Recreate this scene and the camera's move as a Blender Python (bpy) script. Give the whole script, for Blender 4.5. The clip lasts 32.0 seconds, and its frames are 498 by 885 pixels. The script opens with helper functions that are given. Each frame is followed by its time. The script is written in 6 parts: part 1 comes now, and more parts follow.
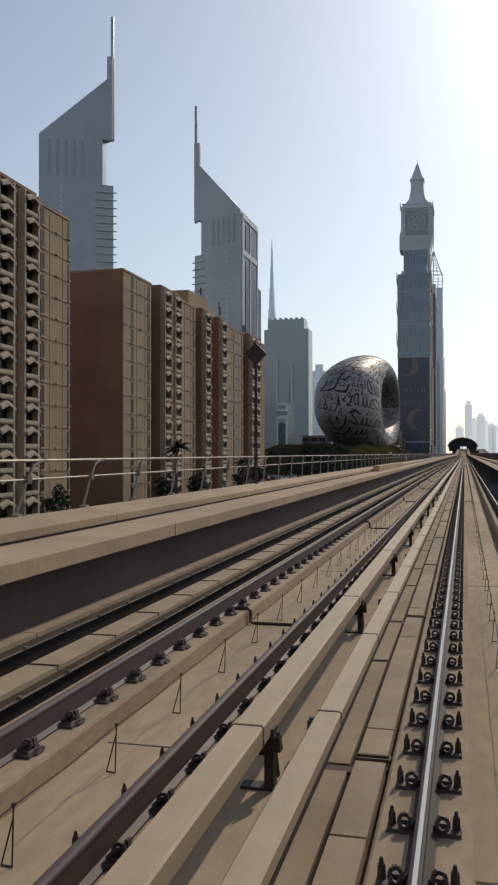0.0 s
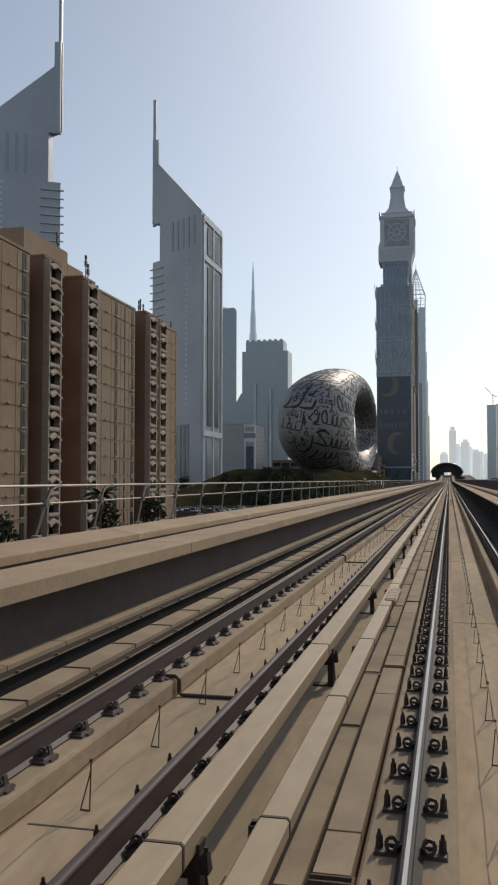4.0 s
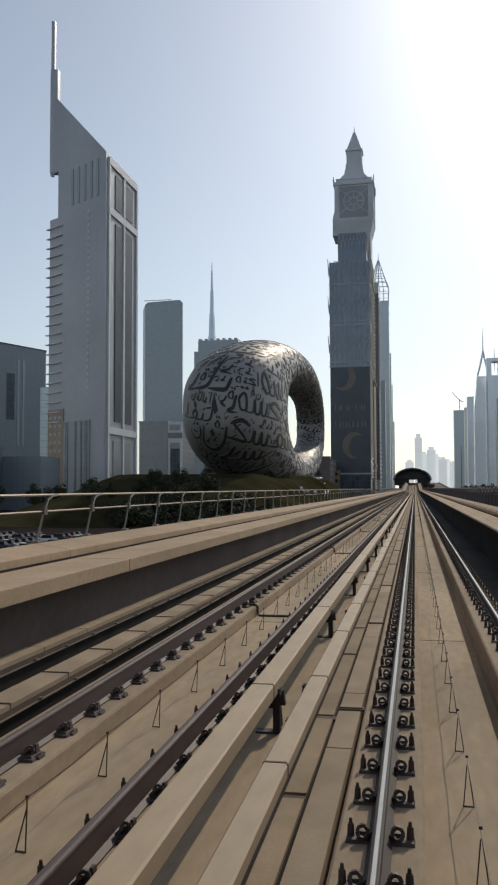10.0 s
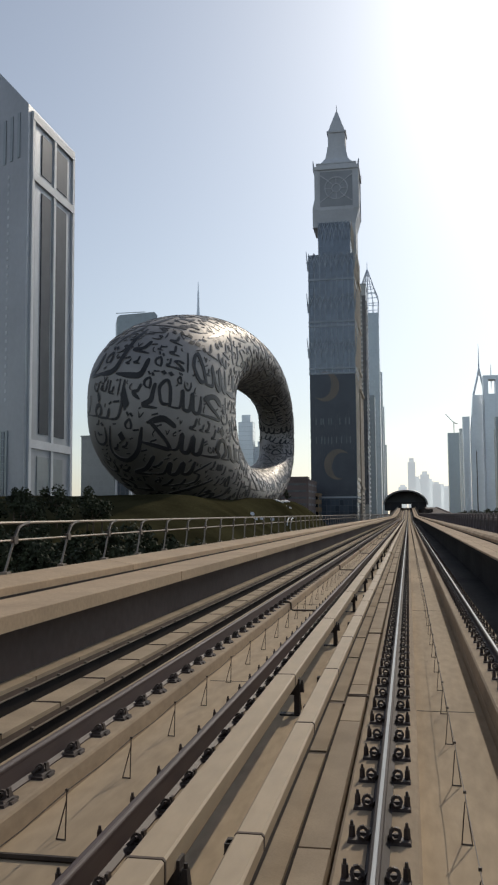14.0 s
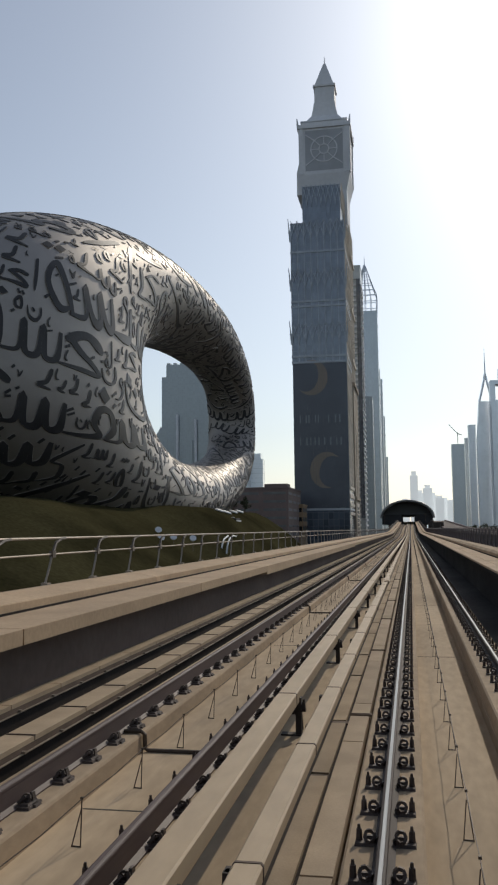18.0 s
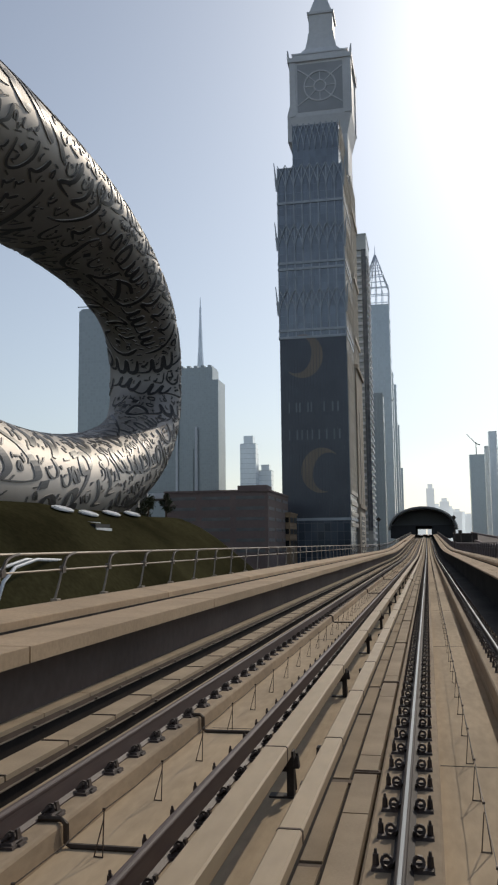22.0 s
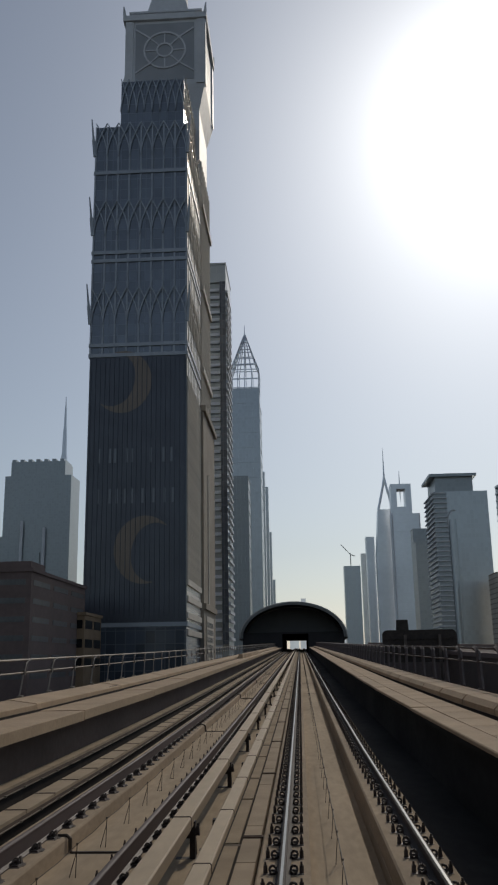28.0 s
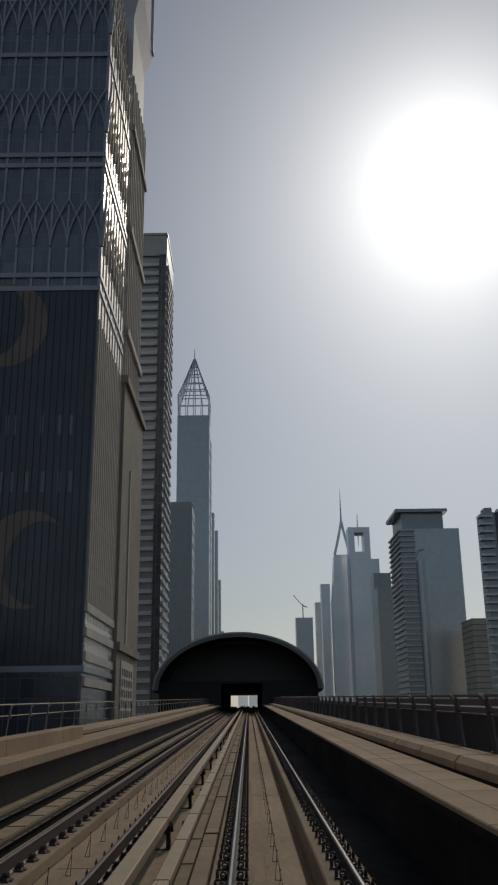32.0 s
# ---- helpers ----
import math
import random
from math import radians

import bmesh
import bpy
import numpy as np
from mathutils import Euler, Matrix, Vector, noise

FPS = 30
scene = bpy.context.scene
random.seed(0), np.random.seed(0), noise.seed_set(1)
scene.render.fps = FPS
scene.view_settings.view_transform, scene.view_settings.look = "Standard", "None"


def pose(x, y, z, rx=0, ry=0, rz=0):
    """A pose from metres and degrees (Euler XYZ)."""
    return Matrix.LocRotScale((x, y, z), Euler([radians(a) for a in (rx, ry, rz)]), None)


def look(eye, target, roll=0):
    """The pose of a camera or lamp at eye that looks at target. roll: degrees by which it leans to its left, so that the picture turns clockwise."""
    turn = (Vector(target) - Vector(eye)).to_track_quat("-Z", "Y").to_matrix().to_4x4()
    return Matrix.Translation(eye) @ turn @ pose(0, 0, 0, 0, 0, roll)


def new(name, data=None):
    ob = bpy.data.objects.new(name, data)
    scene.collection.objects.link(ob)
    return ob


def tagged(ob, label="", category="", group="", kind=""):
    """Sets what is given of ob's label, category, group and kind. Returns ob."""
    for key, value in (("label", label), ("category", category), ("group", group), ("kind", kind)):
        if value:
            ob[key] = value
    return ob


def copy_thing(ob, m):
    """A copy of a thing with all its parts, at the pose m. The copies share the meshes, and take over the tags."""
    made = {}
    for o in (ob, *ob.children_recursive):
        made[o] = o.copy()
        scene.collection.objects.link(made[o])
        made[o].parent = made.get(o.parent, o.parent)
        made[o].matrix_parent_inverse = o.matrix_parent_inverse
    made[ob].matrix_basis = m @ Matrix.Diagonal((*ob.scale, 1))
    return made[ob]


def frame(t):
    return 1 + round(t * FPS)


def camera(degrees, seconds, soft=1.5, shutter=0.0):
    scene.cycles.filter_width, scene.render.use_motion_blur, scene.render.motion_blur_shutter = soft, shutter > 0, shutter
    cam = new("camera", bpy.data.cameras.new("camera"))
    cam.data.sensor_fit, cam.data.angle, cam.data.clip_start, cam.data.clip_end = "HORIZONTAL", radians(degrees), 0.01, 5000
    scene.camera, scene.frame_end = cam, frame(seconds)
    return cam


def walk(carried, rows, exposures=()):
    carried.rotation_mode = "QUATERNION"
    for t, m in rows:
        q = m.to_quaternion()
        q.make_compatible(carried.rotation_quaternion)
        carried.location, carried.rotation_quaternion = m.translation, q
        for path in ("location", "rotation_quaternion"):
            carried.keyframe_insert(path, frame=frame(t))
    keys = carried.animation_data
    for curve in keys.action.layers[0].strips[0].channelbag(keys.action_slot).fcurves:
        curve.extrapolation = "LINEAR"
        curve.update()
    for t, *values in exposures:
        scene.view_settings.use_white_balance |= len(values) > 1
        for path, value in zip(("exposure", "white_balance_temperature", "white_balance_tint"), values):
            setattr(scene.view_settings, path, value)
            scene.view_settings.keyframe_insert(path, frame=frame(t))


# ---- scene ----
cam = camera(31.96, 32.0, soft=2.2)
PATH = [
    (0.0, -0.514, -22.04, 2.040, 90.712, 0.052, 13.922),
    (0.5, -0.514, -13.40, 2.040, 90.788, 0.007, 13.909),
    (1.0, -0.514, -5.00, 2.040, 90.981, 0.023, 13.897),
    (1.5, -0.514, 3.44, 2.040, 91.216, 0.052, 13.769),
    (2.0, -0.514, 11.92, 2.040, 91.431, 0.062, 13.431),
    (2.5, -0.514, 20.47, 2.040, 91.701, 0.056, 13.178),
    (3.0, -0.514, 29.54, 2.040, 92.028, 0.017, 13.092),
    (3.5, -0.514, 39.09, 2.040, 92.298, -0.013, 13.093),
    (4.0, -0.514, 48.73, 2.040, 92.431, -0.040, 12.941),
    (4.5, -0.514, 58.61, 2.040, 92.540, -0.005, 12.730),
    (6.5, -0.514, 98.58, 2.040, 93.187, -0.063, 12.406),
    (7.0, -0.514, 108.81, 2.040, 93.255, -0.008, 12.290),
    (7.5, -0.514, 119.38, 2.040, 93.297, 0.101, 12.255),
    (8.0, -0.514, 130.50, 2.040, 93.272, 0.161, 12.215),
    (8.5, -0.514, 141.77, 2.040, 93.175, 0.141, 12.108),
    (9.0, -0.514, 153.24, 2.040, 93.100, 0.127, 11.926),
    (9.5, -0.514, 165.06, 2.040, 93.037, 0.128, 11.509),
    (10.0, -0.514, 177.34, 2.040, 93.020, 0.144, 10.782),
    (10.5, -0.514, 189.05, 2.040, 93.172, 0.261, 10.107),
    (11.0, -0.514, 201.02, 2.040, 93.431, 0.290, 9.789),
    (11.5, -0.514, 213.19, 2.040, 93.684, 0.308, 9.796),
    (12.0, -0.514, 225.33, 2.040, 93.826, 0.300, 10.050),
    (12.5, -0.514, 237.33, 2.040, 93.924, 0.298, 10.229),
    (13.0, -0.514, 249.04, 2.040, 94.094, 0.314, 10.326),
    (13.5, -0.514, 261.02, 2.040, 94.405, 0.342, 10.346),
    (14.0, -0.514, 273.35, 2.040, 94.743, 0.377, 10.348),
    (14.5, -0.514, 285.45, 2.040, 94.922, 0.438, 10.362),
    (16.5, -0.514, 334.57, 2.040, 95.386, 0.657, 10.514),
    (17.0, -0.514, 346.90, 2.040, 95.463, 0.645, 10.530),
    (17.5, -0.514, 359.38, 2.040, 95.588, 0.600, 10.483),
    (18.0, -0.514, 371.61, 2.040, 95.759, 0.616, 10.502),
    (18.5, -0.514, 383.94, 2.040, 96.029, 0.641, 10.558),
    (19.0, -0.514, 396.47, 2.040, 96.280, 0.663, 10.725),
    (19.5, -0.514, 409.51, 2.040, 96.450, 0.721, 11.105),
    (20.0, -0.514, 422.20, 2.040, 96.453, 0.718, 11.439),
    (20.5, -0.514, 434.83, 2.040, 96.449, 0.680, 11.615),
    (21.0, -0.514, 447.49, 2.040, 96.538, 0.654, 11.615),
    (21.5, -0.514, 460.04, 2.040, 96.634, 0.662, 11.572),
    (22.0, -0.514, 471.64, 2.040, 96.727, 0.645, 11.529),
    (22.5, -0.514, 483.22, 2.040, 97.107, 0.557, 11.460),
    (23.0, -0.514, 494.64, 2.040, 97.711, 0.547, 11.488),
    (23.5, -0.514, 506.70, 2.040, 98.463, 0.522, 11.532),
    (24.0, -0.514, 518.92, 2.040, 99.204, 0.534, 11.548),
    (24.5, -0.514, 530.28, 2.040, 99.742, 0.706, 11.612),
    (26.5, -0.514, 575.42, 2.040, 101.253, 0.872, 8.808),
    (27.0, -0.514, 586.42, 2.040, 102.418, 0.945, 6.583),
    (27.5, -0.514, 597.01, 2.065, 103.343, 0.981, 4.717),
    (28.0, -0.514, 607.32, 2.127, 104.150, 0.959, 3.298),
    (28.5, -0.514, 618.05, 2.231, 104.685, 0.879, 2.483),
    (29.0, -0.514, 628.11, 2.365, 105.583, 0.873, 1.965),
    (29.5, -0.514, 638.34, 2.538, 107.023, 0.839, 1.417),
    (30.0, -0.514, 648.44, 2.742, 108.217, 0.765, 0.807),
    (30.5, -0.514, 658.96, 2.963, 108.695, 0.757, 0.334),
    (31.0, -0.514, 669.24, 3.179, 108.759, 0.765, 0.014),
    (31.5, -0.514, 679.30, 3.390, 108.305, 0.737, -0.094),
    (32.0, -0.514, 689.25, 3.599, 107.543, 0.710, -0.001),
]
walk(cam, [(t, pose(*p)) for t, *p in PATH], [(0, -0.2, 6450, 10), (24.5, -0.25, 6400, 10), (26.5, -0.27, 6350, 10), (28, -0.92, 6300, 10), (30, -0.98, 6350, 10), (31, -1.22, 6400, 10), (32, -1.38, 6400, 10)])

# ---- world, sun, exposure ----
SUN_AZ, SUN_EL = 15.2, 33.0          # degrees right of the track's heading, and above the horizon
sd = Vector((math.sin(radians(SUN_AZ)) * math.cos(radians(SUN_EL)), math.cos(radians(SUN_AZ)) * math.cos(radians(SUN_EL)), math.sin(radians(SUN_EL))))
world = bpy.data.worlds.new("sky")
scene.world = world
world.use_nodes = True
wn = world.node_tree.nodes
sky = wn.new("ShaderNodeTexSky")
sky.sky_type = 'NISHITA'
sky.sun_disc = False
sky.sun_elevation = radians(SUN_EL)
sky.sun_rotation = radians(SUN_AZ)
sky.air_density, sky.dust_density, sky.ozone_density = 1.2, 0.9, 3.0
pale = wn.new("ShaderNodeHueSaturation")          # dust takes colour out of the sky
pale.inputs["Saturation"].default_value = 0.57
tint = wn.new("ShaderNodeVectorMath")
tint.operation = 'MULTIPLY'
tint.inputs[1].default_value = (0.945, 1.0, 1.035)
world.node_tree.links.new(sky.outputs[0], tint.inputs[0])
world.node_tree.links.new(tint.outputs[0], pale.inputs["Color"])
# aureole of the sun in dusty air
way = wn.new("ShaderNodeTexCoord")
near = wn.new("ShaderNodeVectorMath")
near.operation = 'DOT_PRODUCT'
near.inputs[1].default_value = sd
world.node_tree.links.new(way.outputs["Generated"], near.inputs[0])
glow = pale.outputs[0]
for power, gain in ((260.0, 14.0), (80.0, 5.0), (20.0, 2.1)):
    above = wn.new("ShaderNodeMath")
    above.operation = 'MAXIMUM'
    above.inputs[1].default_value = 0.0
    world.node_tree.links.new(near.outputs["Value"], above.inputs[0])
    fall = wn.new("ShaderNodeMath")
    fall.operation = 'POWER'
    fall.inputs[1].default_value = power
    world.node_tree.links.new(above.outputs[0], fall.inputs[0])
    warm = wn.new("ShaderNodeVectorMath")
    warm.operation = 'SCALE'
    warm.inputs[0].default_value = (gain, gain * 0.98, gain * 0.93)
    world.node_tree.links.new(fall.outputs[0], warm.inputs["Scale"])
    plus = wn.new("ShaderNodeVectorMath")
    world.node_tree.links.new(glow, plus.inputs[0])
    world.node_tree.links.new(warm.outputs[0], plus.inputs[1])
    glow = plus.outputs[0]
world.node_tree.links.new(glow, wn["Background"].inputs[0])
wn["Background"].inputs[1].default_value = 0.11
sun = new("sun", bpy.data.lights.new("sun", 'SUN'))
sun.data.energy, sun.data.angle, sun.data.color = 2.0, radians(0.6), (1.0, 0.88, 0.71)
sun.matrix_world = look(sd * 1000, (0, 0, 0))


# ---- materials ----
def mat(name, col, rough=0.8, metal=0.0, vary=0.15, scale=1.0, bump=0.1, fine=30.0, spec=0.4, rand=0.0, stretch=(1, 1, 1)):
    """A surface with stains at one size, grain at another, and a fine relief; rand: how far pieces differ."""
    m = bpy.data.materials.new(name)
    m.use_nodes = True
    n, l = m.node_tree.nodes, m.node_tree.links
    b = n["Principled BSDF"]
    tc = n.new("ShaderNodeTexCoord")
    mp = n.new("ShaderNodeMapping")
    mp.inputs["Scale"].default_value = stretch
    l.new(tc.outputs["Object"], mp.inputs[0])
    n1 = n.new("ShaderNodeTexNoise")
    n1.inputs["Scale"].default_value, n1.inputs["Detail"].default_value = scale, 6
    n2 = n.new("ShaderNodeTexNoise")
    n2.inputs["Scale"].default_value, n2.inputs["Detail"].default_value = fine, 3
    l.new(mp.outputs[0], n1.inputs[0])
    l.new(mp.outputs[0], n2.inputs[0])
    r1 = n.new("ShaderNodeMapRange")
    r1.inputs[1].default_value, r1.inputs[2].default_value = 0.3, 0.7
    r1.inputs[3].default_value, r1.inputs[4].default_value = 1 - vary, 1 + vary
    l.new(n1.outputs[0], r1.inputs[0])
    r2 = n.new("ShaderNodeMapRange")
    r2.inputs[1].default_value, r2.inputs[2].default_value = 0.3, 0.7
    r2.inputs[3].default_value, r2.inputs[4].default_value = 1 - vary * 0.5, 1 + vary * 0.5
    l.new(n2.outputs[0], r2.inputs[0])
    mu = n.new("ShaderNodeMath")
    mu.operation = 'MULTIPLY'
    l.new(r1.outputs[0], mu.inputs[0])
    l.new(r2.outputs[0], mu.inputs[1])
    out = mu.outputs[0]
    if rand:
        oi = n.new("ShaderNodeObjectInfo")
        r3 = n.new("ShaderNodeMapRange")
        r3.inputs[3].default_value, r3.inputs[4].default_value = 1 - rand, 1 + rand
        l.new(oi.outputs["Random"], r3.inputs[0])
        m2 = n.new("ShaderNodeMath")
        m2.operation = 'MULTIPLY'
        l.new(out, m2.inputs[0])
        l.new(r3.outputs[0], m2.inputs[1])
        out = m2.outputs[0]
    vm = n.new("ShaderNodeVectorMath")
    vm.operation = 'SCALE'
    vm.inputs[0].default_value = col
    l.new(out, vm.inputs["Scale"])
    l.new(vm.outputs[0], b.inputs["Base Color"])
    b.inputs["Roughness"].default_value, b.inputs["Metallic"].default_value = rough, metal
    b.inputs["Specular IOR Level"].default_value = spec
    if bump:
        bp = n.new("ShaderNodeBump")
        bp.inputs["Strength"].default_value, bp.inputs["Distance"].default_value = bump, 0.02
        l.new(n2.outputs[0], bp.inputs["Height"])
        l.new(bp.outputs[0], b.inputs["Normal"])
    return m


def curtain(name, glass, line, w, h, mortar=0.06, rough=0.12, vary=0.25, metal=0.0):
    """Curtain-wall glass: panes of w by h metres, each a little different, with thin lines between."""
    m = bpy.data.materials.new(name)
    m.use_nodes = True
    n, l = m.node_tree.nodes, m.node_tree.links
    b = n["Principled BSDF"]
    tc = n.new("ShaderNodeTexCoord")
    sx = n.new("ShaderNodeSeparateXYZ")
    l.new(tc.outputs["Object"], sx.inputs[0])
    ad = n.new("ShaderNodeMath")
    l.new(sx.outputs[0], ad.inputs[0])
    l.new(sx.outputs[1], ad.inputs[1])
    cx = n.new("ShaderNodeCombineXYZ")
    l.new(ad.outputs[0], cx.inputs[0])
    l.new(sx.outputs[2], cx.inputs[1])
    br = n.new("ShaderNodeTexBrick")
    br.offset = 0.0
    br.inputs["Scale"].default_value = 1.0
    br.inputs["Brick Width"].default_value, br.inputs["Row Height"].default_value = w, h
    br.inputs["Mortar Size"].default_value = mortar
    br.inputs["Color1"].default_value = (*[c * (1 - vary) for c in glass], 1)
    br.inputs["Color2"].default_value = (*[c * (1 + vary) for c in glass], 1)
    br.inputs["Mortar"].default_value = (*line, 1)
    l.new(cx.outputs[0], br.inputs[0])
    l.new(br.outputs[0], b.inputs["Base Color"])
    ro = n.new("ShaderNodeMapRange")
    ro.inputs[3].default_value, ro.inputs[4].default_value = rough, min(0.6, rough + (0.4 if vary > 0.1 else 0.08))
    l.new(br.outputs["Fac"], ro.inputs[0])
    l.new(ro.outputs[0], b.inputs["Roughness"])
    b.inputs["Metallic"].default_value = metal
    return m


M_CONC = mat("concrete", (0.430, 0.308, 0.193), 0.9, vary=0.16, scale=0.6, fine=14, bump=0.25, rand=0.06)
M_FLOOR = mat("concrete_floor", (0.430, 0.326, 0.210), 0.92, vary=0.2, scale=0.5, fine=9, bump=0.3, stretch=(1, 0.25, 1))
M_PLINTH = mat("plinth_concrete", (0.364, 0.272, 0.176), 0.92, vary=0.2, scale=0.8, fine=12, bump=0.3, stretch=(1, 0.4, 1))
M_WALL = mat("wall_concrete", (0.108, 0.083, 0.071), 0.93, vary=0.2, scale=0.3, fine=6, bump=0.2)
M_COVER = mat("rail_cover", (0.468, 0.349, 0.217), 0.6, vary=0.12, scale=0.5, fine=8, bump=0.1, rand=0.05, stretch=(1, 0.3, 1))
M_LID = mat("trench_lid", (0.378, 0.288, 0.190), 0.9, vary=0.16, scale=1.5, fine=70, bump=0.12, rand=0.1)
M_BLACK = mat("black_steel", (0.05, 0.038, 0.031), 0.65, vary=0.3, scale=5, fine=40, bump=0.1)
M_RUST = mat("rusty_rail", (0.042, 0.029, 0.025), 0.75, 0.0, vary=0.3, scale=2, fine=30, bump=0.2, stretch=(1, 0.15, 1))
M_OLDRAIL = mat("dull_rail", (0.082, 0.055, 0.05), 0.62, 0.0, vary=0.18, scale=2, fine=30, bump=0.05, stretch=(1, 0.1, 1))
M_SHINY = mat("polished_rail", (0.33, 0.32, 0.30), 0.3, 1.0, vary=0.12, scale=2, fine=40, bump=0.02, stretch=(1, 0.05, 1))
M_CLIP = mat("clip_steel", (0.075, 0.054, 0.043), 0.6, 0.1, vary=0.35, scale=6, fine=60, bump=0.2)
# black of the cables, and of gaps whose shade is put into the colour
M_CABLE_SHADE = mat("cable_and_gap_shade", (0.04, 0.033, 0.029), 0.9, vary=0.2, scale=2, spec=0.1)
M_WIRE = mat("wire", (0.07, 0.05, 0.035), 0.6, 0.3, vary=0.2)
M_DARKGAP = mat("dirty_channel", (0.10, 0.085, 0.065), 0.95, vary=0.3, scale=1, fine=10)
M_METAL = mat("railing_metal", (0.27, 0.225, 0.175), 0.5, 0.3, vary=0.1, scale=2)
M_ASPH = mat("ground_asphalt", (0.036, 0.030, 0.026), 0.95, spec=0.0, vary=0.3, scale=0.02, fine=0.6, bump=0.0)
M_GRASS = mat("lawn", (0.044, 0.04, 0.02), 0.95, spec=0.0, vary=0.4, scale=0.08, fine=1.8, bump=0.5)
M_LEAF = mat("leaves", (0.042, 0.05, 0.022), 0.8, vary=0.5, scale=0.7, fine=5, bump=0.0)
M_BARK = mat("bark", (0.14, 0.10, 0.07), 0.95, vary=0.3, scale=3)
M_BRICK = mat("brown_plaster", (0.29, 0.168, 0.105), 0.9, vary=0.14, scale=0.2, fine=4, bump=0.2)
M_TAN = mat("tan_plaster", (0.37, 0.262, 0.165), 0.9, vary=0.12, scale=0.2, fine=4, bump=0.2)
M_HOOD = mat("pale_plaster", (0.45, 0.36, 0.27), 0.85, vary=0.12, scale=0.6)
M_WIN = mat("window_glass", (0.022, 0.022, 0.023), 0.35, spec=0.15, vary=0.4, scale=0.3, bump=0.0, rand=0.4)
M_STEEL = mat("brushed_steel", (0.41, 0.385, 0.36), 0.62, 1.0, vary=0.07, scale=0.05, fine=0.5, bump=0.0)
M_SCRIPT = mat("dark_glazing", (0.042, 0.041, 0.043), 0.4, spec=0.3, vary=0.3, scale=0.2, bump=0.0)
M_EMIR = mat("grey_cladding", (0.47, 0.488, 0.512), 0.42, 0.4, vary=0.08, scale=0.03, fine=0.4, bump=0.0)
M_EMIRG = curtain("tower_glass", (0.085, 0.105, 0.13), (0.12, 0.14, 0.165), 3.0, 3.9, 0.12)
M_SLOT = mat("slot_glass", (0.06, 0.066, 0.076), 0.35, spec=0.25, vary=0.2, scale=0.1, bump=0.0)
M_CROWN = mat("crown_stone", (0.72, 0.73, 0.74), 0.6, vary=0.08, scale=0.05, fine=0.5, bump=0.0)
M_WHITE = mat("pale_panel", (0.74, 0.76, 0.78), 0.5, vary=0.07, scale=0.05, fine=0.6, bump=0.0)
M_YBLUE = curtain("dark_blue_glass", (0.21, 0.24, 0.278), (0.24, 0.27, 0.308), 2.9, 3.8, 0.10, rough=0.2, vary=0.14, metal=0.4)
M_YBEIGE = mat("beige_stone", (0.68, 0.62, 0.53), 0.8, vary=0.1, scale=0.1, fine=0.8, bump=0.0)
M_TAUPE = mat("taupe_stone", (0.37, 0.315, 0.25), 0.85, vary=0.1, scale=0.1, fine=0.8, bump=0.0)
M_YLAT = mat("lattice_paint", (0.42, 0.455, 0.49), 0.5, 0.4, vary=0.08, scale=0.2, bump=0.0)
# FAR1 to FAR3: distance haze put into the colour as pale blue-grey
M_FAR1 = curtain("haze_paled_glass", (0.50, 0.545, 0.57), (0.515, 0.56, 0.585), 3.2, 4.0, 0.3, rough=0.3, vary=0.05, metal=0.7)
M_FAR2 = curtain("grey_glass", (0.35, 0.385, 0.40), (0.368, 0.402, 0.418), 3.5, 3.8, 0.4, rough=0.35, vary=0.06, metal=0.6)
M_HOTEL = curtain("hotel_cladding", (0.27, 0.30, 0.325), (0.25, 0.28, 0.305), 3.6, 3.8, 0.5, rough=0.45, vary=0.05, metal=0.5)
M_FAR3 = mat("haze_pale_tower", (0.76, 0.80, 0.84), 0.35, 0.8, vary=0.06, scale=0.02, fine=0.2, bump=0.0)
M_SHELL = mat("station_shell", (0.42, 0.41, 0.38), 0.4, 0.5, vary=0.12, scale=0.2, fine=2, bump=0.0)
M_RIM = mat("station_rim", (0.17, 0.17, 0.165), 0.45, 0.3, vary=0.15, scale=0.3, fine=2, bump=0.0)
M_ENDGLASS = curtain("station_glass", (0.05, 0.055, 0.063), (0.046, 0.05, 0.058), 1.6, 2.2, 0.04, rough=0.4, vary=0.05)
# the glow stands in for haze; these towers give off no light
M_SKYLINE = mat("haze_glow_backdrop", (0.5, 0.52, 0.53), 0.9, vary=0.05, scale=0.02, fine=0.2, bump=0.0)
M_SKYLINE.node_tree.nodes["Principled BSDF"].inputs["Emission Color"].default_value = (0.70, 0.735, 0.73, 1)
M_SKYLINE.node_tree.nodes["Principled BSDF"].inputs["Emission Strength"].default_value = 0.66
M_RPOST = mat("railing_post", (0.135, 0.11, 0.092), 0.5, 0.3, vary=0.1, scale=2)
# darker railing colour: the shadow side put into the base colour
M_RAIL_SHADE = mat("railing_shadow_side", (0.085, 0.06, 0.05), 0.6, 0.2, vary=0.15, scale=2)
M_PLATE = mat("brown_plate", (0.115, 0.078, 0.055), 0.8, vary=0.2, scale=3, bump=0.1)
# near-black copy of the wall: the east side's shade put into the colour
M_EAST_SHADE = mat("east_wall_shade", (0.034, 0.031, 0.029), 0.9, vary=0.35, scale=0.6, fine=5, bump=0.2, spec=0.1, stretch=(1, 0.4, 1))
# near-black that puts the shade of hollow places into the colour
M_DARK = mat("depth_shade", (0.025, 0.025, 0.027), 0.7, vary=0.2, scale=0.3)
M_PARK = mat("car_park_concrete", (0.22, 0.165, 0.148), 0.9, vary=0.12, scale=0.1, fine=1, bump=0.0)
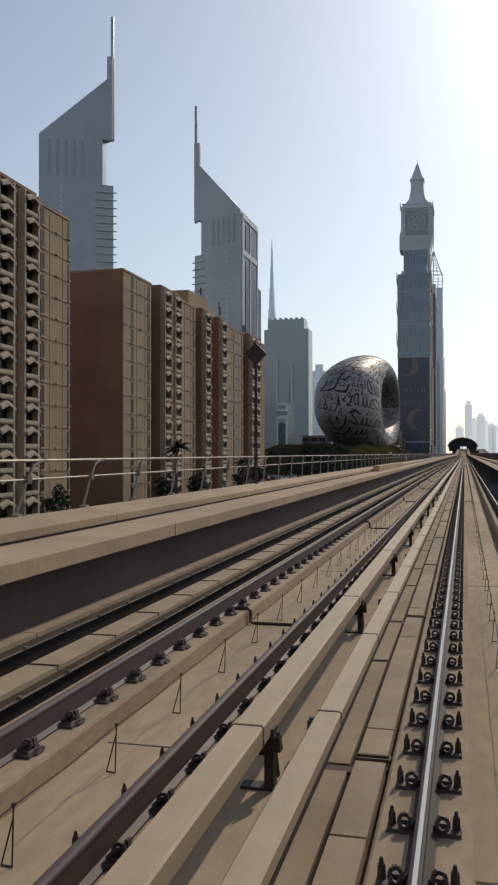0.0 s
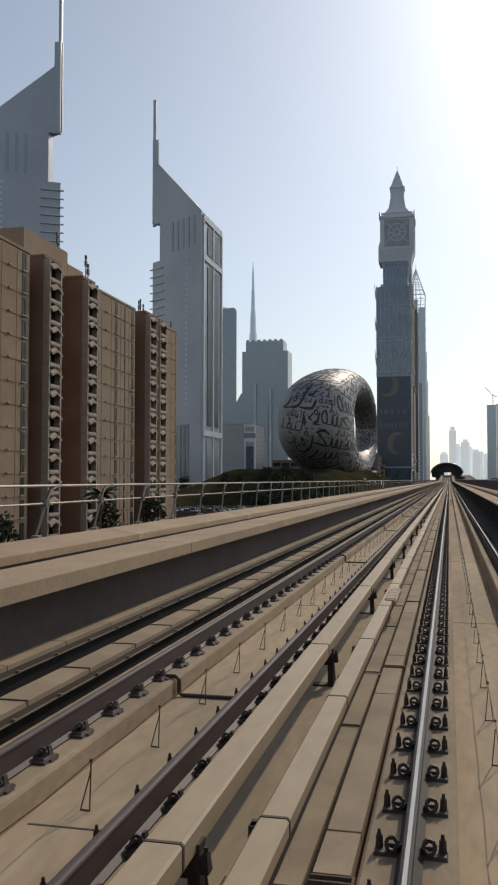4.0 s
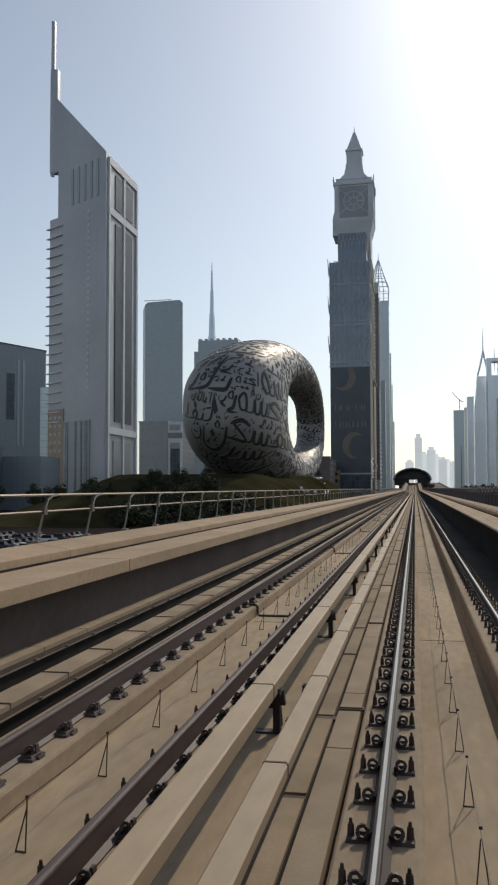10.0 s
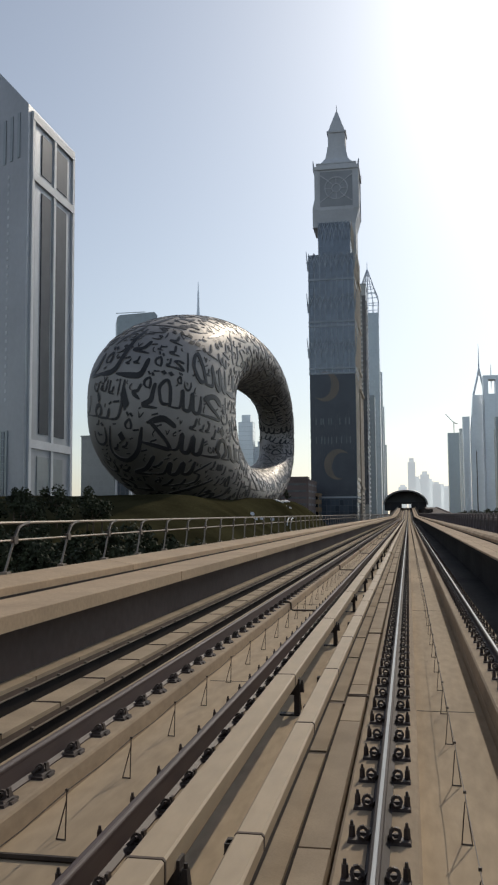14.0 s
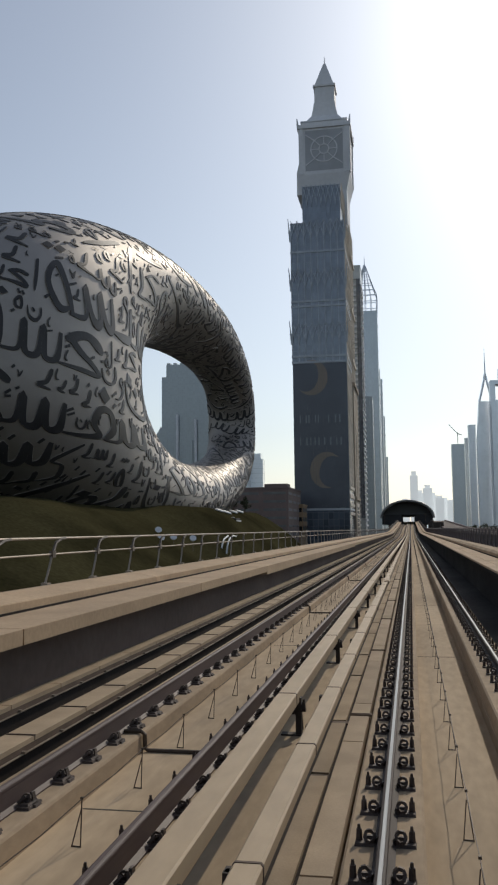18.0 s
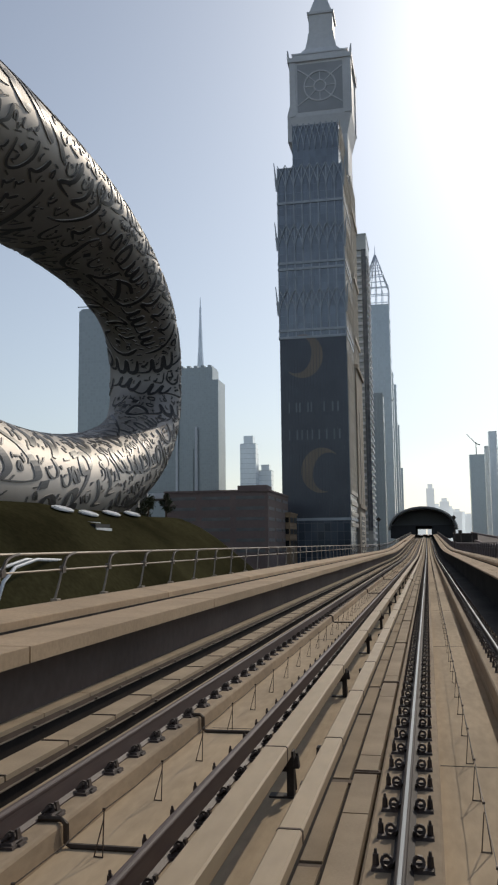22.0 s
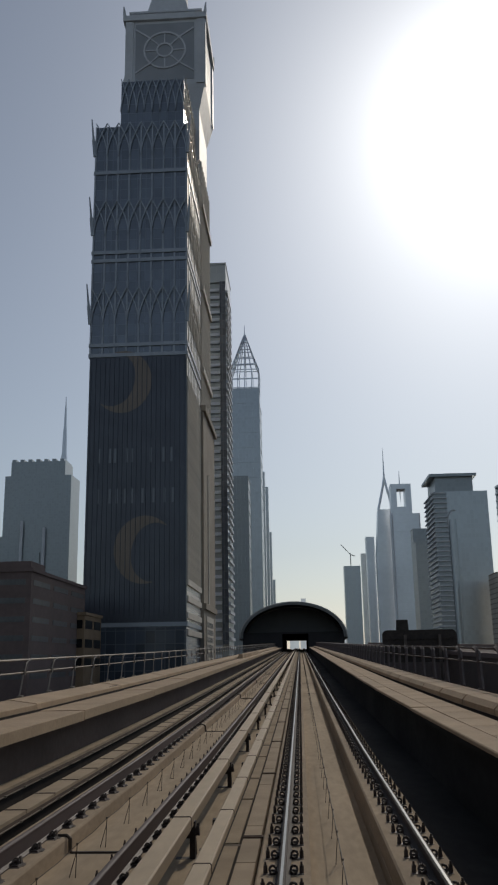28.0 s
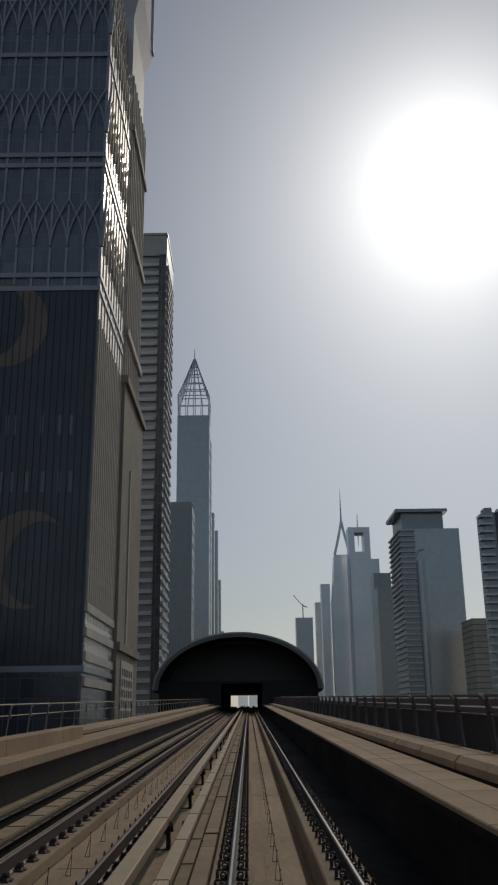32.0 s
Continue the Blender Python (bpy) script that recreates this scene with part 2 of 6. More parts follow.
M_BANBAR = mat("banner_grey", (0.21, 0.225, 0.245), 0.4, 0.4, vary=0.1, scale=0.1, bump=0.0)
M_FILM = mat("printed_film", (0.098, 0.108, 0.128), 0.3, 0.3, vary=0.12, scale=0.15, fine=1.5, bump=0.0)
M_BANNER = mat("gold_banner", (0.23, 0.19, 0.155), 0.4, 0.4, vary=0.1, scale=0.1, bump=0.0)


# ---- building blocks ----
def rise(y):
    """Height of the track over its level start."""
    s = max(y - 585.0, 0.0)
    return 0.000175 * s * s if s < 60 else 0.63 + 0.021 * (s - 60)


def link(name, bm, m, parent=None, label="", smooth=False):
    me = bpy.data.meshes.new(name)
    bm.to_mesh(me)
    bm.free()
    return hang(name, me, m, parent, label, smooth)


def hang(name, me, m, parent=None, label="", smooth=False):
    if m and not me.materials:
        me.materials.append(m)
    if smooth:
        me.polygons.foreach_set("use_smooth", [True] * len(me.polygons))
    ob = new(name, me)
    if parent:
        ob.parent = parent
    if label:
        tagged(ob, label)
    return ob


part = link


def thing(name, label, category, group="", kind="", at=(0, 0, 0)):
    ob = new(name)
    ob.location = at
    ob.empty_display_size = 0.5
    return tagged(ob, label, category, group, kind)


def box(bm, x0, x1, y0, y1, z0, z1, taper=0.0):
    v = [bm.verts.new(p) for p in ((x0, y0, z0), (x1, y0, z0), (x1, y1, z0), (x0, y1, z0),
                                   (x0 + taper, y0 + taper, z1), (x1 - taper, y0 + taper, z1), (x1 - taper, y1 - taper, z1), (x0 + taper, y1 - taper, z1))]
    for f in ((3, 2, 1, 0), (4, 5, 6, 7), (0, 1, 5, 4), (1, 2, 6, 5), (2, 3, 7, 6), (3, 0, 4, 7)):
        bm.faces.new([v[i] for i in f])
    return v


def box_mesh(*a, taper=0.0):
    bm = bmesh.new()
    box(bm, *a, taper=taper)
    me = bpy.data.meshes.new("block")
    bm.to_mesh(me)
    bm.free()
    return me


def prism(bm, pts, z0, z1, top=None):
    """Upright prism over plan points; top: height of each top corner."""
    a = [bm.verts.new((x, y, z0)) for x, y in pts]
    b = [bm.verts.new((x, y, z1 if top is None else top[i])) for i, (x, y) in enumerate(pts)]
    n = len(pts)
    bm.faces.new(a[::-1])
    bm.faces.new(b)
    for i in range(n):
        bm.faces.new((a[i], a[(i + 1) % n], b[(i + 1) % n], b[i]))


def tube(bm, p, q, r, n=6, r2=None):
    p, q = Vector(p), Vector(q)
    d = (q - p).normalized()
    u = d.orthogonal().normalized()
    w = d.cross(u)
    r2 = r if r2 is None else r2
    a = [bm.verts.new(p + (u * math.cos(t) + w * math.sin(t)) * r) for t in [2 * math.pi * i / n for i in range(n)]]
    b = [bm.verts.new(q + (u * math.cos(t) + w * math.sin(t)) * r2) for t in [2 * math.pi * i / n for i in range(n)]]
    for i in range(n):
        bm.faces.new((a[i], a[(i + 1) % n], b[(i + 1) % n], b[i]))
    bm.faces.new(a[::-1])
    bm.faces.new(b)


def sweep(bm, pts, r, n=6):
    """One unbroken round bar through the points."""
    pts = [Vector(p) for p in pts]
    rings, u = [], None
    for i, p in enumerate(pts):
        d = (pts[min(i + 1, len(pts) - 1)] - pts[max(i - 1, 0)]).normalized()
        u = d.orthogonal().normalized() if u is None else (u - d * u.dot(d)).normalized()
        w = d.cross(u)
        rings.append([bm.verts.new(p + (u * math.cos(t) + w * math.sin(t)) * r) for t in [2 * math.pi * k / n for k in range(n)]])
    for a, b in zip(rings, rings[1:]):
        for k in range(n):
            bm.faces.new((a[k], a[(k + 1) % n], b[(k + 1) % n], b[k]))
    bm.faces.new(rings[0][::-1])
    bm.faces.new(rings[-1])


Y0, Y1 = -40.0, 930.0


def ys(a, b, step=20.0):
    n = max(1, round((b - a) / step))
    return [a + (b - a) * i / n for i in range(n + 1)]


def run(bm, prof, a=Y0, b=Y1, step=20.0):
    """A closed profile (x, z), clockwise seen from behind, drawn along the track from a to b."""
    rows = [[bm.verts.new((x, y, z + rise(y))) for x, z in prof] for y in ys(a, b, step)]
    n = len(prof)
    for r, s in zip(rows, rows[1:]):
        for i in range(n):
            bm.faces.new((r[i], r[(i + 1) % n], s[(i + 1) % n], s[i]))
    bm.faces.new(rows[0][::-1])
    bm.faces.new(rows[-1])
    bmesh.ops.recalc_face_normals(bm, faces=bm.faces)


def rect(x0, x1, z0, z1, c=0.0):
    """A profile with its two upper edges cut by c."""
    if not c:
        return [(x0, z0), (x0, z1), (x1, z1), (x1, z0)]
    return [(x0, z0), (x0, z1 - c), (x0 + c, z1), (x1 - c, z1), (x1, z1 - c), (x1, z0)]


def strip(name, prof, m, parent=None, label="", a=Y0, b=Y1):
    bm = bmesh.new()
    run(bm, prof, a, b)
    return link(name, bm, m, parent, label)


def along(name, me, m, parent, xs, y_list, z=0.0, keep=300, lo=0.0, stuff=""):
    """Copies of one piece along the track: the first `keep` past lo as parts, the others joined in one mesh."""
    if m and not me.materials:
        me.materials.append(m)
    near = [y for y in y_list if y >= lo][:keep]
    rest = [y for y in y_list if y < lo] + [y for y in y_list if y >= lo][keep:]
    for y in near:
        ob = new(name, me)
        ob.parent = parent
        ob.location = (xs, y, z + rise(y))
        if y > 560:
            ob.rotation_euler.x = math.atan(rise(y + 1) - rise(y))
    if rest:
        co = np.empty(len(me.vertices) * 3)
        me.vertices.foreach_get("co", co)
        co = co.reshape(-1, 3)
        faces = [tuple(p.vertices) for p in me.polygons]
        k = len(co)
        allv = np.concatenate([co + np.array([xs, y, z + rise(y)]) + np.outer(co[:, 1] * (rise(y + 1) - rise(y)), (0, 0, 1)) for y in rest])
        allf = [tuple(i + j * k for i in f) for j in range(len(rest)) for f in faces]
        mj = bpy.data.meshes.new(name + "s")
        mj.from_pydata(allv.tolist(), [], allf)
        ob = hang(stuff or name + "_strip", mj, m, parent)
        tagged(ob, kind="stuff")


# ---- ground ----
bm = bmesh.new()
box(bm, -4500, 4500, -4500, 4900, -9.4, -9.0)
tagged(link("ground", bm, M_ASPH), "dusty dark asphalt and sand ground beneath the viaduct", "ground", kind="structure")

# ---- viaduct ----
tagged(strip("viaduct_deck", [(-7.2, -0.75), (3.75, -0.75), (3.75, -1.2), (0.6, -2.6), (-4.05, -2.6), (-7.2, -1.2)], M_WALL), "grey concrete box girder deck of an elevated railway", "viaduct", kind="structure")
tagged(strip("track_floor", [(-5.6, -0.75), (-5.6, -0.53), (-2.6, -0.53), (-2.5, -0.45), (0.255, -0.45), (0.265, -0.62), (0.41, -0.62), (0.415, -0.45), (2.15, -0.45), (2.15, -0.75)], M_FLOOR), "pale dusty concrete floor between the rails", "floor", kind="structure")
L_LOW = -0.15

# plinths under the four rails
RAILS = ((-0.753, 0.0, True, "polished"), (0.753, 0.0, True, "polished"), (-2.57, L_LOW, False, "rusty"), (-3.97, L_LOW, False, "rusty"))
for (x, z, shiny, word), (da, db) in zip(RAILS, ((0.28, 0.28), (0.335, 0.27), (0.27, 0.27), (0.44, 0.31))):
    prof = rect(x - da, x + db, -0.56, z - 0.17, 0.02)
    if db == 0.31:
        prof = [(x - da, -0.56), (x - da, z - 0.17), (x + 0.235, z - 0.17), (x + 0.262, z - 0.177), (x + 0.278, z - 0.20), (x + 0.295, -0.56)]
    tagged(strip("rail_plinth", prof, M_PLINTH), "low pale concrete plinth under a rail", "plinth", "rail plinths", "structure")


def fastener_mesh(side, pin=True):
    """One rail clip: base plate, bent spring clip and a standing anchor bolt; side: +1 right of the rail."""
    bm = bmesh.new()
    s = side
    box(bm, min(s * 0.06, s * 0.215), max(s * 0.06, s * 0.215), -0.06, 0.065, 0.0, 0.022, taper=0.008)
    if pin:
        tube(bm, (s * 0.185, 0.02, 0.018), (s * 0.185, 0.02, 0.095), 0.025, 6, 0.021)
        tube(bm, (s * 0.185, 0.02, 0.095), (s * 0.185, 0.02, 0.128), 0.014, 5, 0.010)
    else:                                   # broad cast shoulder instead of a standing bolt
        box(bm, min(s * 0.06, s * 0.19), max(s * 0.06, s * 0.19), -0.15, 0.13, 0.0, 0.022, taper=0.008)
        box(bm, min(s * 0.07, s * 0.165), max(s * 0.07, s * 0.165), -0.11, 0.10, 0.022, 0.04, taper=0.01)
        box(bm, min(s * 0.115, s * 0.16), max(s * 0.115, s * 0.16), 0.0, 0.075, 0.04, 0.11, taper=0.012)
        tube(bm, (s * 0.06, -0.10, 0.045), (s * 0.105, -0.06, 0.085), 0.014, 5)
        tube(bm, (s * 0.105, -0.06, 0.085), (s * 0.13, 0.03, 0.075), 0.014, 5)
    ring = [(s * (0.108 + 0.036 * math.cos(a)), -0.03 + 0.02 * math.sin(a), 0.064 + 0.036 * math.sin(a)) for a in [math.pi * 2 * i / 7 for i in range(8)]]
    for i in range(7):
        tube(bm, ring[i], ring[i + 1], 0.016, 4)
    box(bm, min(s * 0.08, s * 0.145), max(s * 0.08, s * 0.145), -0.02, 0.03, 0.02, 0.08 if not pin else 0.06, taper=0.01)
    tube(bm, (s * 0.075, -0.035, 0.045), (s * 0.065, 0.055, 0.03), 0.014, 4)
    me = bpy.data.meshes.new("fastener")
    bm.to_mesh(me)
    bm.free()
    return me


CLIP_R, CLIP_L, CLIP_W = fastener_mesh(1), fastener_mesh(-1), fastener_mesh(1, False)

def every(pitch, phase, end=Y1 - 20):
    """Places along the track: every `pitch` metres, one of them at `phase`."""
    a = phase - pitch * int((phase - Y0 - 1) / pitch)
    return [a + pitch * i for i in range(int((end - a) / pitch))]


CLIPS, CLIPS_OTHER = every(0.675, 16.91), every(0.7591, 0.17 + 0.7591 * 23)
for x, z, shiny, word in RAILS:
    rail = thing("rail", "%s steel running rail on clips" % ("polished" if shiny else "dull rusty brown"), "rail", "running rails")
    up = 0.0 if shiny else 0.06
    z += up
    wb = 0.012 if shiny else 0.03
    foot = [(x - 0.075, z - 0.168 - up), (x - 0.075, z - 0.155 - up), (x - wb, z - 0.13 - up), (x - wb, z - 0.045), (x - 0.036, z - 0.038), (x - 0.037, z - 0.015), (x - 0.031, z - 0.005), (x - 0.018, z),
            (x + 0.018, z), (x + 0.031, z - 0.005), (x + 0.037, z - 0.015), (x + 0.036, z - 0.038), (x + wb, z - 0.045), (x + wb, z - 0.13 - up), (x + 0.075, z - 0.155 - up), (x + 0.075, z - 0.168 - up)]
    bm = bmesh.new()
    run(bm, foot)
    part("rail_web", bm, M_RUST if shiny else M_OLDRAIL, rail, "rust-brown web and foot")
    # worn band kept as narrow as the highlight it imitates
    strip("rail_head", rect(x - 0.0155, x + 0.0155, z - 0.002, z + 0.004, 0.003), M_SHINY if shiny else M_OLDRAIL, rail, "bright worn running surface, narrowed to its highlight" if shiny else "dull running surface")
    along("rail_clip", CLIP_R if shiny else CLIP_W, M_CLIP, rail, x, CLIPS if shiny else CLIPS_OTHER, z - 0.17 - up, 110, 0.0)
    along("rail_clip", CLIP_L, M_CLIP, rail, x, CLIPS if shiny else CLIPS_OTHER, z - 0.17 - up, 110, 0.0)

# third rails with their covers, carried by black brackets
for x0, x1, side, hw, low in ((-2.14, -1.91, 1, 0.115, -0.045), (-1.60, -1.42, -1, 0.09, 0.005)):
    third = thing("third_rail", "beige covered third rail on black brackets", "third rail", "third rails")
    xm = (x0 + x1) / 2
    L, first = (5.77, 24.4) if side > 0 else (2.885, 19.1)
    joints_at = every(L, first, Y1 - L - 2)
    SO = 0.105 if side > 0 else 0.17
    bm = bmesh.new()
    run(bm, [(-hw, low), (-hw, 0.085), (0.015 - hw, 0.10), (hw - 0.015, 0.10), (hw, 0.085), (hw, low), (hw - 0.02, low), (hw - 0.02, 0.05), (0.02 - hw, 0.05), (0.02 - hw, low)], 0, L - 0.02, 3)
    me = bpy.data.meshes.new("cover")
    bm.to_mesh(me)
    bm.free()
    along("cover_length", me, M_COVER, third, xm, joints_at, 0.0)
    bm = bmesh.new()
    run(bm, [(-hw - 0.004, low), (-hw - 0.004, 0.087), (0.013 - hw, 0.104), (hw - 0.013, 0.104), (hw + 0.004, 0.087), (hw + 0.004, low)], -0.013, 0.013, 1)
    band = bpy.data.meshes.new("joint")
    bm.to_mesh(band)
    bm.free()
    along("cover_joint", band, M_PLATE, third, xm, joints_at, 0.0)
    strip("conductor_rail", rect(xm - 0.04, xm + 0.04, -0.16, -0.06), M_BLACK, third, "dark steel conductor rail")
    bm = bmesh.new()
    box(bm, side * SO - 0.04, side * SO + 0.03, -0.06, 0.06, -0.45, 0.0 if side > 0 else -0.06)
    box(bm, min(0, side * SO), max(0, side * SO), -0.04, 0.04, -0.2, -0.15)
    box(bm, side * SO - 0.22, side * SO + 0.04, -0.07, 0.07, -0.452, -0.43)
    box(bm, side * SO - 0.045, side * SO + 0.045, -0.06, 0.03, -0.13, -0.06, taper=0.012)
    box(bm, side * SO + 0.031, side * SO + 0.085, -0.07, 0.02, -0.16, -0.05, taper=0.012)
    tube(bm, (side * SO + 0.06, -0.03, -0.06), (side * SO + 0.06, -0.03, -0.02), 0.014, 6)
    tube(bm, (side * SO, 0.05, -0.1), (side * SO, 0.2, -0.43), 0.025, 5)
    me = bpy.data.meshes.new("bracket")
    bm.to_mesh(me)
    bm.free()
    along("bracket", me, M_BLACK, third, xm, [y + 0.3 for y in (joints_at if side > 0 else joints_at[::2])], 0.0)

# cable trench beside the near track: low lids, raised lids, cross brackets
trench = thing("cable_trench", "row of pale concrete cable trench lids between the tracks", "cable trench", kind="structure")
strip("trench_bed", rect(-1.63, -1.03, -0.452, -0.36), M_PLINTH, trench)
# black strip for the shade in the gap between the lids
strip("trench_gap_shade", rect(-1.37, -1.308, -0.36, -0.345), M_CABLE_SHADE, trench)
TIES = every(5.77, 19.1, Y1 - 8)
along("low_lid", box_mesh(-0.25, 0.0, 0.08, 3.36, -0.36, -0.31), M_LID, trench, -1.368, TIES, 0.0, 90, 0.0)
along("low_lid", box_mesh(-0.25, 0.0, 3.5, 5.70, -0.36, -0.314), M_LID, trench, -1.368, TIES, 0.0, 90, 0.0)
along("lid_spacer", box_mesh(-0.25, 0.0, 3.37, 3.49, -0.36, -0.33), M_PLATE, trench, -1.368, TIES, 0.0, 60, 0.0)
for ya, yb in ((0.08, 0.70), (0.715, 4.40), (4.415, 5.70)):
    along("raised_lid", box_mesh(0.0, 0.235, ya, yb, -0.36, -0.225, taper=0.008), M_LID, trench, -1.31, TIES, 0.0, 80, 0.0)
bm = bmesh.new()
box(bm, -0.27, -0.002, -0.055, 0.06, -0.35, -0.322)
box(bm, 0.0, 0.23, -0.05, 0.06, -0.35, -0.30)
for yy in (-0.045, 0.03):
    box(bm, 0.0, 0.26, yy, yy + 0.016, -0.236, -0.214)
box(bm, 0.243, 0.26, -0.028, 0.029, -0.236, -0.214)
me = bpy.data.meshes.new("tie")
bm.to_mesh(me)
bm.free()
along("cross_bracket", me, M_PLATE, trench, -1.31, TIES, 0.0, 90, 0.0)

# earth wires on small wire trestles
TREST = []
for lean in (0.01, -0.05):
    bm = bmesh.new()
    tube(bm, (0, 0, 0.0), (lean, 0, 0.39), 0.006, 4)
    tube(bm, (-0.08, 0.01, 0.0), (lean, 0, 0.32), 0.006, 4)
    tube(bm, (-0.08, 0.01, 0.006), (0, 0, 0.006), 0.006, 4)
    box(bm, lean - 0.011, lean + 0.011, -0.011, 0.011, 0.38, 0.40)
    me = bpy.data.meshes.new("trestle")
    bm.to_mesh(me)
    bm.free()
    TREST.append(me)
for x, fz, lean, trest, pitch, first in ((-3.25, -0.53, 0.01, TREST[0], 1.6422, 20.645), (-0.09, -0.45, -0.05, TREST[1], 1.452, 210.6)):
    wire = thing("earth_wire", "thin dark wire carried on small wire trestles", "wire", "earth wires")
    bm = bmesh.new()
    st = every(pitch, first)
    for a, b in zip(st, st[1:]):
        m = (a + b) / 2
        tube(bm, (x + lean, a, fz + 0.385 + rise(a)), (x + lean, m, fz + 0.365 + rise(m)), 0.0045, 4)
        tube(bm, (x + lean, m, fz + 0.365 + rise(m)), (x + lean, b, fz + 0.385 + rise(b)), 0.0045, 4)
    part("wire_run", bm, M_WIRE, wire)
    along("trestle", trest, M_WIRE, wire, x, st[:-1], fz, 120, 0.0)

# floor joints
joints = thing("floor_joint", "thin dark joint across the track floor", "joint", kind="structure")
jm = box_mesh(-0.46, 0.25, -0.012, 0.012, -0.452, -0.446)
along("joint_strip", jm, M_DARKGAP, joints, 0.0, [Y0 + 11.6 * i for i in range(80)], 0.0, 80)
jl = box_mesh(-3.6, -2.86, -0.012, 0.012, -0.532, -0.526)
along("joint_strip", jl, M_DARKGAP, joints, 0.0, [Y0 + 2 + 11.6 * i for i in range(80)], 0.0, 80)

# cable channels along the far side of the other track
chan = thing("cable_channel", "two runs of concrete channel with pale lids", "cable channel", kind="structure")
# channel faces are near-black: shade under the lids put into the colour
strip("channel_wall", rect(-5.44, -5.26, -0.53, -0.055), M_CABLE_SHADE, chan)
strip("channel_base", rect(-4.86, -4.56, -0.53, -0.175), M_CABLE_SHADE, chan)
for x, z in ((-5.245, -0.055), (-4.545, -0.175)):
    strip("channel_side", rect(x - 0.03, x + 0.006, z - 0.06, z), M_PLATE, chan, "rusty steel side of the channel")
    strip("channel_flange", rect(x - 0.03, x + 0.03, z - 0.072, z - 0.062), M_METAL, chan, "thin steel flange")
lid = box_mesh(-5.472, -5.24, 0.015, 1.485, -0.052, 0.0)
along("channel_lid", lid, M_LID, chan, 0.0, [Y0 + 1.5 * i for i in range(int(960 / 1.5))], 0.0, 150, 0.0)
lid = box_mesh(-4.87, -4.535, 0.015, 1.485, -0.172, -0.12)
along("channel_lid", lid, M_LID, chan, 0.0, [Y0 + 0.6 + 1.5 * i for i in range(int(960 / 1.5))], 0.0, 150, 0.0)
along("lid_bar", box_mesh(-4.86, -4.53, -0.012, 0.012, -0.123, -0.108), M_PLATE, chan, 0.0, [Y0 + 0.6 + 1.5 * i for i in range(640)], 0.0, 40, 0.0)
clamp = box_mesh(-0.02, 0.03, -0.02, 0.02, -0.015, 0.015)
along("flange_clamp", clamp, M_METAL, chan, -4.53, [Y0 + 0.3 + 1.0 * i for i in range(900)], -0.225, 60, 0.0)
along("flange_clamp", clamp, M_METAL, chan, -5.23, [Y0 + 0.7 + 1.0 * i for i in range(900)], -0.105, 60, 0.0)
for xx, zz in ((-5.16, -0.40), (-5.07, -0.41), (-4.97, -0.40)):
    bm = bmesh.new()
    run(bm, [(xx + 0.042 * math.cos(a), zz + 0.042 * math.sin(a)) for a in (0, 1.05, 2.1, 3.14, 4.2, 5.24)], Y0, Y1)
    part("cable", bm, M_CABLE_SHADE, chan, "black power cable lying in the channel")
# bed and gap strip blackened to carry the shade of the recess
strip("cable_bed", rect(-5.25, -4.87, -0.53, -0.44), M_CABLE_SHADE, chan)
strip("channel_gap_shade", rect(-4.555, -4.42, -0.53, -0.42), M_CABLE_SHADE, chan, "gap between channel and plinth, its shade put in as black")


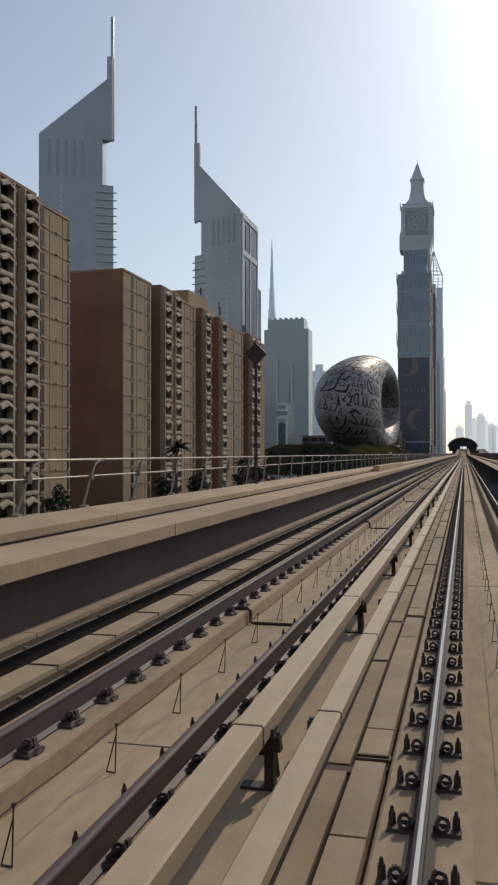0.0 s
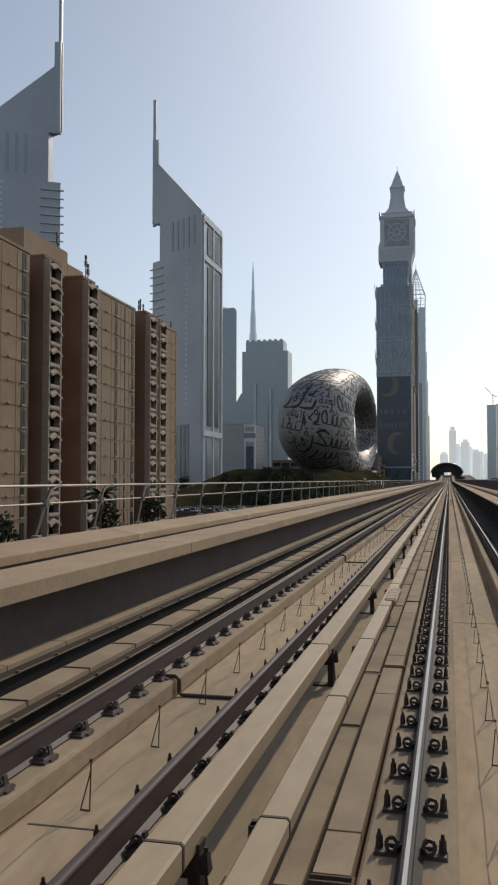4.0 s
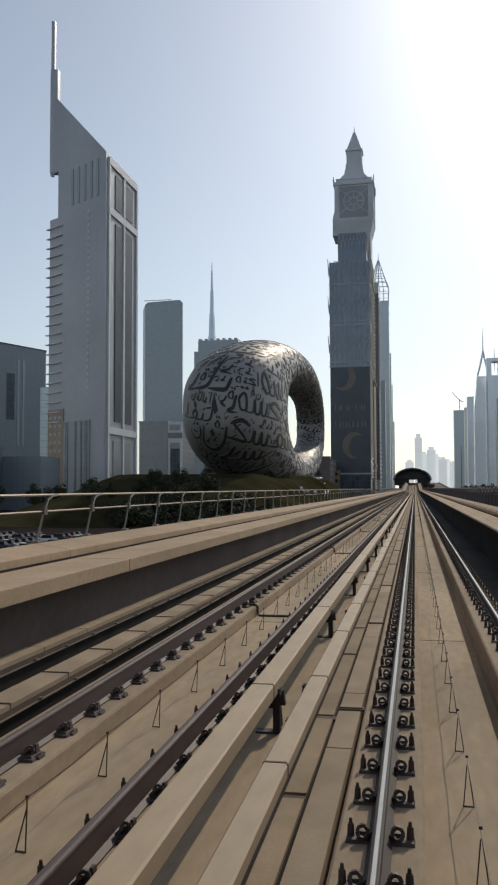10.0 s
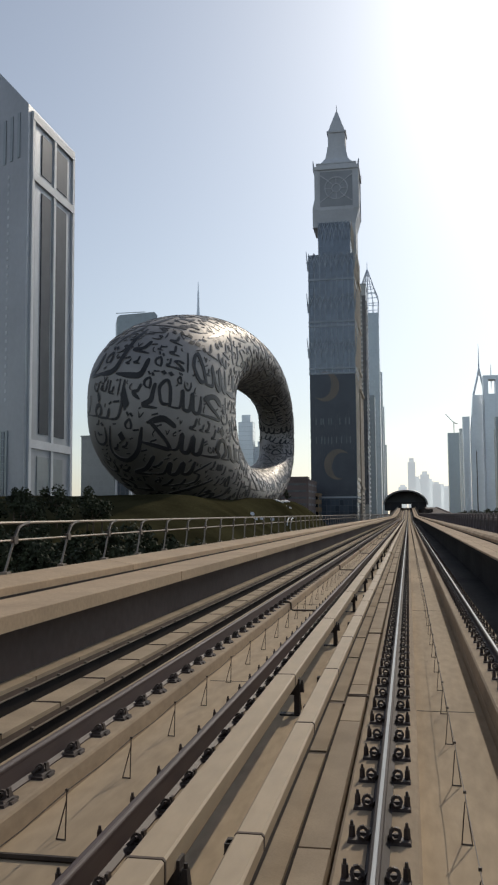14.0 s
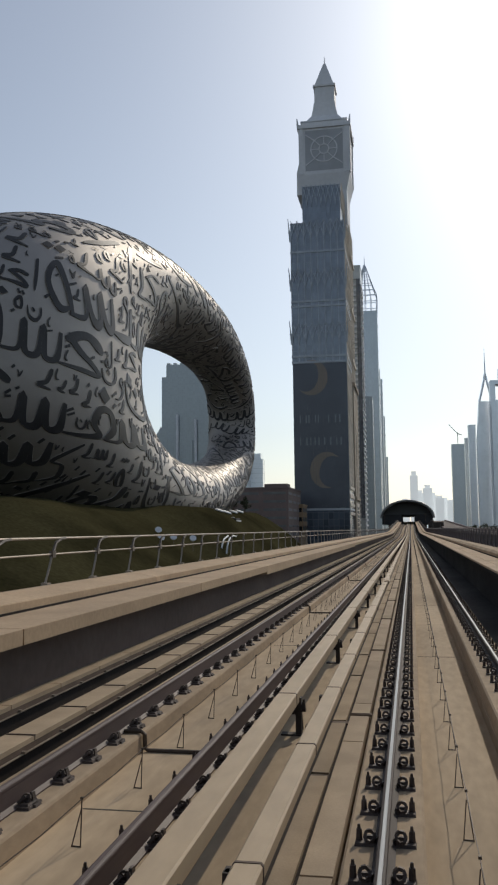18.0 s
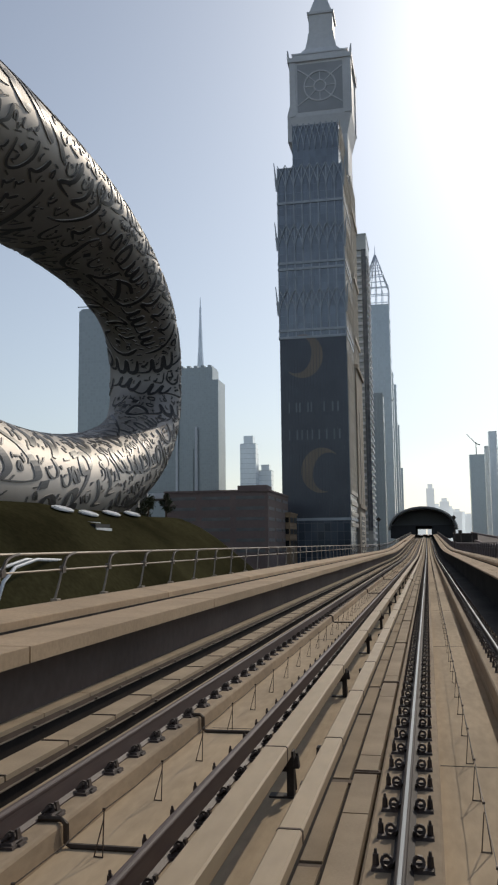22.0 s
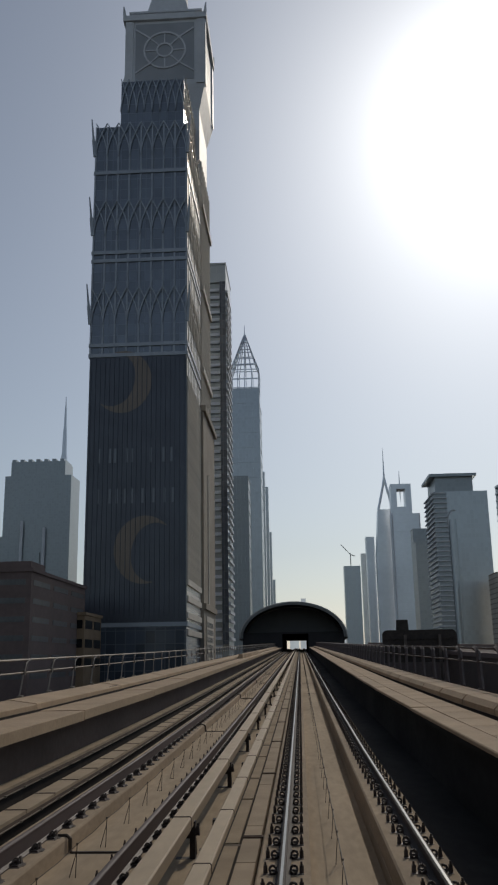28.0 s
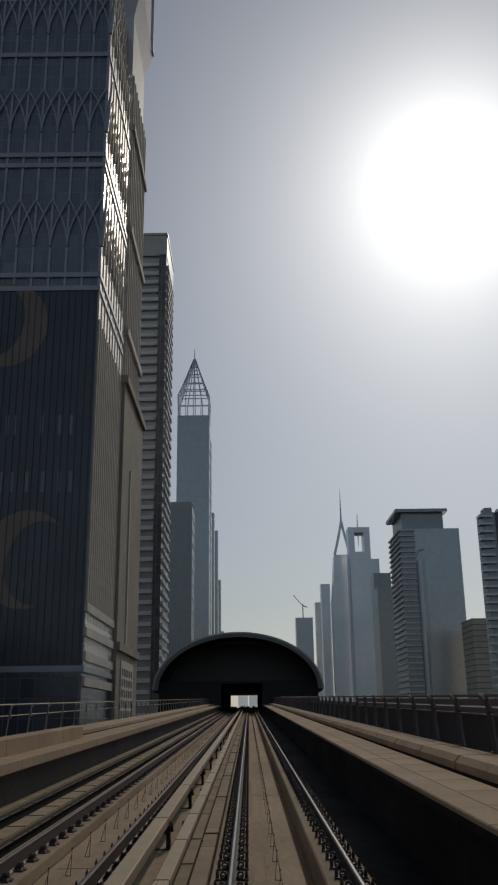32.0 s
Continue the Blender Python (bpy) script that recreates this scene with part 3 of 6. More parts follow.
# side walls, walkways, parapets and railings
def flank(s, name):
    """One edge of the viaduct; s: -1 the far side of the other track, +1 the near side."""
    c = -1.725

    def X(d):
        return c + s * d

    def pr(pts):
        return [(X(d), z) for d, z in pts]
    # the east wall takes the shaded copy of the wall colour
    strip("side_wall_" + name, pr([(3.75, -0.452), (3.75, 0.72), (4.3, 0.72), (4.3, -0.452)]), M_WALL if s < 0 else M_EAST_SHADE)
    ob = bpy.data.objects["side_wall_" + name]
    tagged(ob, "grey concrete wall beneath the walkway" if s < 0 else "wall beneath the walkway, near-black with shade put in its colour", "wall", kind="structure")
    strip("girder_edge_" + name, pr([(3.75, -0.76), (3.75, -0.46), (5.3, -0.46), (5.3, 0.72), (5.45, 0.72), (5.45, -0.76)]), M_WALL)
    tagged(bpy.data.objects["girder_edge_" + name], "concrete outer edge of the viaduct", "wall", kind="structure")
    wk = thing("walkway", "raised pale concrete walkway of long slabs", "walkway", "walkways", "structure")
    if s < 0:
        for lip, span in ((0.69, lambda y: not 395 < y < 440), (0.605, lambda y: 395 < y < 440)):
            bm = bmesh.new()
            run(bm, [(s * 3.415, lip), (s * 3.415, 0.878), (s * 3.422, 0.885), (s * 4.38, 0.885), (s * 4.38, 0.73), (s * 3.735, 0.73), (s * 3.735, lip)], 0, 9.03, 3)
            me = bpy.data.meshes.new("slab")
            bm.to_mesh(me)
            bm.free()
            along("slab", me, M_CONC, wk, c, [y for y in every(9.07, 263.7) if span(y)], 0.0)
    else:                                   # edge beam and short paving slabs on the near side
        bm = bmesh.new()
        run(bm, [(3.415, 0.825), (3.415, 0.87), (3.43, 0.885), (3.77, 0.885), (3.77, 0.825)], 0, 8.96, 3)
        me = bpy.data.meshes.new("beam")
        bm.to_mesh(me)
        bm.free()
        along("edge_beam", me, M_CONC, wk, c, [Y0 + 9 * i for i in range(107)], 0.0)
        along("paving_slab", box_mesh(3.79, 4.38, 0, 1.465, 0.745, 0.882), M_CONC, wk, c, [Y0 + 1.5 * i for i in range(640)], 0.0, 130, 560.0)
        # near-black bed stands for the shaded face under the edge beam
        strip("slab_bed", pr([(3.45, 0.722), (3.45, 0.82), (3.775, 0.82), (3.775, 0.74), (4.37, 0.74), (4.37, 0.722)]), M_EAST_SHADE, wk)
    # dark strip added to imitate the shade line at the parapet's foot
    strip("joint_shade_strip", pr([(4.462, 0.80), (4.462, 0.905), (4.472, 0.905), (4.472, 0.80)]), M_CABLE_SHADE, wk, "dark strip added for the shade in the joint")
    # slot coloured black so that it reads as shaded
    strip("gutter", pr([(4.38, 0.60), (4.38, 0.74), (4.47, 0.74), (4.47, 0.60)]), M_CABLE_SHADE, wk)
    pp = thing("parapet", "low pale concrete parapet of short precast pieces", "parapet", "parapets", "structure")
    bm = bmesh.new()
    if s < 0:
        run(bm, [(-4.47, 0.72), (-4.47, 1.015), (-4.485, 1.03), (-5.08, 1.115), (-5.15, 1.112), (-5.235, 1.07), (-5.24, 0.72)], 0, 9.045, 3)
    else:
        run(bm, [(4.47, 0.72), (4.47, 1.02), (4.56, 1.115), (5.10, 1.13), (5.22, 1.10), (5.24, 0.72)], 0, 2.91, 3)
    me = bpy.data.meshes.new("piece")
    bm.to_mesh(me)
    bm.free()
    strip("joint_filler", pr([(4.50, 0.722), (4.50, 0.98), (4.58, 1.02), (5.18, 1.04), (5.20, 0.722)]), M_CABLE_SHADE, pp)
    along("parapet_piece", me, M_CONC, pp, c, every(9.07, 263.75) if s < 0 else [Y0 + 3 * i for i in range(320)], 0.0, 150, 0.0)
    up = 0.09 if s > 0 else 0.0
    rl = thing("railing", "slim grey metal railing with leaning curved posts" if s < 0 else "metal railing with broad curved posts, coloured dark for its shadow side", "railing", "railings")
    # east railing darkened for its shadow side, posts thickened to fit the view
    metal = M_RPOST if s < 0 else M_RAIL_SHADE
    for nm, d, z, r in (("handrail", 5.32, 1.93 + up, 0.026), ("mid_rail", 5.27, 1.64 + up * 0.7, 0.019)):
        bm = bmesh.new()
        run(bm, [(X(d) + r * math.cos(a), z + r * math.sin(a)) for a in (0, 1.05, 2.1, 3.14, 4.2, 5.24)], Y0, Y1)
        part(nm, bm, M_METAL if s < 0 else metal, rl)
    bm = bmesh.new()
    cur = [(s * 5.20, 0.0, 1.09), (s * 5.23, 0.26, 1.38), (s * 5.27, 0.50, 1.64 + up * 0.7)]
    arm = [cur[-1], (s * 5.30, 0.72, 1.84 + up), (s * 5.31, 0.95, 1.91 + up), (s * 5.32, 1.2, 1.93 + up)]
    sweep(bm, cur, 0.021 if s < 0 else 0.06, 5)
    box(bm, s * 5.17 - 0.06, s * 5.17 + 0.06, -0.08, 0.08, 1.10, 1.15)
    me = bpy.data.meshes.new("post")
    bm.to_mesh(me)
    bm.free()
    posts = every(2.32, 437.3)
    along("post", me, M_METAL if s < 0 else metal, rl, c, posts, 0.0, 150, 0.0)
    bm = bmesh.new()
    sweep(bm, arm, 0.03 if s < 0 else 0.06, 5)
    box(bm, s * 5.27 - 0.04, s * 5.27 + 0.04, 0.44, 0.58, 1.58 + up * 0.7, 1.70 + up * 0.7)
    me = bpy.data.meshes.new("arm")
    bm.to_mesh(me)
    bm.free()
    along("curved_arm", me, M_RPOST if s < 0 else metal, rl, c, posts, 0.0, 80, 0.0)


flank(-1, "west")
flank(1, "east")
# dark strip laid over the floor where the wall's shade falls
tagged(strip("side_shade_strip", rect(1.035, 2.02, -0.46, -0.40), M_EAST_SHADE), "strip between rail and wall, near-black with shade put in its colour", "gutter", kind="structure")


# ---- small things along the track ----
for y in every(17.0, 211.7, 720.0) + [479.0]:
    t = thing("cross_cable", "dark cable bent down a plinth and across the floor", "cable", "cross cables")
    bm = bmesh.new()
    pts = [(-3.9, y - 0.02, -0.295), (-3.70, y, -0.295), (-3.655, y, -0.33), (-3.65, y, -0.49), (-3.6, y, -0.512), (-3.0, y, -0.512), (-2.9, y - 0.02, -0.512), (-2.86, y - 0.4, -0.48)]
    sweep(bm, [(a, b, c + rise(y)) for a, b, c in pts], 0.026, 6)
    part("conduit", bm, M_WIRE, t)
for x, y, w in ((-0.32, 22.9, 0.18), (-0.32, 137.35, 0.18), (-0.36, 136.2, 0.14), (-3.14, 136.9, 0.17), (-3.1, 135.6, 0.17), (-0.32, 254.9, 0.18)):
    fz = (-0.45 if x > -2 else -0.53) + rise(y)
    t = thing("track_plate", "rust-brown steel plate on short legs above the track floor", "plate", "track plates", at=(x, y, fz))
    bm = bmesh.new()
    box(bm, -w, w, -0.16, 0.16, 0.075, 0.093, taper=0.004)
    box(bm, -w, -w + 0.02, -0.15, 0.15, 0.05, 0.0749)
    box(bm, w - 0.02, w, -0.15, 0.15, 0.05, 0.0749)
    part("plate", bm, M_PLATE, t)
    for sx in (-1, 1):
        for sy in (-1, 1):
            bm = bmesh.new()
            tube(bm, (sx * (w - 0.04), sy * 0.1, -0.01), (sx * (w - 0.04), sy * 0.1, 0.0745), 0.012, 5)
            part("leg", bm, M_CLIP, t)
    bm = bmesh.new()
    tube(bm, (w + 0.03, 0.02, 0.0), (w + 0.03, 0.02, 0.15), 0.026, 6, 0.02)
    part("stud", bm, M_CLIP, t)
    if x < -2:
        for o in (0.0, 0.05):
            bm = bmesh.new()
            sweep(bm, [(-0.66, 0.05 + o, 0.23), (-0.52, 0.05 + o, 0.235), (-0.50, 0.05 + o, 0.21), (-0.49, 0.05 + o, 0.05), (-0.45, 0.05 + o, 0.02), (-0.30, 0.05 + o, 0.02), (-w + 0.02, 0.05 + o, 0.045)], 0.016, 6)
            part("pipe", bm, M_CLIP, t, "bent pipe coming down the plinth")
        bm = bmesh.new()
        sweep(bm, [(-0.06, 0.2, 0.0), (-0.05, 0.2, 0.38), (-0.03, 0.2, 0.44), (0.0, 0.21, 0.40), (0.03, 0.22, 0.22), (-0.01, 0.2, 0.06)], 0.008, 5)
        part("wire_hoop", bm, M_WIRE, t, "standing hoop of wire")
for y in (63, 404.5, 150, 318, 520):
    t = thing("ribbed_cover", "short ribbed expansion cover on a third rail", "cover", "ribbed covers")
    for k in range(7):
        bm = bmesh.new()
        run(bm, [(-1.555, 0.02), (-1.555, 0.095), (-1.525, 0.125), (-1.385, 0.125), (-1.355, 0.095), (-1.355, 0.02)], y + 0.2 * k, y + 0.2 * k + 0.15, 1)
        part("rib", bm, M_COVER, t)
    bm = bmesh.new()
    run(bm, [(-1.55, 0.02), (-1.55, 0.09), (-1.52, 0.112), (-1.39, 0.112), (-1.36, 0.09), (-1.36, 0.02)], y - 0.1, y + 1.5, 1)
    part("sleeve", bm, M_LID, t)
for ya, yb in ((33, 54), (688, 720)):
    t = thing("walkway_box", "long low concrete box standing on the walkway", "box", "walkway boxes")
    n = int((yb - ya) / 3)
    for k in range(n):
        bm = bmesh.new()
        run(bm, rect(-6.12, -5.72, 0.886, 1.26, 0.03), ya + 3 * k, ya + 3 * k + 2.97, 1)
        part("length", bm, M_CONC, t)
# bundle of pipes leaving the track
t = thing("pipe_loop", "two rust-brown pipes looping out beside a rail", "pipe")
for o in (0.0, 0.12):
    bm = bmesh.new()
    pts = [(-0.52 + o, 155.4, -0.30), (-0.47 + o, 154.6, -0.38), (-0.36 + o, 152.0, -0.40), (-0.28 + o, 149.5, -0.40), (-0.24 + o, 147.9, -0.40), (-0.27 + o, 147.2, -0.40), (-0.38 + o, 146.7, -0.41), (-0.46 + o, 146.4 + o, -0.41)]
    sweep(bm, pts, 0.024, 7)
    for yy in (148.4, 149.4):
        tube(bm, (-0.26 + o, yy, -0.39), (-0.45, yy + 0.5, -0.28), 0.018, 6)
        tube(bm, (-0.45, yy + 0.5, -0.28), (-0.66, yy + 0.6, -0.14), 0.018, 6)
    part("pipe", bm, M_CLIP, t)


# piers that carry the deck
for y in range(-25, 920, 30):
    t = thing("viaduct_pier", "round concrete pier carrying the railway deck", "pier", "viaduct piers")
    top = -2.61 + rise(y)
    bm = bmesh.new()
    tube(bm, (-1.725, y, -9.3), (-1.725, y, top - 1.2), 0.95, 16)
    part("column", bm, M_PLINTH, t, smooth=False)
    bm = bmesh.new()
    tube(bm, (-1.725, y, top - 1.19), (-1.725, y, top), 0.97, 16, 1.9)
    part("capital", bm, M_PLINTH, t)


# ---- things on the viaduct near the station ----
def mast(x, y, z0, z1, head):
    t = thing("signal_mast", "slim dark mast with a small %s on top" % head, "mast", "masts on the viaduct")
    bm = bmesh.new()
    tube(bm, (x, y, z0), (x, y, z1), 0.06, 8, 0.04)
    part("pole", bm, M_BLACK, t)
    bm = bmesh.new()
    for k in (0, 1):
        a = [bm.verts.new((x + dx, y - 0.06 + 0.12 * k, z1 + 0.35 + dz)) for dx, dz in ((-0.35, 0), (0, -0.35), (0.35, 0), (0, 0.35))]
        bm.faces.new(a if k else a[::-1])
        if k == 0:
            f0 = a
    for i in range(4):
        bm.faces.new((f0[i], f0[(i + 1) % 4], a[(i + 1) % 4], a[i]))
    part("board", bm, M_BLACK, t, "dark diamond board seen from behind")


mast(-6.87, 590, 1.1 + rise(590), 4.9, "diamond board")
mast(3.2, 597, 1.1 + rise(597), 5.2, "diamond board")
mast(-6.75, 4, 1.1, 4.75, "diamond board")
# back of a road sign that stands outside the railing
t = thing("road_sign", "large dark road sign board seen from behind", "road sign")
bm = bmesh.new()
corner = [(0.35 * math.sin(math.pi / 2 * k / 5), 0.35 * (1 - math.cos(math.pi / 2 * k / 5))) for k in range(6)]
out = [(5.2, 1.9)] + [(5.2 + q, 4.08 - 0.35 + p) for p, q in corner] + [(10.3 - q, 4.08 - 0.35 + p) for p, q in corner[::-1]] + [(10.3, 1.9)]
vs = [[bm.verts.new((x, y, z)) for x, z in out] for y in (669.5, 669.75)]
bm.faces.new(vs[0])
bm.faces.new(vs[1][::-1])
for k in range(len(out)):
    bm.faces.new((vs[0][k], vs[1][k], vs[1][(k + 1) % len(out)], vs[0][(k + 1) % len(out)]))
bmesh.ops.recalc_face_normals(bm, faces=bm.faces)
part("board", bm, M_BLACK, t, "black rounded back of the board")
for x in (6.75, 9.1):
    bm = bmesh.new()
    box(bm, x - 0.09, x + 0.09, 669.3, 669.48, -9.05, 3.75)
    part("post", bm, M_RPOST, t)
for z in (2.3, 3.5):
    bm = bmesh.new()
    box(bm, 5.5, 10.0, 669.4, 669.49, z - 0.05, z + 0.05)
    part("stiffener", bm, M_BLACK, t)
bm = bmesh.new()
box(bm, 6.2, 7.03, 669.45, 670.0, 4.085, 4.78, taper=0.04)
part("lamp_box", bm, M_BLACK, t, "dark box on the upper edge")


t = thing("street_lamp", "tall slender dark lamp post beside the railway", "street lamp")
bm = bmesh.new()
tube(bm, (14.6, 470.7, -9.1), (14.6, 470.7, 15.8), 0.14, 8, 0.08)
part("post", bm, M_BLACK, t)
bm = bmesh.new()
tube(bm, (14.6, 470.7, -9.05), (14.6, 470.7, -8.2), 0.25, 8, 0.2)
part("base", bm, M_BLACK, t)


# ---- embankment beside the near railing ----
emb = thing("embankment", "dark brown concrete approach ramp running beside the viaduct", "ramp", kind="structure")
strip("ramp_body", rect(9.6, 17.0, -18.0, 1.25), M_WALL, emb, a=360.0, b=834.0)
strip("ramp_kerb", rect(9.5, 10.0, 1.252, 1.5), M_PARK, emb, "low brown kerb", a=360.0, b=834.0)
strip("ramp_kerb", rect(16.6, 17.1, 1.252, 1.72), M_PARK, emb, "low brown kerb", a=360.0, b=834.0)


# ---- station ----
def station():
    t = thing("metro_station", "dark domed metro station hall straddling the tracks", "station")
    cx, w, h, z0, ya, yb = -2.2, 14.6, 9.6, 7.9, 835.0, 925.0
    bm = bmesh.new()
    n = 40
    rows = []
    for j in range(15):
        f = j / 14
        y = ya + (yb - ya) * f
        k = 0.92 + 0.10 * math.sin(math.pi * min(1, f * 1.2 + 0.1))
        rows.append([(bm.verts.new((cx + w * k * math.cos(a), y, z0 + h * k * math.sin(a))), bm.verts.new((cx + (w - .5) * k * math.cos(a), y, z0 + (h - .5) * k * math.sin(a))))
                     for a in [math.pi * i / n for i in range(n + 1)]])
    for r, q in zip(rows, rows[1:]):
        for i in range(n):
            bm.faces.new((r[i][0], r[i + 1][0], q[i + 1][0], q[i][0]))
            bm.faces.new((r[i + 1][1], r[i][1], q[i][1], q[i + 1][1]))
    for r in (rows[0], rows[-1]):
        for i in range(n):
            bm.faces.new((r[i][0], r[i][1], r[i + 1][1], r[i + 1][0]))
    bmesh.ops.recalc_face_normals(bm, faces=bm.faces)
    part("roof_shell", bm, M_SHELL, t, "curved bronze-grey roof shell", smooth=True)
    # lining coloured near-black to imitate the shade under the roof
    bm = bmesh.new()
    lin = []
    for f in (0.0, 0.5, 1.0):
        y, k = ya + 0.15 + 12.7 * f, 0.92 + 0.10 * math.sin(math.pi * (f * 12.7 / (yb - ya) * 1.2 + 0.1))
        lin.append([bm.verts.new((cx + (w - .62) * min(k, 0.96) * math.cos(a), y, z0 + (h - .62) * min(k, 0.96) * math.sin(a))) for a in [math.pi * i / n for i in range(n + 1)]])
    for r, q in zip(lin, lin[1:]):
        for i in range(n):
            bm.faces.new((r[i + 1], r[i], q[i], q[i + 1]))
    part("lining", bm, M_DARK, t, "lining under the roof shell, coloured near-black for its shade", smooth=True)
    bm = bmesh.new()
    ring = [(cx + w * .925 * math.cos(a), z0 + h * .925 * math.sin(a)) for a in [math.pi * i / n for i in range(n + 1)]]
    inn = [(cx + (w * .925 - 0.6) * math.cos(a), z0 + (h * .925 - 0.6) * math.sin(a)) for a in [math.pi * i / n for i in range(n + 1)]]
    for i in range(n):
        fr = [bm.verts.new((x, ya - 0.35, z)) for x, z in (ring[i], inn[i], inn[i + 1], ring[i + 1])]
        bk = [bm.verts.new((v.co.x, ya - 0.02, v.co.z)) for v in fr]
        bm.faces.new(fr)
        for k in range(4):
            bm.faces.new((fr[k], bk[k], bk[(k + 1) % 4], fr[(k + 1) % 4]))
    bmesh.ops.recalc_face_normals(bm, faces=bm.faces)
    part("rim", bm, M_RIM, t, "dark metal rim round the end of the roof")
    # dark end wall with an opening over the tracks
    ow, oz0, oz1 = 3.4, rise(838) - 0.5, rise(838) + 4.3
    ocx = -1.7
    bm = bmesh.new()
    wall = [(cx + (w - .6) * .92 * math.cos(a), z0 + (h - .6) * .92 * math.sin(a)) for a in [math.pi * i / n for i in range(n + 1)]]
    for p, q in zip(wall, wall[1:]):
        zb = oz1
        a = [bm.verts.new((p[0], ya + 13, zb)), bm.verts.new((q[0], ya + 13, zb)), bm.verts.new((q[0], ya + 13, max(q[1], zb))), bm.verts.new((p[0], ya + 13, max(p[1], zb)))]
        bm.faces.new(a)
    part("end_glazing", bm, M_ENDGLASS, t, "dark glazed end wall")
    # solid blocks frame the opening; their near-black stands for unlit halls
    bm = bmesh.new()
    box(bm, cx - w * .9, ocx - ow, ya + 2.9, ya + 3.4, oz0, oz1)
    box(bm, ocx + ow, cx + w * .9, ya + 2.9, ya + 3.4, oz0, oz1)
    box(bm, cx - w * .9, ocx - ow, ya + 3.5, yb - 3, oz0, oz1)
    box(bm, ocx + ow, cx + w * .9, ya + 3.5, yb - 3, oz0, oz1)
    part("platform_block", bm, M_DARK, t, "solid near-black blocks standing for the shaded halls beside the tracks")
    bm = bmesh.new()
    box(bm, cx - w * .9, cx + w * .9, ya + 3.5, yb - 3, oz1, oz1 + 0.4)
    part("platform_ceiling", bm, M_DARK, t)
    bm = bmesh.new()
    box(bm, cx - 10, cx + 10, ya + 6, yb - 6, -9, oz0)
    part("substructure", bm, M_WALL, t)


station()


# ---- city ----
def tower(name, label, cx, cy, wx, wy, z1, m, band=None, floor=4.0, fins=0, z0=-9.0, group="", deep=0.3, category="tower", top=0.0, finm=None):
    """A plain high-rise: shaft, a slab edge a storey, and upright fins."""
    t = thing(name, label, category, group)
    bm = bmesh.new()
    box(bm, cx - wx / 2, cx + wx / 2, cy - wy / 2, cy + wy / 2, z0, z1)
    if top:
        box(bm, cx - wx * .3, cx + wx * .3, cy - wy * .3, cy + wy * .3, z1 + 0.02, z1 + top)
    part("shaft", bm, m, t)
    if band:
        me = box_mesh(cx - wx / 2 - deep, cx + wx / 2 + deep, cy - wy / 2 - deep, cy + wy / 2 + deep, -0.35, 0.35)
        n = int((z1 - max(z0, -2)) / floor)
        for i in range(n + 1):
            ob = hang("floor_edge", me, band, t)
            ob.location.z = z1 - 0.36 - i * floor
    if fins:
        me = box_mesh(-0.35, 0.35, -deep - 0.4, 0.0, z0, z1 - 0.5)
        for i in range(fins + 1):
            ob = hang("fin", me, finm or band, t)
            ob.location = (cx - wx / 2 + wx * i / fins, cy - wy / 2, 0)
    return t


# apartment blocks: brown, 13 storeys, with tan window bays and stacks of gabled balconies
def balcony_front():
    """One precast balcony front, 3.1 m high and 4.2 m wide, facing +x: splayed jambs, parapet, gabled hood."""
    bm = bmesh.new()
    box(bm, -0.9, 0.05, -2.05, 2.05, 0.0, 0.18)
    box(bm, -0.12, 0.12, -1.6, 1.6, 0.18, 0.62, taper=0.03)
    for s in (-1, 1):
        rows = []
        for x in (-0.9, 0.1):
            rows.append([bm.verts.new((x, s * y, z)) for y, z in ((2.08, 0.18), (2.08, 3.1), (1.72, 3.1), (1.72, 2.2), (1.58, 1.4), (1.72, 0.6), (1.72, 0.18))])
        for k in range(7):
            bm.faces.new((rows[0][k], rows[0][(k + 1) % 7], rows[1][(k + 1) % 7], rows[1][k]))
        bm.faces.new(rows[0])
        bm.faces.new(rows[1][::-1])
    rows = []
    for x, dz in ((-0.7, 0.0), (0.12, -0.05), (0.5, -0.4)):      # gabled hood over the opening
        rows.append([bm.verts.new((x, y, z + dz)) for y, z in ((-1.72, 2.05), (-1.72, 2.4), (0.0, 3.02), (1.72, 2.4), (1.72, 2.05), (0.0, 2.68))])
    for p, q in zip(rows, rows[1:]):
        for k in range(6):
            bm.faces.new((p[k], p[(k + 1) % 6], q[(k + 1) % 6], q[k]))
    bm.faces.new(rows[0])
    bm.faces.new(rows[-1][::-1])
    bmesh.ops.recalc_face_normals(bm, faces=bm.faces)
    me = bpy.data.meshes.new("front")
    bm.to_mesh(me)
    bm.free()
    return me


HOOD = balcony_front()
BALC_GLASS = box_mesh(-0.95, -0.85, -1.7, 1.7, 0.2, 2.9)
SLOT = box_mesh(-0.06, 0.05, -0.24, 0.24, 0.42, 2.8)
SILL = box_mesh(-0.05, 0.22, -0.34, 0.34, 0.22, 0.42)
PAIR, ONE = (-0.34, 0.34), (0.0,)


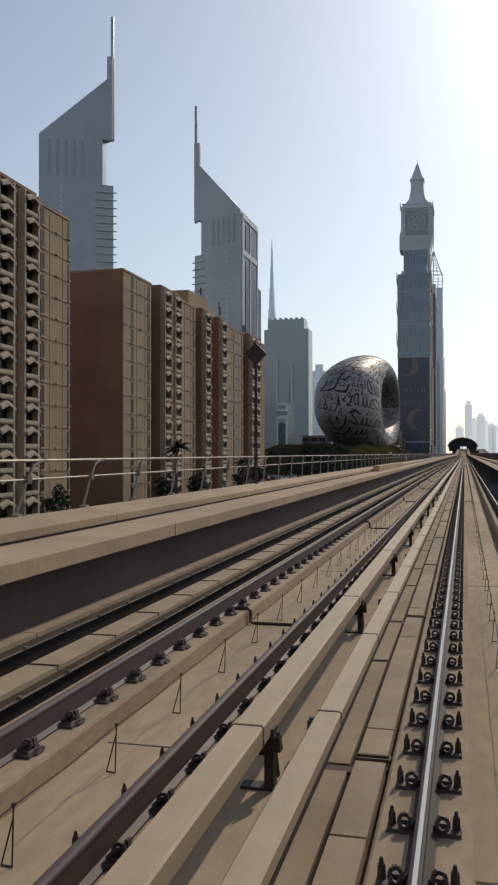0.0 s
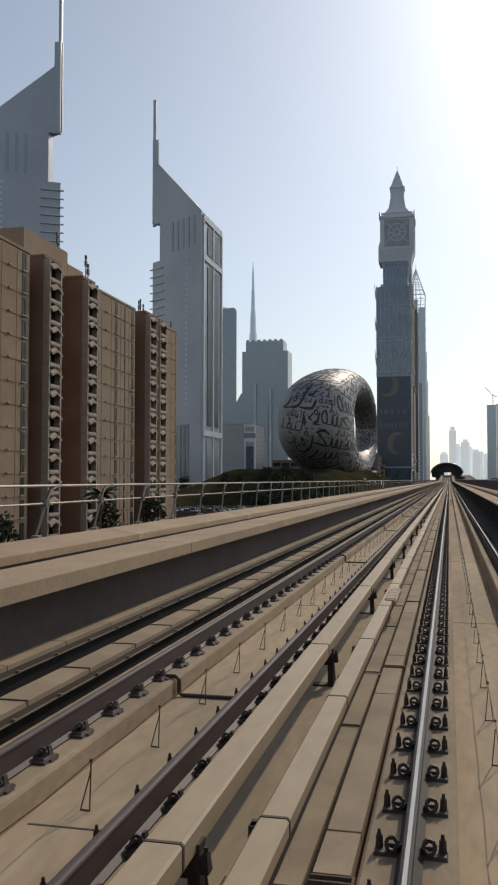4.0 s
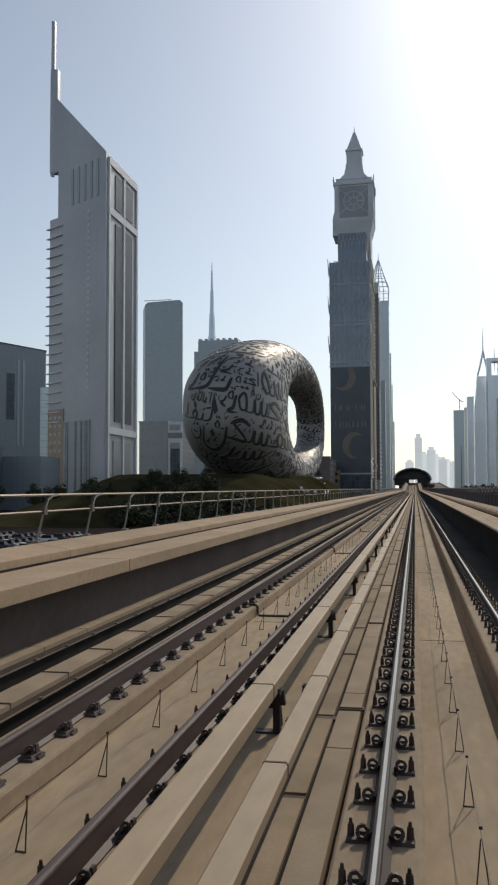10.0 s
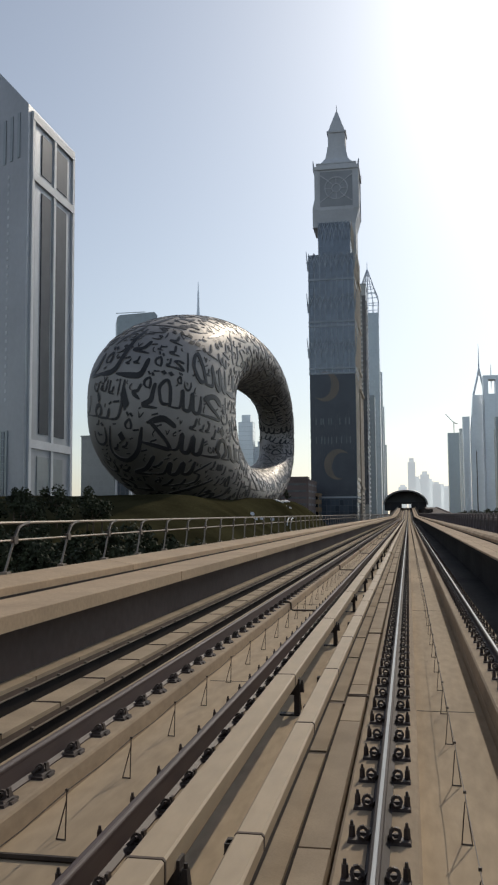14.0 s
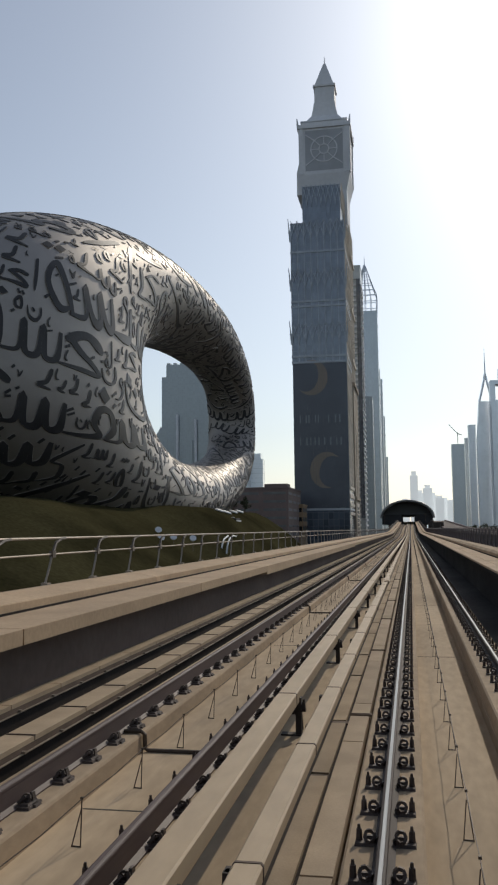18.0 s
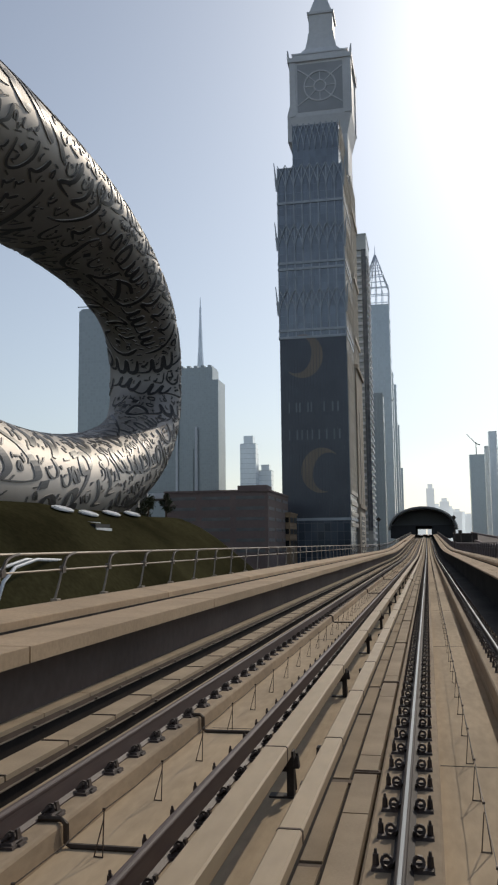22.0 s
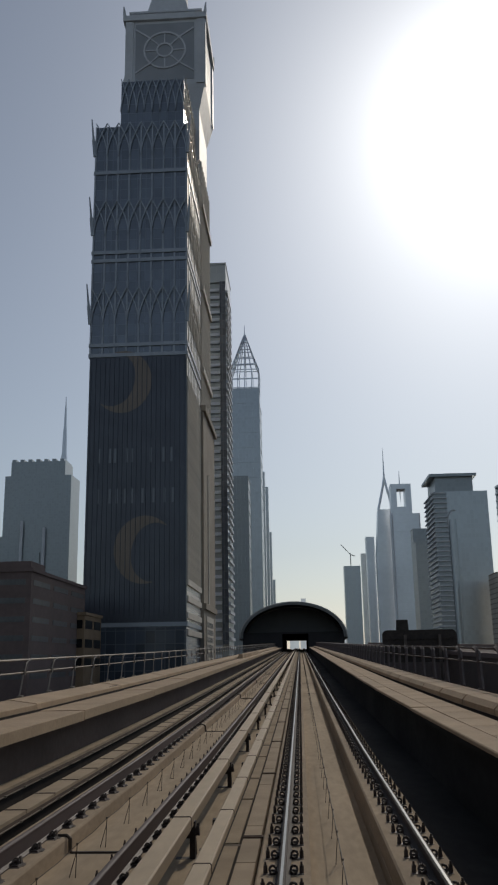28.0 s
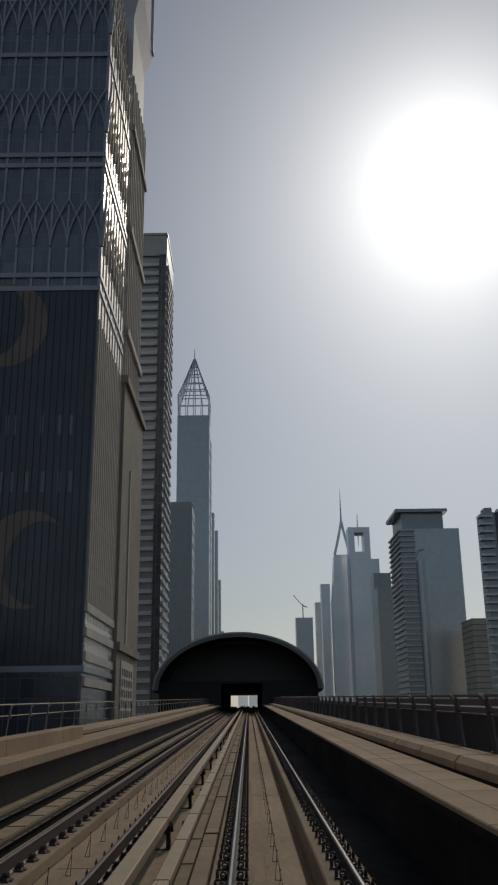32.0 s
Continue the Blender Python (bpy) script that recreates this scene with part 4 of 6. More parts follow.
def apartments(name_label, bays, ztop, back=-90.0):
    """bays: (kind, y0, y1, front x, columns); columns are windows (place, offsets) of tan bays, or middles of balconies."""
    t = thing("apartment_block", name_label, "apartment block", "apartment blocks")
    fl = 3.1
    n = int((ztop + 9) / fl)
    for kind, y0, y1, xf, cols in bays:
        top = ztop + (0.5 if kind == "balcony" else 0.0)
        bm = bmesh.new()
        box(bm, back, xf, y0, y1, -9, top)
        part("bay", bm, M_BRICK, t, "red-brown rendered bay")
        bm = bmesh.new()
        box(bm, back + 1, xf + (0.1 if kind == "brick" else 0.24), y0 - 0.1, y1 + 0.1, top + 0.02, top + 0.42)
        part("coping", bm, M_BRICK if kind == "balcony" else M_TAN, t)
        if kind == "tan":
            bm = bmesh.new()
            box(bm, xf + 0.004, xf + 0.16, y0 + 0.02, y1 - 0.02, -9, ztop - 0.1)
            part("facing", bm, M_TAN, t, "tan rendered facing")
            line = box_mesh(0.0, 0.05, y0 + 0.03, y1 - 0.03, 0.0, 0.1)
            for i in range(n):
                z = ztop - fl * (i + 1)
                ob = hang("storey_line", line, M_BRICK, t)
                ob.location = (xf + 0.16, 0, z + 0.1)
                for y, offs in cols:
                    for o in offs:
                        ob = hang("window", SLOT, M_WIN, t)
                        ob.location = (xf + 0.16, y + o, z)
                    sill = hang("window_sill", SILL, M_HOOD, t)
                    sill.location = (xf + 0.16, y, z)
                    sill.scale.y = 2.0 if len(offs) > 1 else 1.0
            for (ya, _), (yb, _) in zip(cols, cols[1:]):
                bm = bmesh.new()
                box(bm, xf + 0.162, xf + 0.19, (ya + yb) / 2 - 0.05, (ya + yb) / 2 + 0.05, -9, ztop - 0.2)
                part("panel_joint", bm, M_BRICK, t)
        elif kind == "balcony":
            for i in range(n):
                z = ztop + 0.2 - fl * (i + 1)
                for y in cols:
                    b = hang("balcony", HOOD, M_HOOD, t)
                    b.location = (xf + 0.9, y, z)
                    g = hang("balcony_glazing", BALC_GLASS, M_WIN, b)
                    g.location = (0.02, 0, 0)
    return t


apartments("brown apartment block with gabled balcony stacks and a tan bay", [
    ("brick", 50, 73, -60.0, ()), ("balcony", 74.2, 85.6, -57.3, (76.6, 83.2)), ("tan", 86.6, 97.2, -57.7, ((88.4, PAIR), (92.7, ()), (96.6, ONE)))], 36.6)
ab = apartments("long brown apartment block with tan bays and balcony stacks", [
    ("tan", 118.0, 131.8, -57.7, ((122.2, PAIR), (126.3, ()), (130.4, PAIR))), ("brick", 131.8, 136.0, -61.0, ()), ("balcony", 136.0, 147.2, -57.3, (138.3, 144.5)),
    ("tan", 147.2, 159.6, -57.7, ((149.7, PAIR), (153.8, ()), (158.0, PAIR))), ("brick", 159.6, 163.2, -61.0, ()), ("balcony", 163.2, 168.0, -57.3, (165.4,)),
    ("brick", 168.0, 176.6, -61.5, ()), ("balcony", 176.6, 181.5, -57.3, (179.1,)), ("tan", 181.5, 201.6, -57.7, ((183.6, PAIR), (187.6, ()), (192.2, PAIR), (196.4, ONE), (200.3, PAIR))),
    ("brick", 201.6, 206.3, -61.0, ()), ("balcony", 206.3, 217.3, -57.3, (208.7, 214.7)), ("tan", 217.3, 227.2, -57.7, ((220.0, ()), (226.3, ONE)))], 33.6)
for ya, yb, z in ((162.8, 177.6, 38.6), (177.7, 183.6, 36.8)):
    bm = bmesh.new()
    box(bm, -76, -60.2, ya, yb, 34.05, z)
    part("roof_house", bm, M_TAN, ab, "tan roof house")
for x, y, z, w in ((-61.6, 176.9, 41.8, 0.5), (-57.9, 179.6, 38.6, 0.3), (-57.9, 180.5, 37.4, 0.35), (-59.0, 207.5, 36.8, 0.25), (-59.0, 208.4, 37.3, 0.2), (-59.0, 210.0, 36.6, 0.25), (-58.5, 226, 36.0, 0.2)):
    bm = bmesh.new()
    tube(bm, (x, y, 33.8), (x, y, z), 0.09, 6)
    box(bm, x - 0.12, x + 0.12, y - w, y + w, z - 1.9, z - 0.9)
    box(bm, x - 0.12, x + 0.12, y - w * 0.8, y + w * 0.8, z - 0.7, z - 0.1)
    part("roof_antenna", bm, M_BLACK, ab, "dark aerial on the roof")


# twin triangular towers with slanting tops
def slant_tower(label, A, B, C, z_tip, z_sh, z_notch, z_step):
    """A: the corner with the spire; B: the other corner of the front; C: the back corner."""
    t = thing("triangular_tower", label, "skyscraper", "twin towers")
    A, B, C = Vector(A), Vector(B), Vector(C)

    def lerp(p, q, f):
        return (p[0] + (q[0] - p[0]) * f, p[1] + (q[1] - p[1]) * f)
    ctr = (A + B + C) / 3
    bm = bmesh.new()
    prism(bm, [tuple(A), tuple(B), tuple(C)], -9, z_step)
    part("lower_shaft", bm, M_EMIR, t)
    # recess between the step and the overhanging head
    cut = 0.15
    top_a = z_sh + (z_tip - z_sh) * 0.54
    za = top_a + (z_sh - top_a) * cut
    bm = bmesh.new()
    prism(bm, [lerp(A, B, cut), tuple(B), tuple(C), lerp(A, C, cut)], z_step + 0.01, 0, top=[za, z_sh, z_sh, za])
    part("upper_shaft", bm, M_EMIR, t)
    bm = bmesh.new()
    prism(bm, [tuple(A), lerp(A, B, cut), lerp(A, C, cut)], z_notch, 0, top=[top_a, za, za])
    part("slanting_head", bm, M_EMIR, t, "overhanging tip of the slanting head")
    bm = bmesh.new()
    o = -1 if A.x < B.x else 1
    p = (A.x - o * 2.4, A.y + 0.5)
    prism(bm, [(p[0] - 2.4, p[1] - 2), (p[0] + 2.4, p[1] - 2), (p[0] + 2.4, p[1] + 2), (p[0] - 2.4, p[1] + 2)], z_notch + 1, top_a + (z_tip - top_a) * 0.30)
    p = (A.x - o * 1.1, A.y + 0.5)
    prism(bm, [(p[0] - 1.1, p[1] - 1), (p[0] + 1.1, p[1] - 1), (p[0] + 1.1, p[1] + 1), (p[0] - 1.1, p[1] + 1)], z_sh, z_tip)
    part("spire", bm, M_EMIR, t)
    # front: slits in the head, floor fins at the outer edge below the step
    d = (B - A)
    nrm = Vector((d.y, -d.x)).normalized()
    if nrm.dot(ctr - A) > 0:
        nrm = -nrm
    ang = math.atan2(d.y, d.x)
    for i in range(5):
        f = 0.42 + 0.11 * i
        p = A + d * f + nrm * 0.02
        bm = bmesh.new()
        box(bm, -1.1, 1.1, -0.3, 0.3, z_step + 4, z_notch - 3)
        ob = part("slit_window", bm, M_FAR2, t)
        ob.matrix_local = Matrix.Translation((p.x, p.y, 0)) @ Matrix.Rotation(ang, 4, 'Z')
    ln = d.length
    me = box_mesh(-ln * 0.14, ln * 0.14, -0.9, 0.9, 0, 0.55)
    for i in range(int((z_step - 40) / 6.0)):
        p = A + d * 0.10 + nrm * 0.3
        ob = hang("floor_fin", me, M_WHITE, t)
        ob.matrix_local = Matrix.Translation((p.x, p.y, z_step - 6 - 6 * i)) @ Matrix.Rotation(ang, 4, 'Z')
    me = box_mesh(-0.8, 0.8, -0.15, 0.1, 0, 1.7)
    for i in range(int((z_step - 56) / 4.0)):
        p = A + d * 0.71 + nrm * 0.02
        ob = hang("small_window", me, M_WHITE, t)
        ob.matrix_local = Matrix.Translation((p.x, p.y, z_step - 4 - 4 * i)) @ Matrix.Rotation(ang, 4, 'Z')
    # glazed recess and a pale window column at the foot of the front
    for f0, f1, zz, m, nm in ((0.30, 0.76, 42, M_FAR2, "foot_glazing"), (0.005, 0.295, 50, M_HOOD, "foot_column")):
        p = A + d * ((f0 + f1) / 2) + nrm * 0.1
        bm = bmesh.new()
        box(bm, -ln * (f1 - f0) / 2, ln * (f1 - f0) / 2, -0.5, 0.5, -9, zz)
        foot = part(nm, bm, m, t)
        foot.matrix_local = Matrix.Translation((p.x, p.y, 0)) @ Matrix.Rotation(ang, 4, 'Z')
    me = box_mesh(-1.5, 1.5, -0.75, 0.75, 0, 1.8)
    for i in range(9):
        for k in (-1, 0, 1):
            ob = hang("foot_window", me, M_EMIR, foot)
            ob.location = (k * ln * 0.085, 0, 44 - 5 * i)
    for f, w in ((0.36, 0.05), (0.52, 0.03), (0.62, 0.025), (0.70, 0.05)):
        p = A + d * f + nrm * 0.45
        bm = bmesh.new()
        box(bm, -ln * w / 2, ln * w / 2, -0.4, 0.4, -9, 41.5)
        ob = part("foot_slot", bm, M_YBLUE, t, "dark upright glass strip")
        ob.matrix_local = Matrix.Translation((p.x, p.y, 0)) @ Matrix.Rotation(ang, 4, 'Z')
    # side B-C: white frame round dark glass
    e = (C - B)
    n2 = Vector((e.y, -e.x)).normalized()
    if n2.dot(ctr - B) > 0:
        n2 = -n2
    an2 = math.atan2(e.y, e.x)
    le = e.length
    for f, w, za, zb, m, nm in ((0.36, 0.30, z_sh - 29, z_sh - 9, M_SLOT, "glass_bay"), (0.68, 0.38, z_sh - 29, z_sh - 9, M_SLOT, "glass_bay"), (0.36, 0.28, 41, z_sh - 38, M_SLOT, "glass_bay"), (0.66, 0.40, 41, z_sh - 38, M_SLOT, "glass_bay"), (0.5, 0.8, 3, 30, M_FAR2, "louvre_bay")):
        p = B + e * f + n2 * 0.05
        bm = bmesh.new()
        box(bm, -le * w * 0.33, le * w * 0.33, -0.4, 0.4, za, zb)
        ob = part(nm, bm, m, t)
        ob.matrix_local = Matrix.Translation((p.x, p.y, 0)) @ Matrix.Rotation(an2, 4, 'Z')
    for f in (0.08, 0.52, 0.94):
        p = B + e * f + n2 * 0.35
        bm = bmesh.new()
        box(bm, -1.3, 1.3, -0.6, 0.6, -9, z_sh - 4)
        ob = part("white_pier", bm, M_WHITE, t, "pale vertical pier")
        ob.matrix_local = Matrix.Translation((p.x, p.y, 0)) @ Matrix.Rotation(an2, 4, 'Z')
    for z in (z_sh - 33, z_sh - 4, 35.5):
        p = B + e * 0.5 + n2 * 0.5
        bm = bmesh.new()
        box(bm, -le * 0.44, le * 0.44, -0.6, 0.6, z - 2, z + 2)
        ob = part("white_beam", bm, M_WHITE, t)
        ob.matrix_local = Matrix.Translation((p.x, p.y, 0)) @ Matrix.Rotation(an2, 4, 'Z')
    return t


slant_tower("grey triangular skyscraper with a slanting top and thin spire", (-220.5, 676), (-172.5, 644), (-172, 701), 295, 196, 197, 168)
slant_tower("taller grey triangular skyscraper with a slanting top and spire", (-264.5, 606), (-313, 577), (-316, 634), 342, 245, 245, 210)


# torus-shaped museum covered in calligraphy-like glazing, on a grass mound
def ring_point(th, ph, lift=0.0):
    """th runs round the ring (0: far end, pi/2: top, pi: near end), ph round the tube (0: towards the track)."""
    c, s = math.cos(th), math.sin(th)
    co, so = math.copysign(abs(c) ** 0.913, c), math.copysign(abs(s) ** 0.702, s)
    oy, oz = 562.7 + 74.2 * co, 33.0 + (33.95 * so * (1 + 0.103 * c) if s > 0 else 32.7 * so)
    iy, iz = 594.3 + 37.3 * c, 34.9 + 15.0 * s
    my, mz, ay, az = (oy + iy) / 2, (oz + iz) / 2, (oy - iy) / 2, (oz - iz) / 2
    a = math.hypot(ay, az)
    uy, uz = (ay / a, az / a) if a else (0, 0)
    k = (1 - c) / 2
    b = 7.3 + 13.2 * k ** 1.3
    x = -47.0 - 4.0 * k - b
    cp, sp = math.cos(ph), math.sin(ph)
    return Vector((x + (b + lift) * cp, my + uy * (a + lift) * sp, mz + uz * (a + lift) * sp))


def museum():
    t = thing("torus_museum", "silver steel torus-shaped museum covered in dark flowing script", "museum")
    bm = bmesh.new()
    n, k = 128, 56
    g = [[bm.verts.new(ring_point(2 * math.pi * i / n, 2 * math.pi * j / k)) for j in range(k)] for i in range(n)]
    for i in range(n):
        for j in range(k):
            bm.faces.new((g[i][j], g[(i + 1) % n][j], g[(i + 1) % n][(j + 1) % k], g[i][(j + 1) % k]))
    bmesh.ops.recalc_face_normals(bm, faces=bm.faces)
    part("steel_skin", bm, M_STEEL, t, "brushed stainless steel skin", smooth=True)
    # pen strokes of flowing letters, one unit tall, written from right to left: (advance, strokes)
    medial = {
        "stem": (0.30, [[(0.0, 1.02), (0.03, 0.5), (0.0, -0.02)]]),
        "lam": (0.42, [[(0.0, 1.05), (0.0, 0.4), (-0.06, 0.08), (-0.25, 0.0), (-0.44, 0.0)]]),
        "teeth": (0.74, [[(0.0, 0.28), (-0.03, 0.03), (-0.17, 0.02), (-0.22, 0.26), (-0.27, 0.02), (-0.41, 0.02), (-0.46, 0.26), (-0.51, 0.02), (-0.76, 0.0)]]),
        "boat": (0.46, [[(0.0, 0.32), (-0.03, 0.05), (-0.2, 0.0), (-0.48, 0.0)], [(-0.2, -0.2), (-0.27, -0.27)]]),
        "eye": (0.54, [[(0.0, 0.0), (0.13, 0.14), (0.08, 0.31), (-0.08, 0.32), (-0.16, 0.17), (-0.08, 0.04), (-0.3, 0.0), (-0.56, 0.0)], [(-0.02, 0.5), (-0.09, 0.43)]]),
        "angle": (0.52, [[(0.12, 0.33), (-0.15, 0.38), (-0.45, 0.27)], [(-0.42, 0.31), (-0.05, 0.14), (0.08, 0.0), (-0.2, 0.0), (-0.54, 0.0)]]),
        "slant": (0.42, [[(0.36, 1.0), (-0.05, 0.76), (-0.2, 0.6), (0.08, 0.42), (0.1, 0.08), (-0.1, 0.0), (-0.44, 0.0)]]),
    }
    final = {
        "bowl": (0.78, [[(0.0, 0.2), (0.02, -0.12), (-0.14, -0.34), (-0.38, -0.38), (-0.6, -0.26), (-0.68, 0.06)], [(-0.34, 0.02), (-0.41, -0.05)]]),
        "tail": (0.52, [[(0.05, 0.0), (0.12, 0.16), (-0.01, 0.27), (-0.12, 0.13), (0.0, 0.0), (0.08, -0.12), (-0.02, -0.34), (-0.25, -0.48), (-0.48, -0.48)]]),
        "sweep": (0.95, [[(0.0, 0.12), (-0.1, -0.02), (0.04, -0.18), (0.0, -0.36), (-0.35, -0.44), (-0.8, -0.38), (-1.1, -0.16)]]),
        "knot": (0.36, [[(0.02, 0.0), (0.0, 0.22), (-0.1, 0.4), (-0.24, 0.2), (-0.16, 0.02), (0.02, 0.04)], [(-0.02, 0.62), (-0.08, 0.56)], [(-0.18, 0.62), (-0.24, 0.56)]]),
        "bend": (0.40, [[(-0.06, 0.4), (-0.12, 0.12), (-0.3, 0.0), (0.02, -0.02)]]),
    }
    marks = ([[(0.32, 0.4), (0.12, -0.2), (0.0, -0.32), (-0.1, 0.02), (-0.34, 0.34)]], [[(0.1, 0.42), (-0.02, 0.0), (0.06, -0.3), (0.3, -0.34)]], [[(-0.2, -0.2), (0.2, 0.2)]], [[(0.4, 0.16), (-0.4, -0.16)]])
    rg = random.Random(11)

    def word(lengths):
        """Strokes of one connected word, about its middle, and its length."""
        x, out = 0.0, []
        for _ in range(rg.choice((0, 0, 1, 1))):
            out += [[(px + x, py) for px, py in q] for q in medial["stem"][1]]
            x -= 0.3
        for k in [rg.choice(("lam", "teeth", "boat", "eye", "angle", "slant", "lam", "teeth")) for _ in range(rg.choice(lengths))]:
            adv, strokes = medial[k]
            out += [[(px + x, py) for px, py in q] for q in strokes]
            x -= adv
        adv, strokes = final[rg.choice(("bowl", "tail", "sweep", "knot", "bend", "bowl"))]
        out += [[(px + x, py) for px, py in q] for q in strokes]
        x -= adv
        return [[(px - x / 2, py - 0.3) for px, py in q] for q in out]

    def smooth_line(pts, n):
        fine = []
        m = len(pts)
        for i in range(m - 1):
            p0, p1, p2, p3 = pts[max(i - 1, 0)], pts[i], pts[i + 1], pts[min(i + 2, m - 1)]
            for s in range(n):
                u = s / n
                fine.append(tuple(0.5 * (2 * p1[d] + (p2[d] - p0[d]) * u + (2 * p0[d] - 5 * p1[d] + 4 * p2[d] - p3[d]) * u * u + (3 * p1[d] - p0[d] - 3 * p2[d] + p3[d]) * u ** 3) for d in (0, 1)))
        fine.append(pts[-1])
        return fine

    def spread(th, ph):
        """Metres per radian round the ring and round the tube at a place on the skin."""
        p0 = ring_point(th, ph)
        return (ring_point(th + 0.01, ph) - p0).length * 100, (ring_point(th, ph + 0.01) - p0).length * 100

    def on_skin(th, ph, sp, a, b, lift):
        """The place a metres along the ring and b metres round the tube from (th, ph)."""
        q = ph + b / sp
        st = max(6.0, (ring_point(th + 0.01, q) - ring_point(th, q)).length * 100)
        return ring_point(th + a / st, q, lift)

    def upright(th, ph):
        """Rightward and upward ways on the skin, as seen from outside, in metres along the ring and round the tube."""
        p = ring_point(th, ph)
        et, ep = (ring_point(th + 0.01, ph) - p).normalized(), (ring_point(th, ph + 0.01) - p).normalized()
        n = (ring_point(th, ph, 1.0) - p).normalized()
        z = Vector((0.25, 0, 1)) if n.z < 0.8 else Vector((-1, 0, 0.3))
        up = (z - n * z.dot(n)).normalized()
        right = up.cross(n)
        g = et.dot(ep)                      # the two ways along the skin are not square to one another everywhere

        def parts_of(v):
            a, b = v.dot(et), v.dot(ep)
            return (a - g * b) / (1 - g * g), (b - g * a) / (1 - g * g)
        return parts_of(right), parts_of(up)

    def stroke(th, ph, line, wid, lift):
        sp = max(4.0, spread(th, ph)[1])
        bm = bmesh.new()
        m = len(line)
        prev = None
        for i, (a, b) in enumerate(line):
            q, r = line[min(i + 1, m - 1)], line[max(i - 1, 0)]
            dx, dy = q[0] - r[0], q[1] - r[1]
            ln = math.hypot(dx, dy) or 1
            f = i / (m - 1)
            w = wid * (min(1.0, 0.5 + 5 * f, 0.3 + 2.6 * (1 - f)) if m > 5 else 1.0) * (0.8 + 0.3 * abs(dx * 0.55 + dy * 0.83) / ln)
            nx, ny = -dy / ln * w / 2, dx / ln * w / 2
            e = [bm.verts.new(on_skin(th, ph, sp, a + k * nx, b + k * ny, l)) for k, l in ((-1.16, -0.1), (-1, lift), (1, lift), (1.16, -0.1))]
            if prev:
                for c in range(3):
                    bm.faces.new((prev[c], prev[c + 1], e[c + 1], e[c])).material_index = c % 2 == 0
            prev = e
        bmesh.ops.recalc_face_normals(bm, faces=bm.faces)
        return bm

    # letters fill the skin from large to small and never touch one another
    cells = {}

    def is_free(pts, r):
        for p in pts:
            k = (int(p.x // 4), int(p.y // 4), int(p.z // 4))
            for dx in (-1, 0, 1):
                for dy in (-1, 0, 1):
                    for dz in (-1, 0, 1):
                        for o, ro in cells.get((k[0] + dx, k[1] + dy, k[2] + dz), ()):
                            if (o - p).length_squared < (r + ro) ** 2:
                                return False
        return True

    spots = []
    for share, tries, wk in ((0.50, 9000, 0.074), (0.42, 16000, 0.078), (0.33, 26000, 0.082), (0.25, 30000, 0.09), (0.19, 30000, 0.098), (0.145, 26000, 0.108), (0.11, 18000, 0.116), (0.06, 4500, 0.14), (0.035, 1800, 0.2)):
        for n_try in range(tries):
            th, ph = rg.uniform(0.0, 2 * math.pi), rg.uniform(-2.1, 2.1)
            p = ring_point(th, ph)
            wide = min(34.0, max(19.0, (p - ring_point(th, ph + math.pi)).length))
            size = wide * share * rg.uniform(0.9, 1.1)
            wid = size * wk
            if not is_free([p], wid * 1.4):
                continue
            (ra, rb), (ua, ub) = upright(th, ph)
            sp = max(4.0, spread(th, ph)[1])
            lean = rg.uniform(-0.18, 0.18)
            src = word((2, 3, 3, 4) if share > 0.2 and n_try < tries * 0.7 else (0, 0, 1, 1, 2)) if share > 0.1 else rg.choice(marks)
            lines, ok = [], True
            for ln in src:
                fine = smooth_line(ln, 6) if len(ln) > 2 else [tuple(ln[0][d] + (ln[1][d] - ln[0][d]) * k / 3 for d in (0, 1)) for k in range(4)]
                fine = [(x + lean * y, y - lean * x) for x, y in fine]
                lines.append([((x * ra + y * ua) * size, (x * rb + y * ub) * size) for x, y in fine])
                if not is_free([on_skin(th, ph, sp, a, b, 0.0) for a, b in lines[-1][::2]], wid * 0.62):
                    ok = False
                    break
            if ok:
                for ln in lines:
                    for a, b in ln[::2]:
                        q = on_skin(th, ph, sp, a, b, 0.0)
                        cells.setdefault((int(q.x // 4), int(q.y // 4), int(q.z // 4)), []).append((q, wid * 0.62))
                spots += [(th, ph, ln, wid * (1.0 if len(ln) > 4 else 1.5), 0.14 + 0.012 * (k % 5)) for k, ln in enumerate(lines)]
    # those on the side towards the track stand singly, the others are joined
    front = [s for s in spots if math.cos(s[1]) > 0.05 and s[3] > 0.75]
    single = front[:290]
    for s in single:
        part("script_glazing", stroke(*s), M_SCRIPT, t).data.materials.append(M_STEEL)
    acc_v, acc_f, acc_m = [], [], []
    for s in spots:
        if s in single:
            continue
        b = stroke(*s)
        b.verts.index_update()
        base = len(acc_v)
        acc_v += [tuple(v.co) for v in b.verts]
        acc_f += [tuple(base + v.index for v in f.verts) for f in b.faces]
        acc_m += [f.material_index for f in b.faces]
        b.free()
    me = bpy.data.meshes.new("script")
    me.from_pydata(acc_v, [], acc_f)
    tagged(hang("script_field", me, M_SCRIPT, t, "dark flowing script windows"), kind="stuff")
    me.materials.append(M_STEEL)
    me.polygons.foreach_set("material_index", acc_m)


museum()


